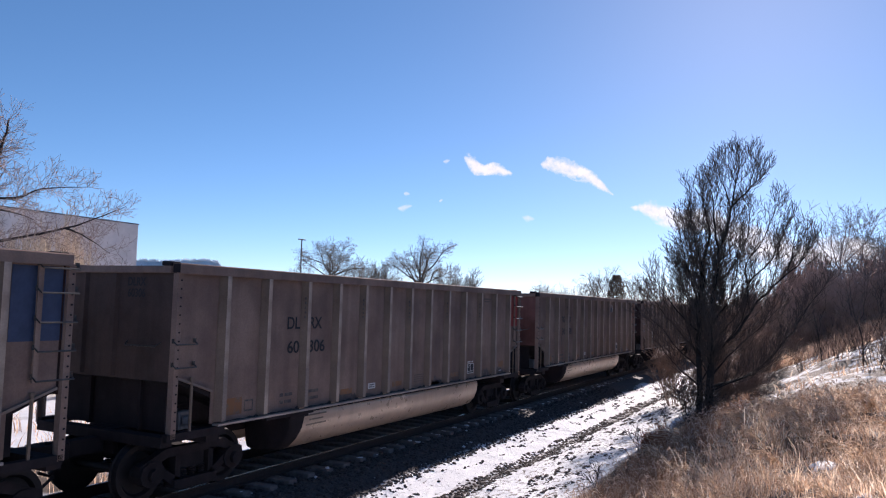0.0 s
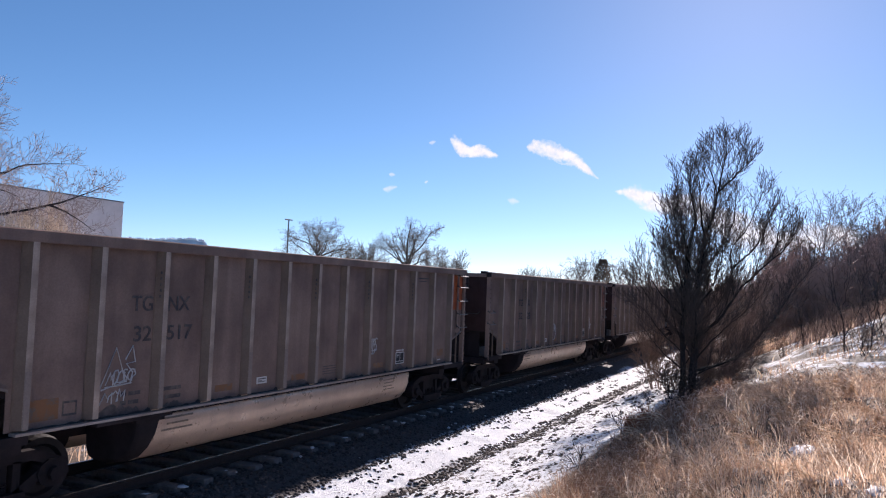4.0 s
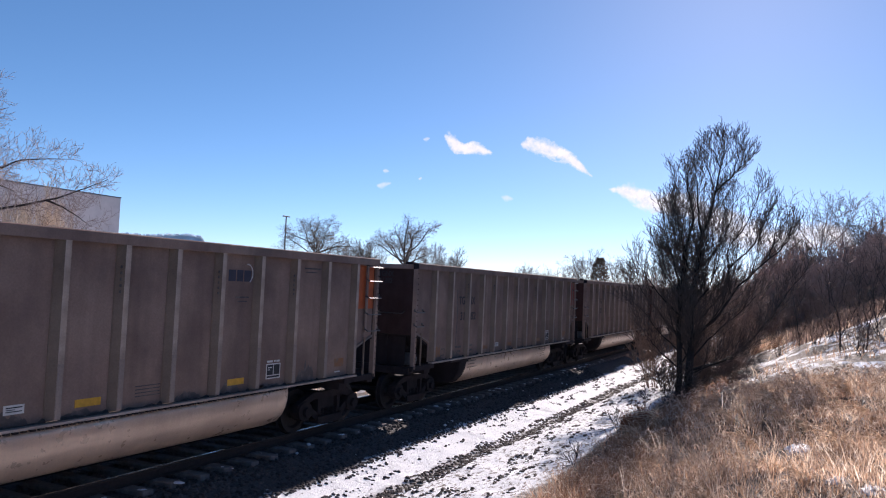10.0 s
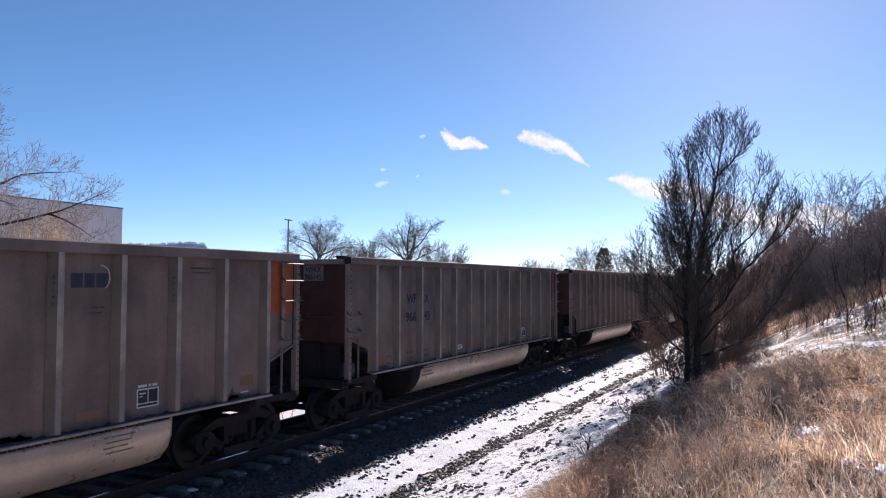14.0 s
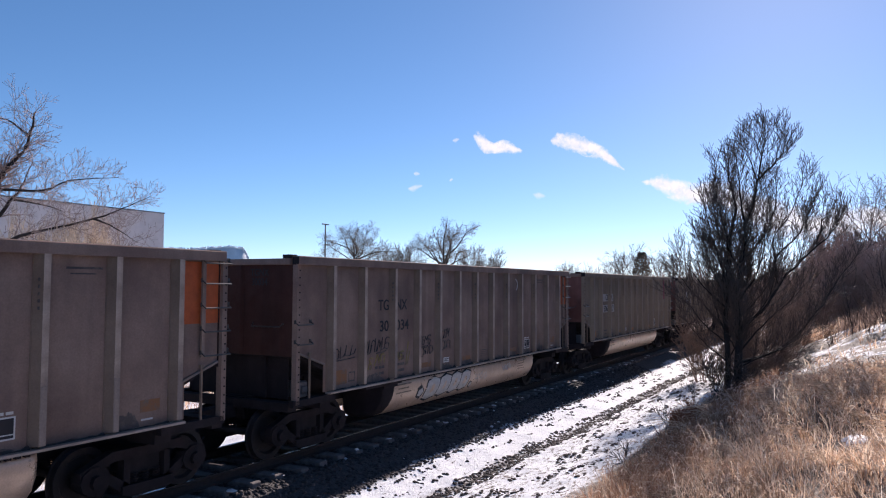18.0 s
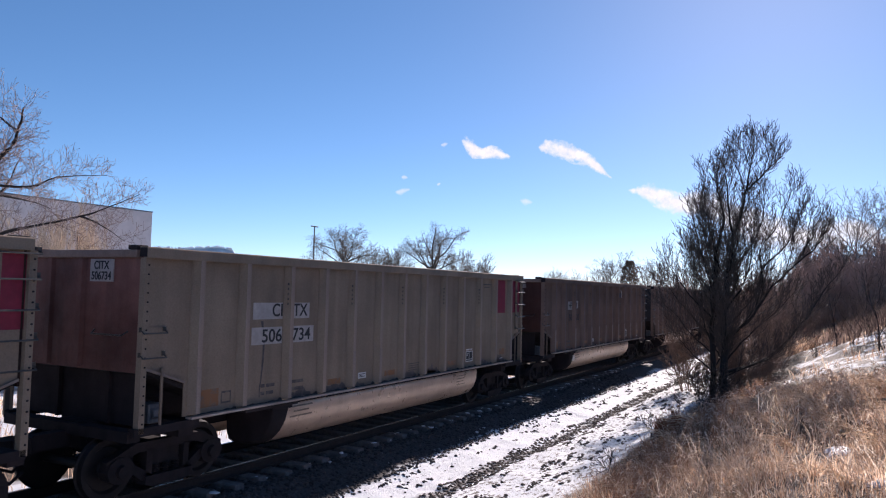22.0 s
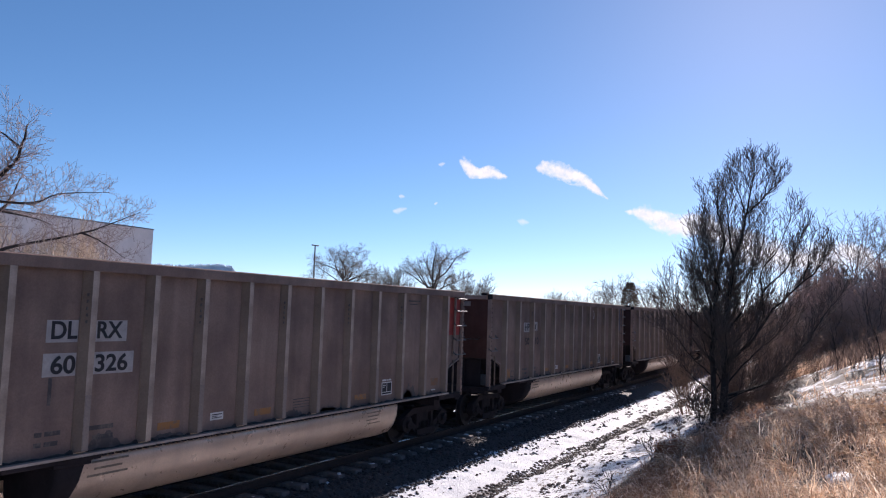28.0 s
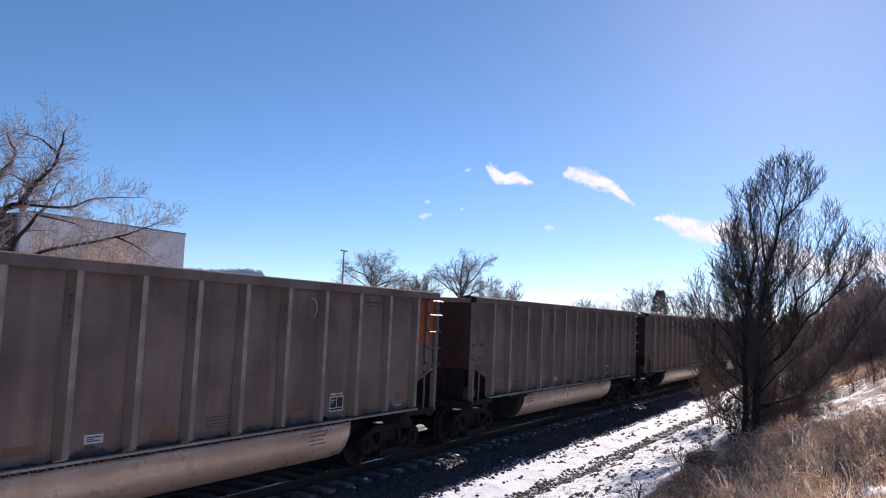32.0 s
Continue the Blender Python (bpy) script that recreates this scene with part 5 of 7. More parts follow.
# the tall dark tree at the foot of the bank
BANK_TRUNKS = [([(0.21, 0, -0.30), (0.25, 0, 1.70), (0.28, 0.05, 3.40), (0.43, 0.05, 4.91), (0.55, 0, 5.86), (0.83, 0, 6.61), (1.01, 0, 7.61)], 0.162),
               ([(-0.09, 0.1, -0.30), (-0.14, 0.15, 2.08), (-0.10, 0.2, 3.87), (-0.01, 0.2, 5.29), (0.20, 0.2, 6.24), (0.17, 0.3, 7.09), (-0.01, 0.3, 7.84), (0.04, 0.3, 8.50)], 0.111)]
BANK_TOP = [([(1.01, 0, 7.56), (1.57, 0.1, 8.13), (1.90, 0.1, 8.60), (2.08, 0.1, 9.07)], 0.036),
            ([(1.01, 0, 7.56), (1.15, -0.1, 8.41), (1.27, -0.2, 9.07), (1.23, -0.2, 9.45)], 0.036),
            ([(0.96, 0, 7.37), (0.81, 0.2, 8.13), (0.59, 0.3, 8.69), (0.50, 0.3, 9.17)], 0.032),
            ([(1.57, 0.1, 8.13), (1.71, 0, 8.69), (1.82, -0.1, 9.36)], 0.025),
            ([(1.15, -0.1, 8.41), (0.94, -0.2, 8.88), (0.85, -0.3, 9.36)], 0.022),
            ([(0.55, 0, 5.95), (0.39, -0.2, 6.99), (0.30, -0.3, 7.94), (0.21, -0.3, 8.69)], 0.043)]
BANK_MIDDLE = [([(-0.01, 0.2, 5.20), (-0.29, 0.4, 6.33), (-0.45, 0.5, 7.37), (-0.51, 0.5, 8.32)], 0.043),
               ([(0.50, 0, 4.72), (1.14, 0.3, 5.48), (1.53, 0.4, 6.33), (1.64, 0.4, 7.09), (1.58, 0.4, 7.75)], 0.043),
               ([(0.35, 0, 3.21), (0.92, -0.3, 4.16), (1.18, -0.4, 5.29), (1.14, -0.5, 6.52)], 0.043),
               ([(1.62, 0, 3.78), (1.52, 0.1, 4.63), (1.53, 0.2, 5.48), (1.97, 0.2, 6.14), (2.46, 0.2, 7.28), (2.63, 0.2, 7.84)], 0.043),
               ([(1.52, 0.1, 4.72), (2.24, -0.2, 5.48), (2.63, -0.3, 6.24), (2.85, -0.3, 7.09)], 0.032),
               ([(0.83, 0, 6.61), (1.09, 0.4, 7.18), (1.27, 0.5, 7.84)], 0.029)]
BANK_SIDE = [([(0.30, 0, 2.08), (1.23, -0.2, 3.02), (1.89, -0.3, 4.11), (2.94, -0.4, 5.15), (3.38, -0.4, 5.67), (3.68, -0.4, 6.25)], 0.065),
             ([(0.39, 0, 0.94), (1.67, -0.3, 1.51), (2.77, -0.5, 2.79), (3.43, -0.6, 3.87), (4.17, -0.6, 4.91)], 0.058),
             ([(2.85, -0.4, 5.10), (3.03, -0.3, 5.86), (3.07, -0.3, 6.61)], 0.029),
             ([(2.24, -0.3, 4.44), (2.50, 0.1, 5.29), (2.55, 0.2, 6.05)], 0.029),
             ([(0.39, 0, 2.65), (1.09, 0.5, 3.40), (1.71, 0.8, 4.63), (1.89, 0.9, 5.67)], 0.036)]
BANK_LEFT = [([(-0.05, 0.1, 3.69), (-0.45, -0.2, 4.91), (-0.71, -0.3, 5.95), (-0.84, -0.3, 6.80)], 0.040),
             ([(-0.05, 0.1, 4.35), (-0.31, 0.4, 5.48), (-0.53, 0.6, 6.43), (-0.58, 0.7, 7.37)], 0.036),
             ([(-0.09, 0, 3.31), (-0.75, 0.2, 4.44), (-1.02, 0.3, 5.20), (-1.15, 0.3, 5.67)], 0.036),
             ([(-0.09, 0, 2.83), (-0.93, -0.3, 3.69), (-1.46, -0.5, 4.44), (-1.85, -0.6, 5.10)], 0.036),
             ([(-0.09, 0, 2.08), (-1.11, 0.2, 3.21), (-1.63, 0.3, 3.87), (-1.99, 0.3, 4.25)], 0.036),
             ([(-0.05, 0, 1.51), (-0.84, -0.4, 2.27), (-1.46, -0.6, 3.02), (-2.07, -0.7, 3.50)], 0.032)]
BANK_LOW = [([(0.30, 0, 1.32), (1.09, 0.3, 2.27), (2.06, 0.5, 3.21), (2.77, 0.6, 4.06)], 0.040),
            ([(0.30, 0, 0.76), (1.09, -0.4, 1.23), (1.97, -0.6, 1.70), (2.68, -0.7, 2.65)], 0.036),
            ([(-0.05, 0, 0.85), (-0.75, 0.3, 1.42), (-1.37, 0.5, 2.08), (-1.81, 0.6, 2.65)], 0.032)]


def upswept(n, seed):
    """Slim stems that leave the two trunks low down and sweep upward all round."""
    rs = random.Random(seed)
    out = []
    for i in range(n):
        a, z = i * 2.4 + rs.uniform(-0.4, 0.4), 0.9 + 3.6 * (i + 0.5) / n
        x, reach, rise = rs.choice((0.28, -0.10)), rs.uniform(0.7, 1.7), rs.uniform(1.8, 3.2)
        c, d = math.cos(a) * reach, math.sin(a) * reach
        out.append(([(x, 0.05, z), (x + c * 0.5, d * 0.5, z + rise * 0.28), (x + c * 0.85, d * 0.85, z + rise * 0.65), (x + c, d, z + rise)], rs.uniform(0.025, 0.04)))
    return out


BANK = BANK_TRUNKS + BANK_TOP + BANK_MIDDLE + BANK_SIDE + BANK_LEFT + BANK_LOW + upswept(16, 8)
bare_tree("bank_tree", "tall bare many-stemmed tree with dark bark on the bank", stand(8.2, 29.5, 1.0, 0.1, -0.3), 5, BANK,
          [(7.2, 1.0, 36, 0.75, 0.09), (7.6, 0.46, 33, 0.6, 0.10), (7.0, 0.24, 32, 0.4, 0.12)], M["bark_dark"], M["twig_dark"], 0.0060, start=0.12)
# dense brush round its foot
BRUSH = [(5.0, 0.8, 36, 0.4, 0.15), (5.5, 0.48, 36, 0.3, 0.18), (5.0, 0.28, 36, 0.1, 0.2)]


def bush(name, label, m, seed, height, width, stems, plan, twig, min_r, group="", bark=None):
    rs = random.Random(seed)
    sts = []
    for i in range(stems):
        a, q = rs.uniform(0, 6.28), width * 0.5 * math.sqrt(rs.random())
        x, y = q * math.cos(a), q * math.sin(a)
        h = height * rs.uniform(0.55, 1.05) * (1.1 - 0.35 * q / (width * 0.5))
        sts.append(([(x * 0.35, y * 0.35, -0.15), (x * 0.7, y * 0.7, h * 0.4), (x * 0.95, y * 0.95, h * 0.75), (x * 1.05, y * 1.05, h)], 0.012 + 0.004 * height))
    mains, rest = grow(seed, sts, plan, 0.1)
    b = thing(name, label, "bush", group, m=m)
    for st in mains[:12]:
        part("stem", pipe("stem", st, bark or M["bark_dark"], 5, min_r), None, b)
    tagged(part("crown", tubes("crown", rest + [s for st in mains[12:] for s in st], twig, 3, min_r), None, b), kind="stuff")
    return b


for i, (az, d, h, w) in enumerate([(8.7, 29.4, 1.2, 1.6), (9.9, 33.0, 3.0, 2.4), (7.3, 31.0, 1.6, 1.8), (6.6, 32.5, 2.2, 2.4), (4.9, 36, 2.8, 3.0), (4.6, 43, 5.2, 3.4), (5.8, 41, 4.4, 2.8), (6.8, 36, 3.2, 2.6), (3.6, 48, 5.2, 3.6), (7.4, 33.5, 3.4, 2.4), (6.0, 31.5, 1.3, 2.0)]):
    bush("bank_brush", "dense bare brush beside the bank tree", stand(az, d), 60 + i, h, w, 9, BRUSH, M["twig_dark" if d < 30 else "twig_brown"], 0.009, "brush on the bank", M["bark_dark" if d < 30 else "twig_brown"])

# cottonwood beyond the track: a leaning trunk and long crooked limbs
COTTON_TRUNK = [([(-0.8, 0, -0.3), (-0.5, 0, 3.0), (-0.1, 0, 5.6), (0.1, 0, 7.0), (0.8, 0.1, 7.5), (1.1, 0.2, 8.2), (1.6, 0.2, 8.8), (1.85, 0.1, 9.6), (1.95, 0, 10.3)], 0.26),
                ([(0.7, 0.1, 7.4), (2.2, -0.4, 7.4), (3.1, -0.7, 7.8), (4.7, -1.0, 8.0)], 0.075)]
COTTON_LIMBS = [([(0.2, 0, 5.0), (1.0, 0.4, 6.6), (1.5, 0.6, 7.3), (1.7, 0.8, 7.8), (2.0, 1.0, 8.6)], 0.12),
                ([(-0.3, 0, 4.2), (1.3, 0.5, 5.6), (2.3, 0.9, 6.0), (4.2, 1.3, 6.6), (5.3, 1.5, 7.1), (6.4, 1.7, 7.7)], 0.11),
                ([(-0.2, 0, 5.2), (-0.3, -0.6, 7.3), (0.0, -1.0, 8.2), (0.4, -1.3, 8.9), (0.1, -1.5, 9.6)], 0.16),
                ([(1.1, 0.2, 8.1), (0.4, 0.6, 8.5), (-0.4, 0.9, 8.8)], 0.06)]
COTTON_FORKS = [([(1.75, 0.2, 9.5), (1.1, 0.5, 10.0), (0.2, 0.7, 10.1)], 0.06),
                ([(1.4, 0.5, 7.1), (2.6, 1.3, 7.0), (3.2, 1.6, 6.8)], 0.06),
                ([(4.2, 1.3, 6.6), (4.9, 1.2, 6.3), (5.8, 1.1, 5.7)], 0.06),
                ([(-0.6, 0, 3.4), (-2.0, -0.5, 5.6), (-3.2, -0.8, 7.8), (-3.6, -1.0, 9.8)], 0.16)]
COTTON = COTTON_TRUNK + COTTON_LIMBS + COTTON_FORKS
bare_tree("cottonwood_tree", "large bare cottonwood with spreading grey limbs", stand(61.5, 31, 1.0, 0.0, -0.8), 21, [(pts, r * 0.8) for pts, r in COTTON],
          [(4.4, 1.2, 52, 0.2, 0.22), (5.8, 0.66, 46, 0.22, 0.22), (7.5, 0.36, 42, 0.22, 0.22)], M["bark_dark"], M["twig_red"], 0.006)
STRAW = [(3.0, 1.2, 14, 0.25, 0.06), (3.5, 0.6, 18, 0.2, 0.08)]
for az, d, h, w in ((53.0, 34, 6.2, 2.2), (56.6, 33, 7.1, 2.2), (55.4, 34, 7.3, 2.4), (57.9, 34, 6.8, 2.2), (54.2, 35, 6.7, 2.4), (59.3, 33, 6.4, 2.2)):
    bush("straw_shrub", "tall straw-coloured leafless shrub beyond the railway", stand(az, d), int(az * 10), h, w, 22, STRAW, M["twig_tan"], 0.010, "shrubs by the warehouse", M["twig_tan"])
for az, d, h, w in ((54.5, 36, 7.0, 4.0), (52.2, 37, 6.8, 4.0), (58.5, 35, 6.8, 4.0)):
    bush("tangled_shrub", "tangled bare grey shrub beyond the railway", stand(az, d), int(az * 10), h, w, 12, [(1.6, 1.4, 50, 0.1, 0.2), (3.0, 0.8, 46, 0.1, 0.22), (3.5, 0.4, 44, 0.1, 0.22)],
         M["twig_brown"], 0.007, "shrubs by the warehouse", M["bark_dark"])

FAR = [(2.0, 2.2, 34, 0.5, 0.11), (3.2, 1.2, 32, 0.4, 0.13), (4.4, 0.7, 30, 0.3, 0.15)]


def far_tree(az, dist, top, width, seed, label, twig="twig_grey", r=0.22, limbs=8, plan=FAR, base=-0.6, name="bare_tree", group="bare trees in the distance", bark="bark", first=0.25):
    h = top - base
    return bare_tree(name, label, stand(az, dist, 1, 0.1, base), seed, fork(seed, h * 0.94, r, limbs, width / h * 1.05, first), plan, M[bark], M[twig], 0.00011 * dist + 0.003, group)


LAB = "bare round-crowned tree beyond the railway"


def dome_tree(az, dist, top, half, fork_z, seed, label, limbs=13, r=0.26, base=-0.6, steep=0.0):
    """A wide bare crown: limbs leave a short trunk and arch out to a round dome."""
    rs = random.Random(seed)
    f, h = fork_z - base, top - fork_z - 0.5
    stems = [([(0, 0, -0.2), (0.1, 0, f * 0.6), (rs.uniform(-0.2, 0.2), 0, f + 0.5), (rs.uniform(-0.4, 0.4), 0, f + h * 0.55), (0.3, 0, f + h * 0.95)], r)]
    for i in range(limbs):
        a = i * 2.4 + rs.uniform(-0.3, 0.3)
        p = radians(20 + 66 * ((i + 0.5) / limbs) ** 0.75) * (1 - steep)
        e = Vector((half * math.sin(p) * math.cos(a), half * math.sin(p) * math.sin(a), h * math.cos(p) ** 0.75))
        b = Vector((0.05, 0, f * rs.uniform(0.75, 1.15)))
        k1 = Vector((e.x * 0.34 + rs.uniform(-0.4, 0.4), e.y * 0.34, max(0.8, e.z * 0.36) + rs.uniform(-0.3, 0.3)))
        k2 = Vector((e.x * 0.70 + rs.uniform(-0.5, 0.5), e.y * 0.70, e.z * 0.76 + rs.uniform(-0.2, 0.4)))
        stems.append(([b, b + k1, b + k2, b + e], r * rs.uniform(0.4, 0.62)))
    return bare_tree("bare_tree", label, stand(az, dist, 1, 0.1, base), seed, stems, [(3.6, 1.5, 52, 0.1, 0.17), (3.8, 0.85, 46, 0.1, 0.18), (3.8, 0.45, 42, 0.05, 0.18)],
                     M["bark"], M["twig_grey"], 0.011, "bare trees in the distance", start=0.42)


dome_tree(35.7, 105, 12.0, 5.5, 6.7, 31, LAB, 15, 0.2)
dome_tree(29.0, 105, 12.8, 5.1, 6.6, 47, "bare tree with thick crooked limbs beyond the railway", 12, 0.27, steep=0.06)
far_tree(33.2, 110, 7.0, 4.0, 52, LAB, r=0.14, limbs=6)
far_tree(32.2, 112, 7.2, 5.0, 53, LAB, r=0.14, limbs=6)
far_tree(27.0, 112, 6.5, 3.6, 54, LAB, r=0.14, limbs=6)
far_tree(25.3, 118, 6.6, 3.4, 55, LAB, r=0.12, limbs=6)
for i, (az, top, w) in enumerate([(20.0, 7.0, 3), (19.3, 6.8, 3.4), (17.9, 6.4, 3), (16.5, 8.0, 5), (15.6, 9.8, 6), (14.9, 9.4, 6), (13.1, 9.4, 5), (12.3, 9.0, 5)]):
    far_tree(az, 165, top, w, 70 + i, "distant bare tree along the railway", limbs=6, plan=[(1.2, 2.4, 38, 0.45, 0.16), (2.0, 1.4, 38, 0.35, 0.2), (2.4, 0.8, 36, 0.2, 0.2)])

# bare trees and scrub on the bank behind the snowy slope
for i, (az, d, top, w) in enumerate([(-0.9, 62, 10.3, 6.6), (-3.2, 64, 9.2, 6.0), (-5.4, 58, 8.9, 6.0), (-8.0, 60, 9.5, 5.0)]):
    far_tree(az, d, top, w, 90 + i, "bare tree behind the scrub on the bank", "twig_grey", 0.12, 7, [(2.1, 1.8, 38, 0.35, 0.12), (3.0, 1.0, 36, 0.3, 0.14), (3.4, 0.55, 34, 0.2, 0.16)], 2.0, group="bare trees on the bank", bark="twig_mass")
THICK = [(3.0, 1.2, 34, 0.3, 0.13), (3.0, 0.7, 33, 0.22, 0.15), (2.0, 0.4, 32, 0.15, 0.17)]
for i, (az, d, h, w, tw) in enumerate([(1.6, 71, 8.6, 4.0, "twig_dark"), (3.5, 74, 7.6, 5.0, "twig_dark"), (-0.6, 56, 4.6, 4.6, "twig_red"), (-2.2, 52, 4.4, 5.0, "twig_red"), (-4.3, 50, 4.2, 5.0, "twig_red"),
                                      (-6.4, 48, 4.4, 5.0, "twig_red"), (0.0, 64, 5.5, 5.0, "twig_red"), (-3.2, 60, 5.2, 5.5, "twig_dark"), (-5.4, 60, 5.2, 5.5, "twig_dark"), (5.0, 70, 4.8, 3.0, "twig_dark"),
                                      (-1.2, 57, 5.4, 5.0, "twig_dark"), (2.9, 72, 7.6, 5.0, "twig_dark"), (4.2, 70, 7.0, 5.0, "twig_dark"), (1.2, 68, 8.4, 4.6, "twig_dark"), (2.0, 70, 8.0, 4.2, "twig_dark"), (0.4, 67, 8.0, 3.6, "twig_dark"), (1.0, 60, 6.6, 4.4, "twig_dark"), (2.2, 62, 6.2, 4.2, "twig_dark"), (3.3, 64, 5.4, 4.0, "twig_dark"), (-0.4, 60, 5.4, 4.2, "twig_dark"), (-2.4, 58, 5.2, 4.6, "twig_dark"), (-4.4, 56, 5.2, 4.6, "twig_dark")]):
    bush("bank_scrub", "dense reddish-brown leafless scrub on the bank", stand(az, d), 120 + i, h * 0.9, w, 15 if tw == "twig_red" else 20, THICK, M["twig_scrub" if tw == "twig_red" else "twig_mass"], 0.016 if tw == "twig_red" else 0.026, "scrub on the bank", M["twig_mass"])
# thin saplings on the snow
for i, (az, d, h) in enumerate([(0.5, 40, 2.6), (-1.4, 41, 2.6), (-2.8, 39, 2.8), (-4.6, 38, 3.0), (-1.9, 33, 3.4), (-3.5, 32, 2.6), (-4.1, 35, 3.2), (-5.2, 32, 3.0)]):
    bare_tree("sapling", "thin dark leafless sapling standing in snow", stand(az, d), 200 + i, fork(200 + i, h, 0.035, 4, 0.5, 0.2), [(3.0, 0.7, 36, 0.4, 0.14), (4.0, 0.35, 34, 0.3, 0.16)],
              M["bark_dark"], M["twig_dark"], 0.006, "saplings on the snowy slope")


# a belt of taller growth where the line bends out of sight
for i, (az, h, w) in enumerate([(5.3, 8.0, 7), (6.6, 7.6, 9), (8.0, 7.8, 9), (9.4, 8.6, 9), (10.8, 8.4, 9), (12.2, 7.6, 9)]):
    bush("lineside_thicket", "tall distant leafless thicket along the railway", stand(az, 182), 330 + i, h, w, 22, [(1.6, 1.8, 34, 0.4, 0.14), (2.4, 1.0, 32, 0.3, 0.15)], M["twig_mass"], 0.055, "thickets along the railway")


def evergreen(m, h, w, seed):
    """A dense upright conifer: needle sprays on whorls of short boughs."""
    rs = random.Random(seed)
    tree = thing("evergreen_tree", "dense rounded rusty brown juniper in the distance", "tree", m=m)
    part("trunk", rod(bmesh.new(), [(0, 0, -0.2), (0, 0, h * 0.5), (0, 0, h)], [0.2, 0.14, 0.03], 7), M["bark_dark"], tree)
    segs = []
    for i in range(2600):
        z = h * rs.random() ** 0.85
        env = w * 0.5 * math.sqrt(max(0.0, 1 - ((z / h - 0.5) / 0.52) ** 2)) * (0.92 + 0.12 * math.sin(z * 3))
        q = env * math.sqrt(rs.random())
        a = rs.uniform(0, 6.28)
        p = Vector((q * math.cos(a), q * math.sin(a), z))
        d = Vector((math.cos(a), math.sin(a), rs.uniform(0.1, 1.0))).normalized()
        segs.append((p, p + d * rs.uniform(0.2, 0.4), 0.08, 0.03))
    tagged(part("foliage", tubes("foliage", segs, M["needle"], 3), None, tree), kind="stuff")


evergreen(stand(14.25, 150, 1, 0, -0.6), 10.5, 3.6, 5)

# ---- grass ----


def blades(name, n, place, height, width, material, label, seed, bend=0.5, head=0.0):
    """Curved, tapered dry blades: three joints each, in one mesh."""
    rs = np.random.RandomState(seed)
    p = place(rs, n)
    dist = np.hypot(p[:, 0], p[:, 1])
    h = rs.uniform(*height, n)
    w = rs.uniform(*width, n) * np.maximum(1.0, dist / 9.0)
    az = rs.uniform(0, 2 * np.pi, n)
    b = bend * rs.uniform(0.2, 1.4, n)
    lean = np.stack([np.cos(az), np.sin(az), np.zeros(n)], -1)
    fa = rs.uniform(0, np.pi, n)
    side = np.stack([np.cos(fa), np.sin(fa), np.zeros(n)], -1)
    rows = []
    for t, ww in ((0.0, 1.0), (0.4, 0.85), (0.75, 0.6), (1.0, 0.12)):
        c = p + lean * (b * h * t * t)[:, None] + np.array([0, 0, 1.0]) * (h * (t - 0.32 * b * t * t))[:, None]
        rows += [c - side * (w * ww / 2)[:, None], c + side * (w * ww / 2)[:, None]]
    v = np.stack(rows, 1)
    q = np.array([[0, 1, 3, 2], [2, 3, 5, 4], [4, 5, 7, 6]])
    f = q[None] + (np.arange(n) * 8)[:, None, None]
    ob = new(name, raw_mesh(name, v.reshape(-1, 3), f.reshape(-1, 4), material))
    return tagged(ob, label, "grass", kind="stuff")


def tufted(xr, yr, tufts, spread, seed, bias=1.3, keep=None):
    rt = np.random.RandomState(seed)
    cx = xr[0] + (xr[1] - xr[0]) * rt.uniform(0, 1, tufts) ** bias
    cy = rt.uniform(*yr, tufts)
    if keep is not None:
        ok = keep(cx, cy)
        cx, cy = cx[ok], cy[ok]

    def place(rs, n):
        i = rs.randint(0, len(cx), n)
        x = cx[i] + rs.normal(0, spread, n)
        y = cy[i] + rs.normal(0, spread, n)
        return np.stack([x, y, ground_z(x, y) - 0.02], -1)
    return place


def off_rock(x, y):
    """Keeps the grass thin where snow lies in it."""
    return (np.hypot((x - 14.1) * 0.6, y - 0.3) > 0.5) & (np.hypot(x - 9.2, y + 0.4) > 0.3) & (y < 3.85 + 0.4 * wave(x, y, 1.0, 8) + 0.22 * wave(x, y, 3.5, 9))


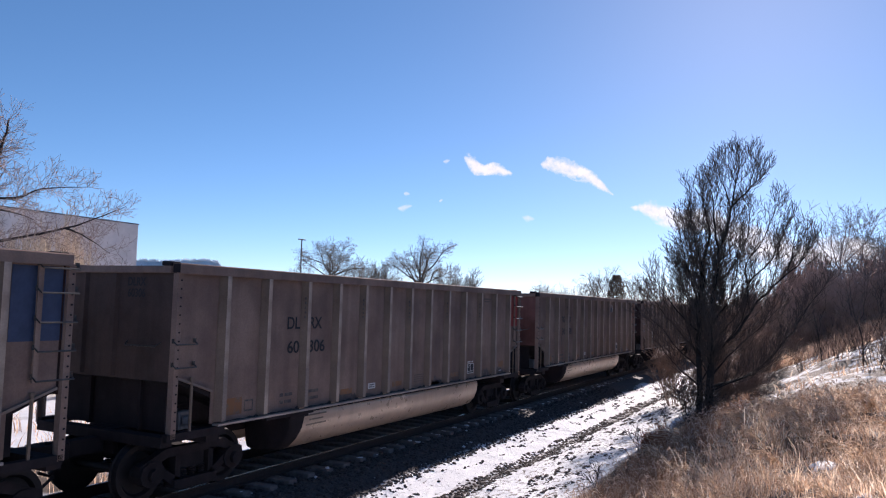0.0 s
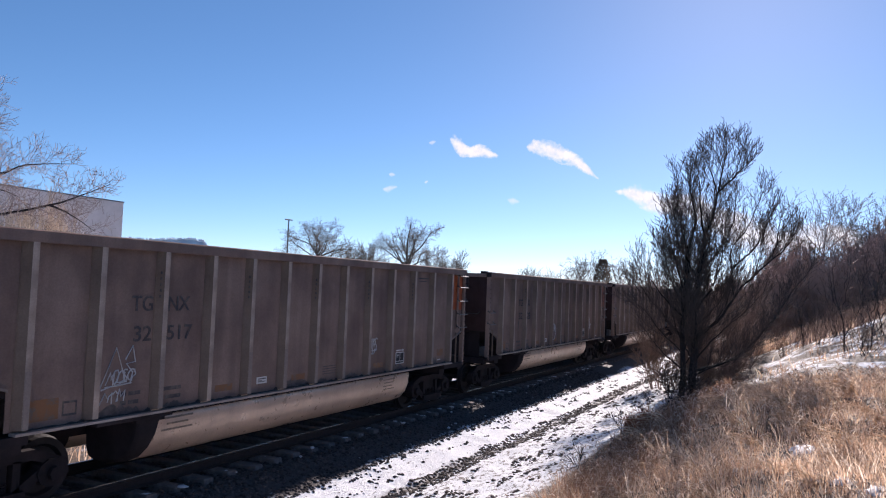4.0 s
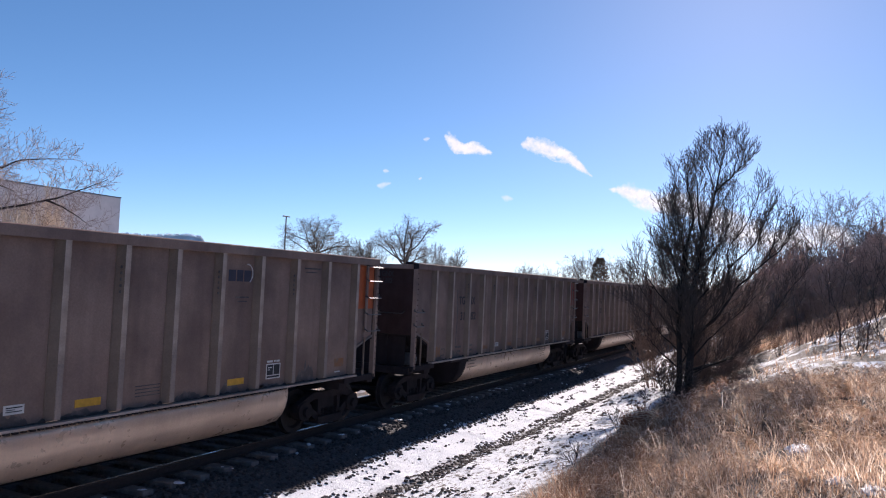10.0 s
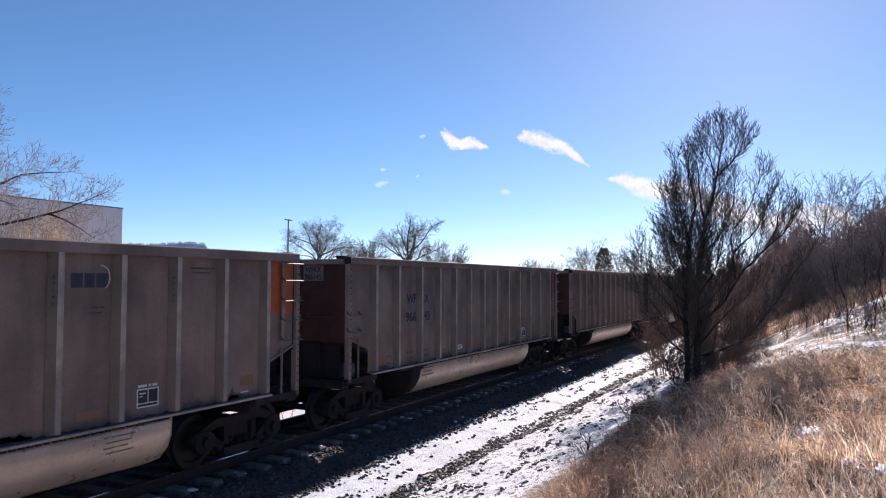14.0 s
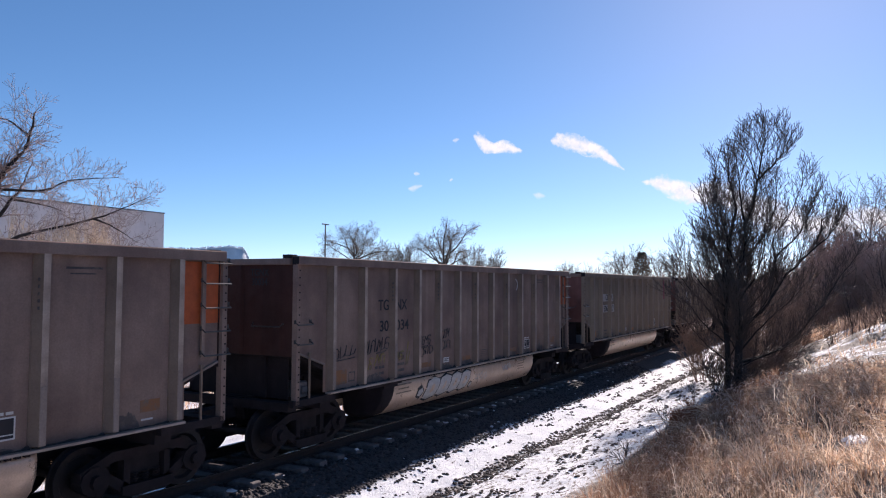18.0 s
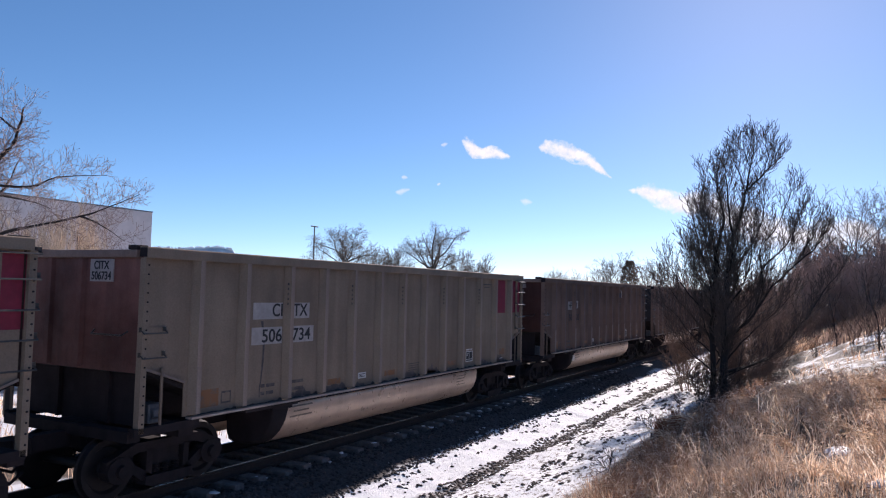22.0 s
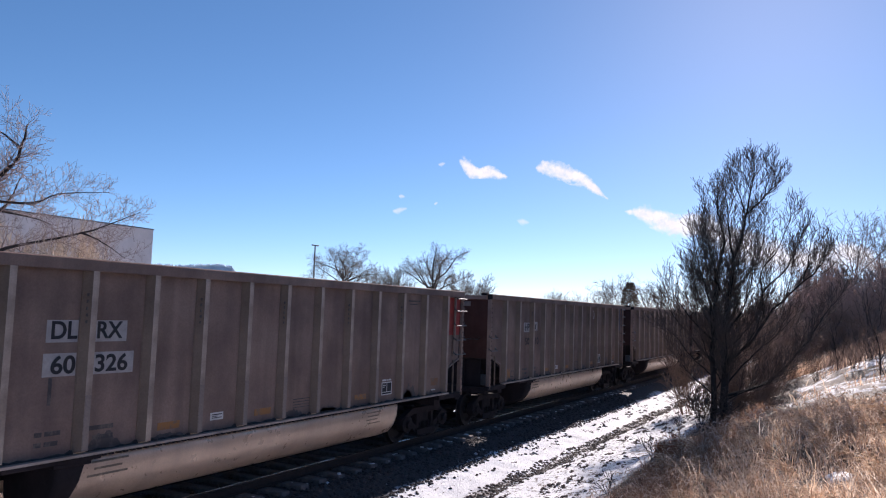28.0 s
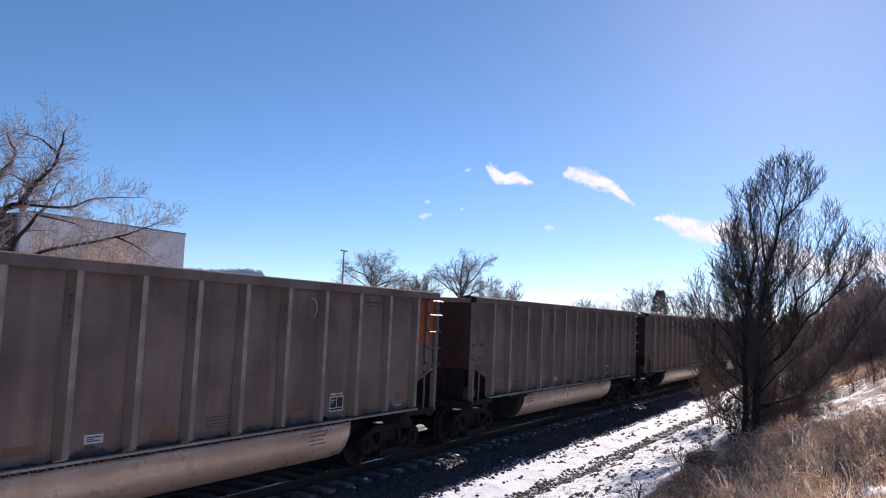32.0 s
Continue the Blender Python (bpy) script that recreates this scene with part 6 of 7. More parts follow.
def clumps(name, xr, yr, tufts, per, length, width, material, label, seed, spread=0.07, arch=0.8, bias=1.25, keep=off_rock, lean=0.5):
    """Bunch grass: every clump has its own height, slant and colour, and its blades fan out and arch over."""
    rs = np.random.RandomState(seed)
    cx = xr[0] + (xr[1] - xr[0]) * rs.uniform(0, 1, tufts) ** bias
    cy = rs.uniform(*yr, tufts)
    ok = keep(cx, cy)
    cx, cy = cx[ok], cy[ok]
    m = len(cx)
    tall = length[0] + (length[1] - length[0]) * rs.beta(1.6, 2.6, m) * (0.75 + 0.35 * wave(cx, cy, 0.9, seed + 1).clip(-1, 1))
    slant = radians(100) + rs.normal(0, 0.8, m)
    count = np.maximum(3, rs.poisson(per, m))
    i = np.repeat(np.arange(m), count)
    n = len(i)
    off = rs.normal(0, spread, (n, 2))
    x, y = cx[i] + off[:, 0], cy[i] + off[:, 1]
    p = np.stack([x, y, ground_z(x, y) - 0.03], -1)
    way = np.stack([off[:, 0] / spread * 0.6 + lean * np.cos(slant[i]) + rs.normal(0, 0.35, n), off[:, 1] / spread * 0.6 + lean * np.sin(slant[i]) + rs.normal(0, 0.35, n), np.zeros(n)], -1)
    h = tall[i] * rs.uniform(0.55, 1.15, n)
    w = rs.uniform(*width, n) * np.maximum(1.0, np.hypot(x, y) / 9.0)
    b = arch * rs.uniform(0.3, 1.25, n)
    fa = rs.uniform(0, np.pi, n)
    side = np.stack([np.cos(fa), np.sin(fa), np.zeros(n)], -1)
    rows = []
    for t, ww in ((0.0, 1.0), (0.35, 0.9), (0.7, 0.65), (1.0, 0.15)):
        c = p + way * (b * h * (0.25 * t + 0.5 * t * t))[:, None] + np.array([0, 0, 1.0]) * (h * (t - 0.38 * b * t * t))[:, None]
        rows += [c - side * (w * ww / 2)[:, None], c + side * (w * ww / 2)[:, None]]
    v = np.stack(rows, 1)
    q = np.array([[0, 1, 3, 2], [2, 3, 5, 4], [4, 5, 7, 6]])
    f = q[None] + (np.arange(n) * 8)[:, None, None]
    ob = new(name, raw_mesh(name, v.reshape(-1, 3), f.reshape(-1, 4), material))
    return tagged(ob, label, "grass", kind="stuff")


clumps("dry_grass", (4.5, 26), (-5.5, 4.9), 3000, 12, (0.18, 0.58), (0.006, 0.010), M["grass"], "dense dry golden bunch grass on the bank", 2)
clumps("dry_grass", (7.0, 14.5), (-3.5, 2.6), 1000, 11, (0.14, 0.42), (0.006, 0.009), M["grass"], "short dry golden grass filling the bank", 26, bias=1.0)
clumps("dry_grass", (-9, 5.2), (-6, 3.9), 1700, 12, (0.14, 0.42), (0.006, 0.011), M["grass"], "dense dry golden grass where the bank levels out", 22, bias=1.0)
clumps("dry_grass", (4.5, 26), (-5.5, 4.9), 380, 10, (0.45, 1.0), (0.007, 0.012), M["straw"], "tall arching pale straw clumps on the bank", 4, 0.06, 1.15)
clumps("dry_weeds", (8, 24), (2.7, 4.4), 300, 10, (0.25, 0.75), (0.006, 0.010), M["grass_red"], "russet dry weeds low on the bank", 62, 0.08, 0.5, 1.2)
blades("dry_weeds", 6000, tufted((6, 30), (2.6, 3.9), 500, 0.16, 5, 1.2), (0.2, 0.6), (0.004, 0.008), M["grass_red"], "russet dry weeds along the snow's edge", 6, 0.4)
blades("dry_grass", 6000, tufted((46, 66), (1.0, 3.7), 400, 0.3, 7, 1.0), (0.4, 0.9), (0.006, 0.010), M["grass"], "golden dry grass behind the bank tree", 8, 0.5)
for i, (az, d, h, w) in enumerate([(-1.6, 37, 1.5, 1.8), (-2.7, 33, 1.5, 1.6), (-3.4, 37, 1.8, 2.0), (-4.6, 34, 1.6, 1.8), (-5.6, 36, 1.8, 2.0), (-1.0, 43, 1.8, 2.2), (-6.6, 33, 1.7, 1.8), (1.6, 40, 1.4, 1.6), (0.4, 44, 1.6, 2.0), (-0.4, 36, 1.1, 1.4), (-2.0, 41, 1.6, 2.0), (-4.0, 41, 1.7, 2.0), (-3.2, 30, 1.0, 1.2)]):
    bush("slope_shrub", "small bare brown shrub growing out of snow", stand(az, d), 300 + i, h, w, 8, [(3.2, 0.7, 34, 0.3, 0.14), (4.2, 0.4, 32, 0.2, 0.16)], M["twig_brown"], 0.006, "shrubs on the snowy slope")
blades("scrub_stems", 6000, tufted((44, 60), (-7.5, 0.8), 500, 0.35, 41, 1.0), (0.3, 0.9), (0.006, 0.012), M["scrub_straw"], "mauve-brown dead stems under the scrub on the bank", 42, 0.35)
blades("scrub_stems", 3600, tufted((38, 47), (-7.0, 0.6), 260, 0.3, 43, 1.0), (0.3, 0.8), (0.006, 0.010), M["scrub_straw"], "mauve-brown dead stems high on the snowy slope", 44, 0.35)
blades("dry_weeds", 1500, tufted((28, 48), (-9, 1.5), 220, 0.3, 9, 1.0), (0.2, 0.5), (0.006, 0.010), M["grass"], "dry weeds poking through the snowy slope", 10, 0.6)
blades("dry_weeds", 9000, tufted((8, 60), (13.5, 34), 500, 0.3, 11, 1.0), (0.3, 0.9), (0.006, 0.012), M["grass"], "dry weeds in the snow beyond the railway", 12, 0.5)


def beside(x, y, r):
    """Places for the stems of one bushy weed."""
    def place(rs, n):
        a, q = rs.uniform(0, 6.28, n), r * np.sqrt(rs.uniform(0, 1, n))
        px, py = x + q * np.cos(a), y + q * np.sin(a)
        return np.stack([px, py, ground_z(px, py) - 0.02], -1)
    return place


blades("dry_weeds", 700, beside(21.2, 4.25, 0.42), (0.25, 0.6), (0.006, 0.010), M["rust_weed"], "round russet dead weed at the edge of the snow", 63, 0.5)


def seed_stalks(n, seed):
    """Thin upright weed stems with pale dried heads."""
    rs = np.random.RandomState(seed)
    p = tufted((5, 25), (-5, 3.8), 380, 0.22, seed + 1, 1.25, off_rock)(rs, n)
    segs = []
    for q in p:
        a, h = rs.uniform(0, 6.28), rs.uniform(0.25, 0.75)
        d = Vector((math.cos(a) * 0.25, math.sin(a) * 0.25, 1)).normalized()
        b = Vector(q)
        m = b + d * h * 0.6
        t = m + (d + Vector((math.cos(a) * 0.5, math.sin(a) * 0.5, -0.1))) * h * 0.4
        k = max(1.0, math.hypot(q[0], q[1]) / 11.0)
        segs += [(b, m, 0.0028 * k, 0.002 * k), (m, t, 0.002 * k, 0.0015 * k)]
        c = Vector((math.cos(a), math.sin(a), 0))
        e = 0.024 * min(k, 1.6) * rs.uniform(0.6, 1.6)
        curl = [t, t + c * e + Vector((0, 0, e * 0.7)), t + c * e * 2.2 + Vector((0, 0, e * 0.2)), t + c * e * 2.5 - Vector((0, 0, e * 0.9))]
        segs += [(curl[i], curl[i + 1], 0.0055 * k, 0.0045 * k) for i in range(3)]
    ob = new("weed_stalks", tubes("weed_stalks", segs, M["pale_leaf"], 3))
    return tagged(ob, "dried weed stalks with pale curled heads", "weeds", kind="stuff")


seed_stalks(4800, 31)


def straw_tuft(x, y, n, length, way, seed):
    """A clump of long pale straws that arch over to one side."""
    rs = random.Random(seed)
    g = float(ground_z(x, y)) - 0.03
    segs = []
    k = max(1.0, math.hypot(x, y) / 12.0)
    for _ in range(n):
        a = radians(way + rs.gauss(0, 42))
        d = Vector((math.cos(a), math.sin(a), 0))
        p = Vector((x + rs.gauss(0, 0.07), y + rs.gauss(0, 0.07), g))
        ln, up = length * rs.uniform(0.55, 1.15), rs.uniform(0.5, 0.85)
        last, r = p, 0.0065 * k
        for i in range(1, 7):
            s = i / 6
            q = p + d * (ln * (0.25 * s + 0.6 * s * s)) + Vector((0, 0, ln * up * (1.5 * s - 1.05 * s * s)))
            r1 = 0.0065 * k * (1 - 0.7 * s)
            segs.append((last, q, r, r1))
            last, r = q, r1
    ob = new("straw_tuft", tubes("straw_tuft", segs, M["straw"], 3))
    return tagged(ob, "arching clump of long pale straw on the bank", "grass", "straw clumps on the bank", "stuff")


for i, (x, y, n, ln, way) in enumerate([(20.5, -0.9, 34, 1.1, 100), (18.2, 0.4, 30, 1.0, 95), (13.9, -0.6, 30, 0.9, 100), (15.4, 0.9, 28, 0.9, 90), (12.6, 2.0, 28, 0.8, 110), (11.2, 2.4, 26, 0.7, 100), (16.3, 2.4, 28, 0.9, 95), (10.4, 1.1, 24, 0.7, 100), (21.8, 1.9, 28, 1.0, 90), (13.2, 3.4, 26, 0.8, 115), (19.0, -0.2, 26, 1.0, 70), (19.6, -0.5, 22, 1.0, 100), (16.7, 0.0, 24, 0.9, 110), (17.8, 1.5, 20, 0.8, 80), (17.9, 3.5, 24, 1.0, 95), (18.9, 3.1, 24, 1.0, 100),
                                        (14.9, 2.2, 26, 0.9, 105), (12.1, 1.4, 20, 0.7, 80), (11.6, 0.45, 18, 0.6, 60), (12.8, -0.6, 22, 0.8, 120), (10.7, 0.0, 18, 0.6, 75), (17.0, -1.2, 26, 1.0, 95),
                                        (24.1, 1.5, 24, 0.9, 90), (23.3, 2.6, 24, 0.9, 110), (19.4, 0.5, 24, 0.9, 60), (15.6, 3.0, 24, 0.9, 100), (13.6, 2.9, 22, 0.8, 95), (21.0, 0.9, 24, 0.9, 85), (14.6, -1.3, 22, 0.9, 80)]):
    straw_tuft(x, y, n, ln, way, 500 + i)


def weed_plant(x, y, h, mat, label, seed):
    """A small branched dead weed."""
    return bare_tree("dead_weed", label, pose(x, y, float(ground_z(x, y)) - 0.03), seed, [([(0, 0, 0), (0.03, 0.02, h * 0.5), (-0.02, 0.05, h)], 0.012), ([(0, 0, h * 0.2), (0.1, 0.08, h * 0.5), (0.2, 0.1, h * 0.8)], 0.008),
                     ([(0, 0, h * 0.15), (-0.1, 0.1, h * 0.45), (-0.18, 0.2, h * 0.7)], 0.008)], [(9, 0.3, 40, 0.3, 0.15), (12, 0.14, 38, 0.2, 0.2)], mat, mat, 0.005, "dead weeds by the snow", "weed")


for i, (x, y, h, mt) in enumerate([(20.1, 4.5, 0.7, "bark_dark"), (22.3, 4.3, 0.6, "rust_weed"), (22.0, 4.1, 0.55, "rust_weed"), (26.5, 5.0, 0.7, "bark_dark"), (28.0, 4.6, 0.9, "bark_dark"), (15.2, 4.2, 0.5, "bark_dark"), (24.5, 3.9, 0.8, "bark_dark"), (25.5, 3.6, 0.8, "twig_dark"), (27.0, 3.4, 1.0, "twig_dark")]):
    weed_plant(x, y, h, M[mt], "russet dead weed beside the snow" if mt == "rust_weed" else "dark branched dead weed beside the snow", 560 + i)


def snow_patch(x, y, rx, ry, h, seed):
    """A thawing pad of snow with a ragged edge, lying in the grass."""
    rs = np.random.RandomState(seed)
    n, rings = 40, 7
    v = []
    for r in range(rings + 1):
        for i in range(n):
            a = 2 * np.pi * i / n
            e = 1 + 0.3 * np.sin(2 * a + seed) + 0.2 * np.sin(5 * a + seed) + 0.14 * np.sin(7 * a + 2 * seed) + 0.1 * rs.uniform(-1, 1) * (r / rings)
            q = r / rings
            px, py = x + rx * q * e * np.cos(a), y + ry * q * e * np.sin(a)
            v.append((px, py, float(ground_z(px, py)) + h * (1 - q ** 2.5) + 0.02 * rs.uniform(-1, 1) * (q < 1) - 0.03 * (q >= 1)))
    f = [(r * n + i, (r + 1) * n + i, (r + 1) * n + (i + 1) % n, r * n + (i + 1) % n) for r in range(rings) for i in range(n)]
    ob = new("snow_patch", raw_mesh("snow_patch", v, f, M["snow_lump"], True))
    return tagged(ob, "thawing white snow patch in the dry grass", "snow", "snow patches in the grass")


for i, q in enumerate([(14.6, 0.15, 0.62, 0.24, 0.055), (13.3, 0.52, 0.34, 0.13, 0.045), (9.4, -0.40, 0.22, 0.08, 0.035), (11.0, -0.35, 0.30, 0.10, 0.035), (10.6, -0.75, 0.3, 0.12, 0.04)]):
    snow_patch(*q, i + 1)

# ---- distance ----
mast = thing("lamp_mast", "tall thin grey mast with a crossbar", "lamp", m=pose(83.5, 65.3, -0.6))
part("pole", rod(bmesh.new(), [(0, 0, 0), (0, 0, 6), (0, 0, 12.35)], [0.13, 0.11, 0.09], 8), M["pole"], mast)
part("lamp_head", blocks((-0.7, -0.1, -0.14, 0.14, 12.30, 12.46), bev=0.03), M["pole"], mast)
part("lamp_head", blocks((0.1, 0.7, -0.14, 0.14, 12.30, 12.46), bev=0.03), M["pole"], mast)

hall = thing("warehouse", "long flat-roofed grey concrete warehouse beyond the railway", "building")
for i in range(3):
    part("wall_panel", blocks((23.7 + i * 3.77, 23.7 + i * 3.77 + 3.75, 41.0, 41.3, -1.0, 8.0), bev=0.012), M["concrete"], hall, "plain grey concrete wall panel")
part("core", blocks((23.9, 34.9, 41.3, 70, -1.0, 7.9)), M["concrete"], hall)
part("parapet_cap", blocks((23.65, 35.02, 40.97, 41.35, 8.004, 8.07)), M["pole"], hall, "thin metal parapet cap")
part("roof", blocks((23.9, 34.9, 41.35, 70, 7.904, 7.98)), M["roof"], hall)
part("side_wing", blocks((-14, 23.69, 41.6, 68, -1.0, 7.85)), M["concrete_dark"], hall, "dark-clad side wing")
for i in range(6):
    w = part("window", blocks((19.5 - i * 4.2, 22.5 - i * 4.2, 41.55, 41.6, 3.4, 5.2)), M["glass_dark"], hall, "dark strip window")
    part("window_frame", blocks((19.4 - i * 4.2, 22.6 - i * 4.2, 41.53, 41.6, 5.2, 5.3), (19.4 - i * 4.2, 22.6 - i * 4.2, 41.53, 41.6, 3.3, 3.4)), M["pole"], w)

shed = thing("distant_shed", "low grey flat-roofed building far along the railway", "building", m=pose(190, 42.5, -0.6))
part("wall", blocks((-4, 4, -7, 7, 0, 5.8)), M["concrete"], shed)
part("roof", blocks((-4.2, 4.2, -7.2, 7.2, 5.804, 6.2)), M["roof"], shed)


def ridge():
    """A wooded hill on the skyline."""
    n = 60
    v, f = [], []
    rs = random.Random(4)
    tops = []
    for i in range(n + 1):
        az = 43.2 + 12.0 * i / n
        e = 2.70 * min(1.0, max(0.0, (az - 43.2) / 0.7)) ** 0.5 + 0.22 * math.exp(-((az - 44.9) / 0.9) ** 2) + 0.12 * math.exp(-((az - 46.3) / 0.8) ** 2) + 0.03 * math.sin(az * 9)
        d = 1500.0
        x, y = d * math.cos(radians(az)), d * math.sin(radians(az))
        z = 3 + d * math.tan(radians(max(0.0, e - 0.12)))
        tops.append((x, y, z))
        v += [(x * 0.975, y * 0.975, 0.0), (x, y, z), (x * 1.3, y * 1.3, 0.0)]
    for i in range(n):
        a = i * 3
        f += [(a, a + 3, a + 4, a + 1), (a + 1, a + 4, a + 5, a + 2)]
    hill = thing("wooded_ridge", "distant hill with haze-pale pines along its crest", "hill")
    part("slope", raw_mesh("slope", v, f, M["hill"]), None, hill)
    segs = []
    for i in range(420):
        j = rs.random() * n
        k = min(n - 1, int(j))
        p = Vector(tops[k]).lerp(Vector(tops[k + 1]), j - k)
        h = rs.uniform(1, 4)
        segs.append((p - Vector((0, 0, 2)), p + Vector((0, 0, h)), rs.uniform(1.2, 2.6), 0.3))
    # pines share the slope's haze-lightened colour
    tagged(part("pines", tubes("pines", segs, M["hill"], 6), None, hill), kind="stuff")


ridge()


def far_woods():
    """A low belt of leafless woods all round the horizon."""
    rs = random.Random(77)
    segs = []
    for i in range(9000):
        az = radians(rs.uniform(-25, 95))
        d = rs.uniform(230, 330)
        x, y = d * math.cos(az), d * math.sin(az)
        top = 3.2 + 2.6 * (0.5 + 0.5 * math.sin(az * 37)) + 1.8 * math.sin(az * 113)
        z = -0.7 if y > 8 else 2.5
        p = Vector((x, y, z + rs.random() * top))
        q = p + Vector((rs.uniform(-1, 1), rs.uniform(-1, 1), rs.uniform(0.8, 2.2)))
        segs.append((p, q, 0.22, 0.08))
    ob = new("far_woods", tubes("far_woods", segs, M["twig_red"], 3))
    tagged(ob, "belt of distant brown leafless woods on the horizon", "woods", kind="stuff")


far_woods()

# scraps of snow left on the tie ends
scatter_stones("tie_snow", 90, lambda rs, n: np.stack([2.0 + 0.61 * rs.randint(8, 60, n) + rs.normal(0, 0.05, n), rs.uniform(9.12, 9.5, n), np.full(n, -0.18)], -1),
               (0.03, 0.09), M["snow_lump"], "scraps of snow left on the tie ends", 16, 0.25)

# ---- clouds ----


def cloud_mat(most):
    """Sunlit cloud, part of the sky: full in the middle, torn and thin towards its rim."""
    k = Mat("bright_cloud", (0.9, 0.9, 0.92), 1.0, 0, 0.0)
    s = k.n.new("ShaderNodeSeparateXYZ")
    k.l.new(k.tc.outputs["UV"], s.inputs[0])
    v = k.math("MULTIPLY_ADD", s.outputs[1], 2.0, -1.0)
    full = k.math("SUBTRACT", 1.0, k.math("POWER", k.math("ABSOLUTE", v), 1.4))
    n = k.math("ADD", k.math("MULTIPLY", k.noise(0.045, 6, 0.62), 0.75), k.math("MULTIPLY", k.noise(0.016, 3, 0.5), 0.55))
    ends = k.math("SUBTRACT", 1.0, k.math("POWER", k.math("ABSOLUTE", k.math("MULTIPLY_ADD", s.outputs[0], 2.0, -1.0)), 5.0))
    body = k.math("MULTIPLY", k.math("MULTIPLY", full, ends), 0.95)
    alpha = k.ramp(k.math("MULTIPLY_ADD", k.math("SUBTRACT", n, 0.65), 2.1, body), [(0.30, 0.0), (0.56, most * 0.36), (1.0, most)])
    glow = k.n.new("ShaderNodeEmission")
    k.l.new(k.ramp(k.noise(0.03, 4, 0.6), [(0.35, (0.86, 0.88, 0.92)), (0.6, (1.0, 1.0, 1.0))]), glow.inputs[0])
    glow.inputs[1].default_value = 0.60
    hole = k.n.new("ShaderNodeBsdfTransparent")
    y = k.n.new("ShaderNodeMixShader")
    k.l.new(alpha, y.inputs[0])
    k.l.new(hole.outputs[0], y.inputs[1])
    k.l.new(glow.outputs[0], y.inputs[2])
    k.l.new(y.outputs[0], k.n["Material Output"].inputs[0])
    return k.m


M["cloud"], M["wisp"] = cloud_mat(0.92), cloud_mat(0.3)
SKY_D = 2600.0


def cloud(az, el, spine, stuff="cloud", label="small torn white cloud drifting in the blue sky"):
    """A lens-shaped bank of cloud along a spine of (heading, height, half thickness) in degrees."""
    d = math.radians(1) * SKY_D
    n, m = 30, 12
    ts = np.linspace(0, len(spine) - 1, n + 1)
    ks = np.arange(len(spine))
    us = np.interp(ts, ks, [-(p[0] - az) for p in spine]) * d
    hs = np.interp(ts, ks, [p[1] - el for p in spine]) * d
    fat = np.interp(ts, ks, [p[2] for p in spine]) * d * 1.7
    verts, uvs, faces = [], [], []
    for side in (-1, 1):
        o = len(verts)
        for i in range(n + 1):
            for j in range(m + 1):
                v = -1 + 2 * j / m
                verts.append((us[i], side * (0.5 + 0.5 * fat[i] * math.sqrt(max(0.0, 1 - v * v))), hs[i] + fat[i] * v))
                uvs.append((i / n, j / m))
        for i in range(n):
            for j in range(m):
                a = o + i * (m + 1) + j
                faces.append((a, a + m + 1, a + m + 2, a + 1))
    me = raw_mesh("cloud", verts, faces, M[stuff], True)
    lay = me.uv_layers.new(name="UVMap")
    lay.data.foreach_set("uv", np.array([uvs[i] for f in faces for i in f], np.float32).ravel())
    return tagged(new("cloud", me), label, "cloud", "clouds"), az, el


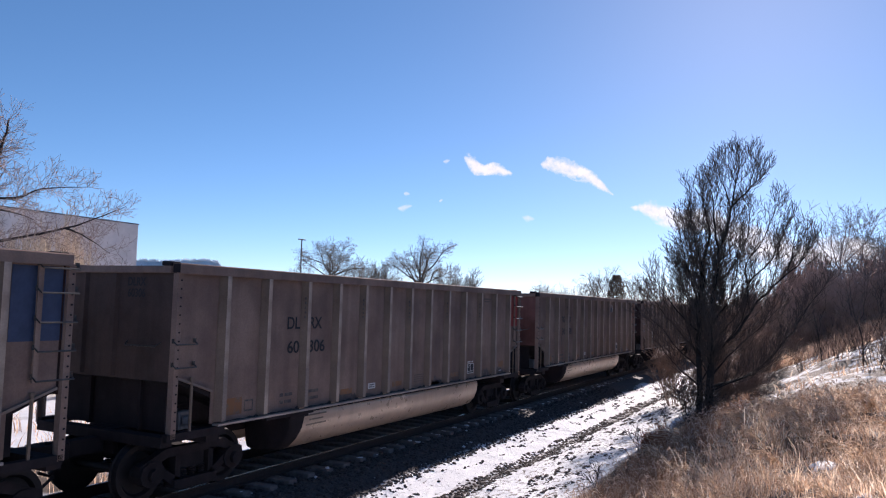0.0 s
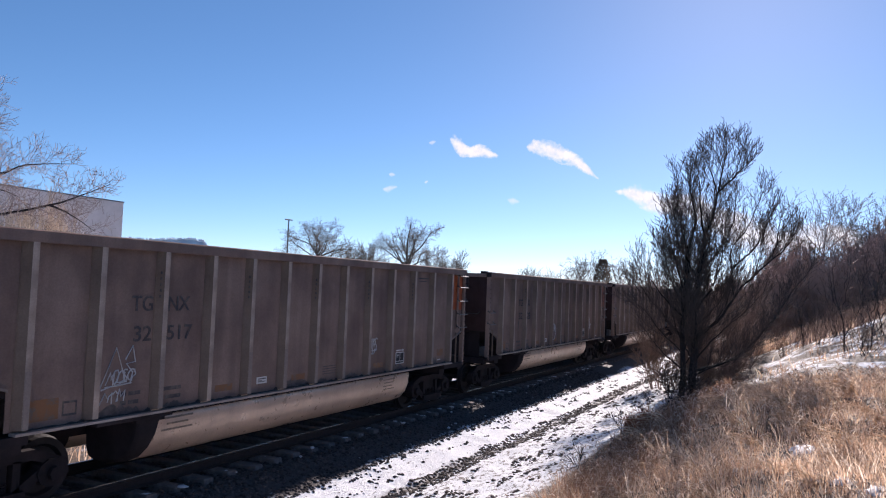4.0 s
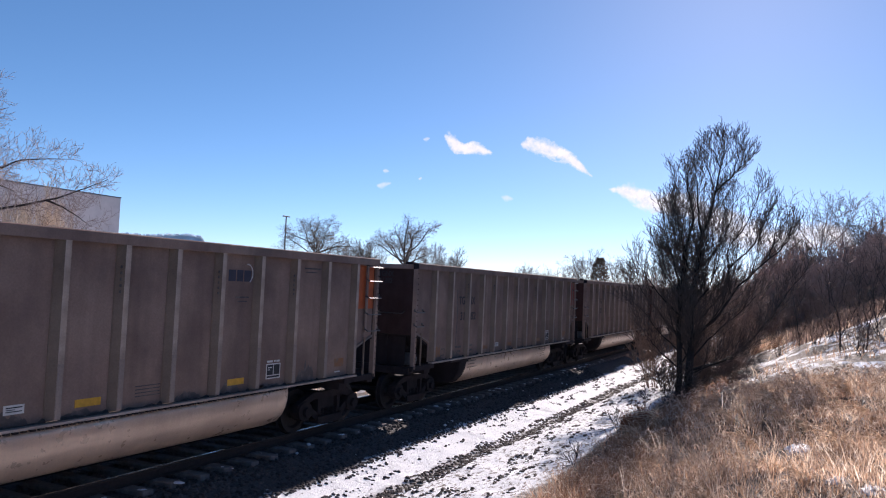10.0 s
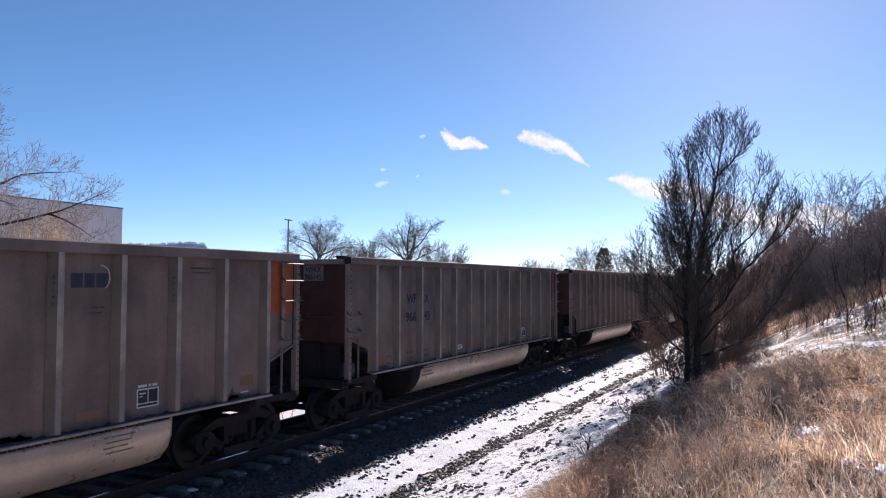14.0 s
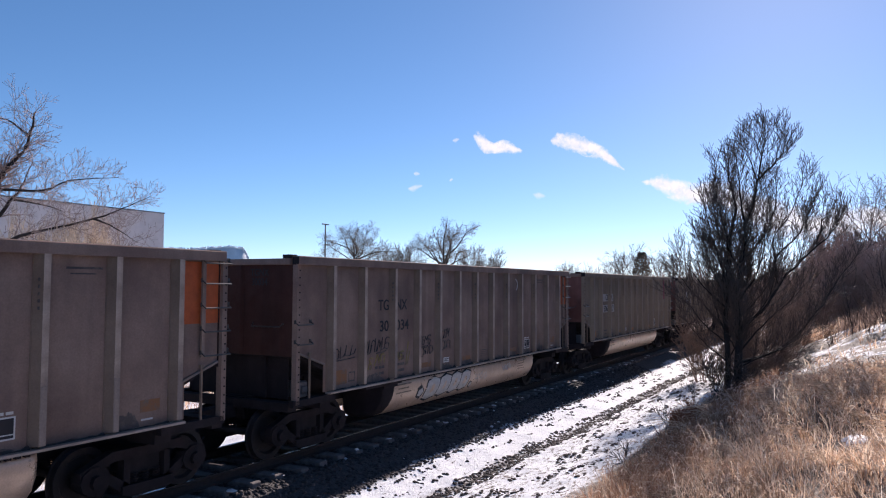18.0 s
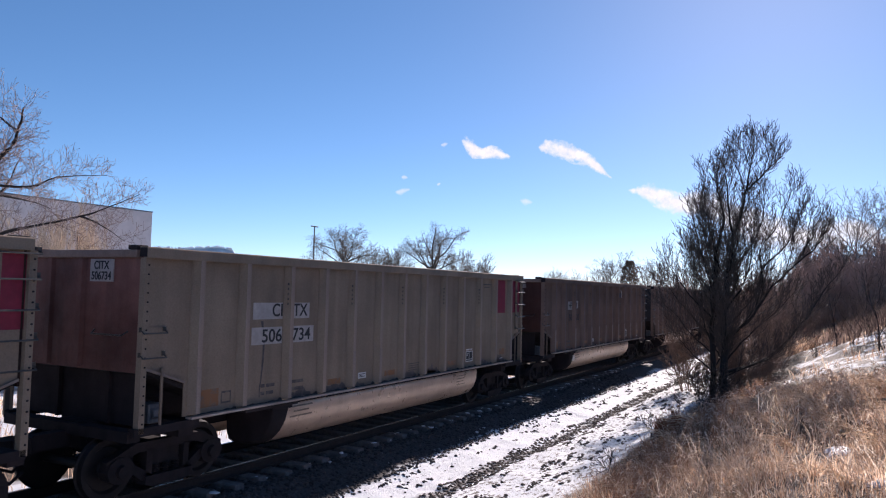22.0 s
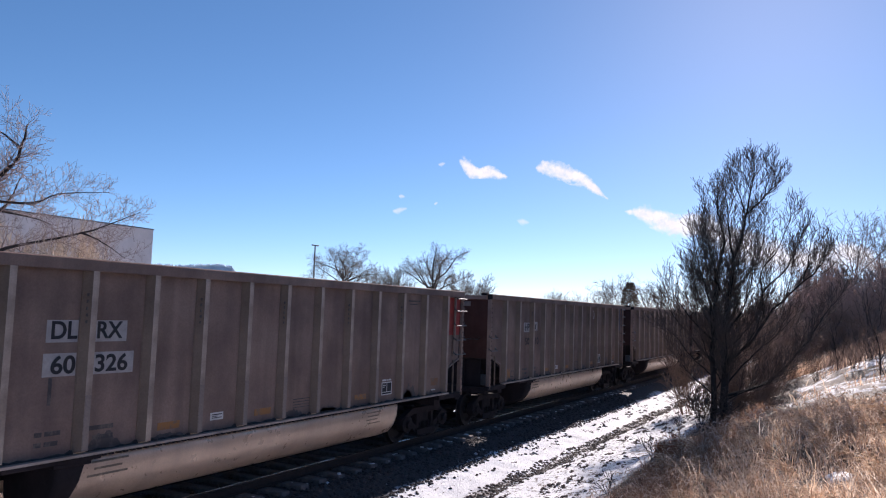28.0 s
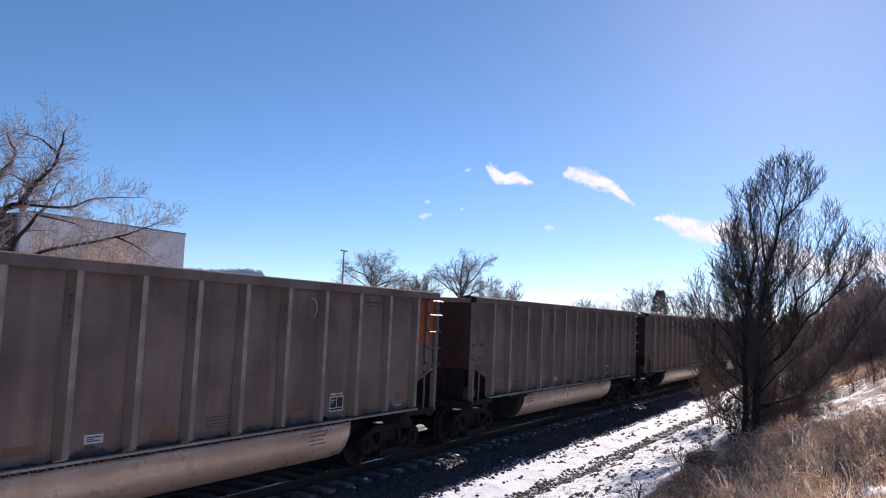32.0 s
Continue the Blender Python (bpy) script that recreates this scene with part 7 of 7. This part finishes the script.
CLOUDS = []
CLOUDS.append(cloud(24.4, 10.8, [(26.5, 11.6, 0.05), (26.0, 11.15, 0.42), (25.5, 10.75, 0.5), (24.8, 10.45, 0.28), (24.1, 10.55, 0.36), (23.3, 10.35, 0.3), (22.5, 10.15, 0.05)]))
CLOUDS.append(cloud(17.6, 10.15, [(20.5, 10.9, 0.05), (19.9, 10.95, 0.42), (18.8, 10.75, 0.5), (17.5, 10.35, 0.48), (16.3, 9.65, 0.36), (15.5, 8.95, 0.18), (14.9, 8.5, 0.04)]))
CLOUDS.append(cloud(11.6, 7.2, [(14.1, 7.7, 0.03), (13.2, 7.7, 0.22), (12.3, 7.55, 0.5), (11.2, 7.0, 0.62), (10.2, 6.6, 0.6), (9.2, 6.5, 0.6), (8.2, 6.1, 0.3)]))
CLOUDS.append(cloud(5.4, 5.6, [(10.2, 7.3, 0.1), (9.0, 7.0, 0.6), (7.4, 6.2, 0.9), (5.8, 5.3, 1.0), (4.2, 4.6, 0.95), (2.6, 4.2, 0.8), (0.8, 4.4, 0.7), (-1.2, 4.6, 0.8), (-3.0, 3.7, 0.6), (-4.8, 3.0, 0.2)],
                    "cloud", "long bright cloud bank low behind the bare trees"))
CLOUDS.append(cloud(21.4, 6.8, [(21.9, 6.95, 0.06), (21.4, 6.85, 0.22), (20.8, 6.75, 0.06)], "wisp"))
CLOUDS.append(cloud(30.9, 7.4, [(31.4, 7.35, 0.08), (30.9, 7.4, 0.2), (30.2, 7.6, 0.08)], "wisp"))
CLOUDS.append(cloud(30.7, 8.5, [(30.95, 8.5, 0.06), (30.75, 8.5, 0.13), (30.4, 8.45, 0.05)], "wisp"))
CLOUDS.append(cloud(28.0, 8.04, [(28.2, 8.0, 0.05), (28.05, 8.05, 0.1), (27.9, 8.1, 0.04)], "wisp"))
CLOUDS.append(cloud(27.7, 11.0, [(28.0, 11.0, 0.05), (27.7, 11.03, 0.14), (27.4, 11.1, 0.05)], "wisp"))


def drift():
    for ob, az, el in CLOUDS:
        rows = []
        for t in (0, 16, 32):
            a, e = radians(az + 0.050 * (t - 9)), radians(el + 0.008 * (t - 9))
            p = EYE + SKY_D * Vector((math.cos(a) * math.cos(e), math.sin(a) * math.cos(e), math.sin(e)))
            rows.append((t, pose(*p, 0, 0, math.degrees(a) - 90)))
        walk(ob, rows)

# ---- ties, last of the railway ----


def build_ties():
    rs = random.Random(9)
    bm = blocks((-0.115, 0.115, -1.30, 1.30, -0.20, 0.0), bev=0.018)
    tie = mesh_of(bm, "tie", M["tie"])
    for i in range(150):
        part("tie", tie, None, track, m=pose(2.0 + 0.61 * i, TRACK_Y + rs.uniform(-0.05, 0.05), -0.182, rs.uniform(-0.6, 0.6), 0, rs.uniform(-1.2, 1.2)))


build_ties()
motions()
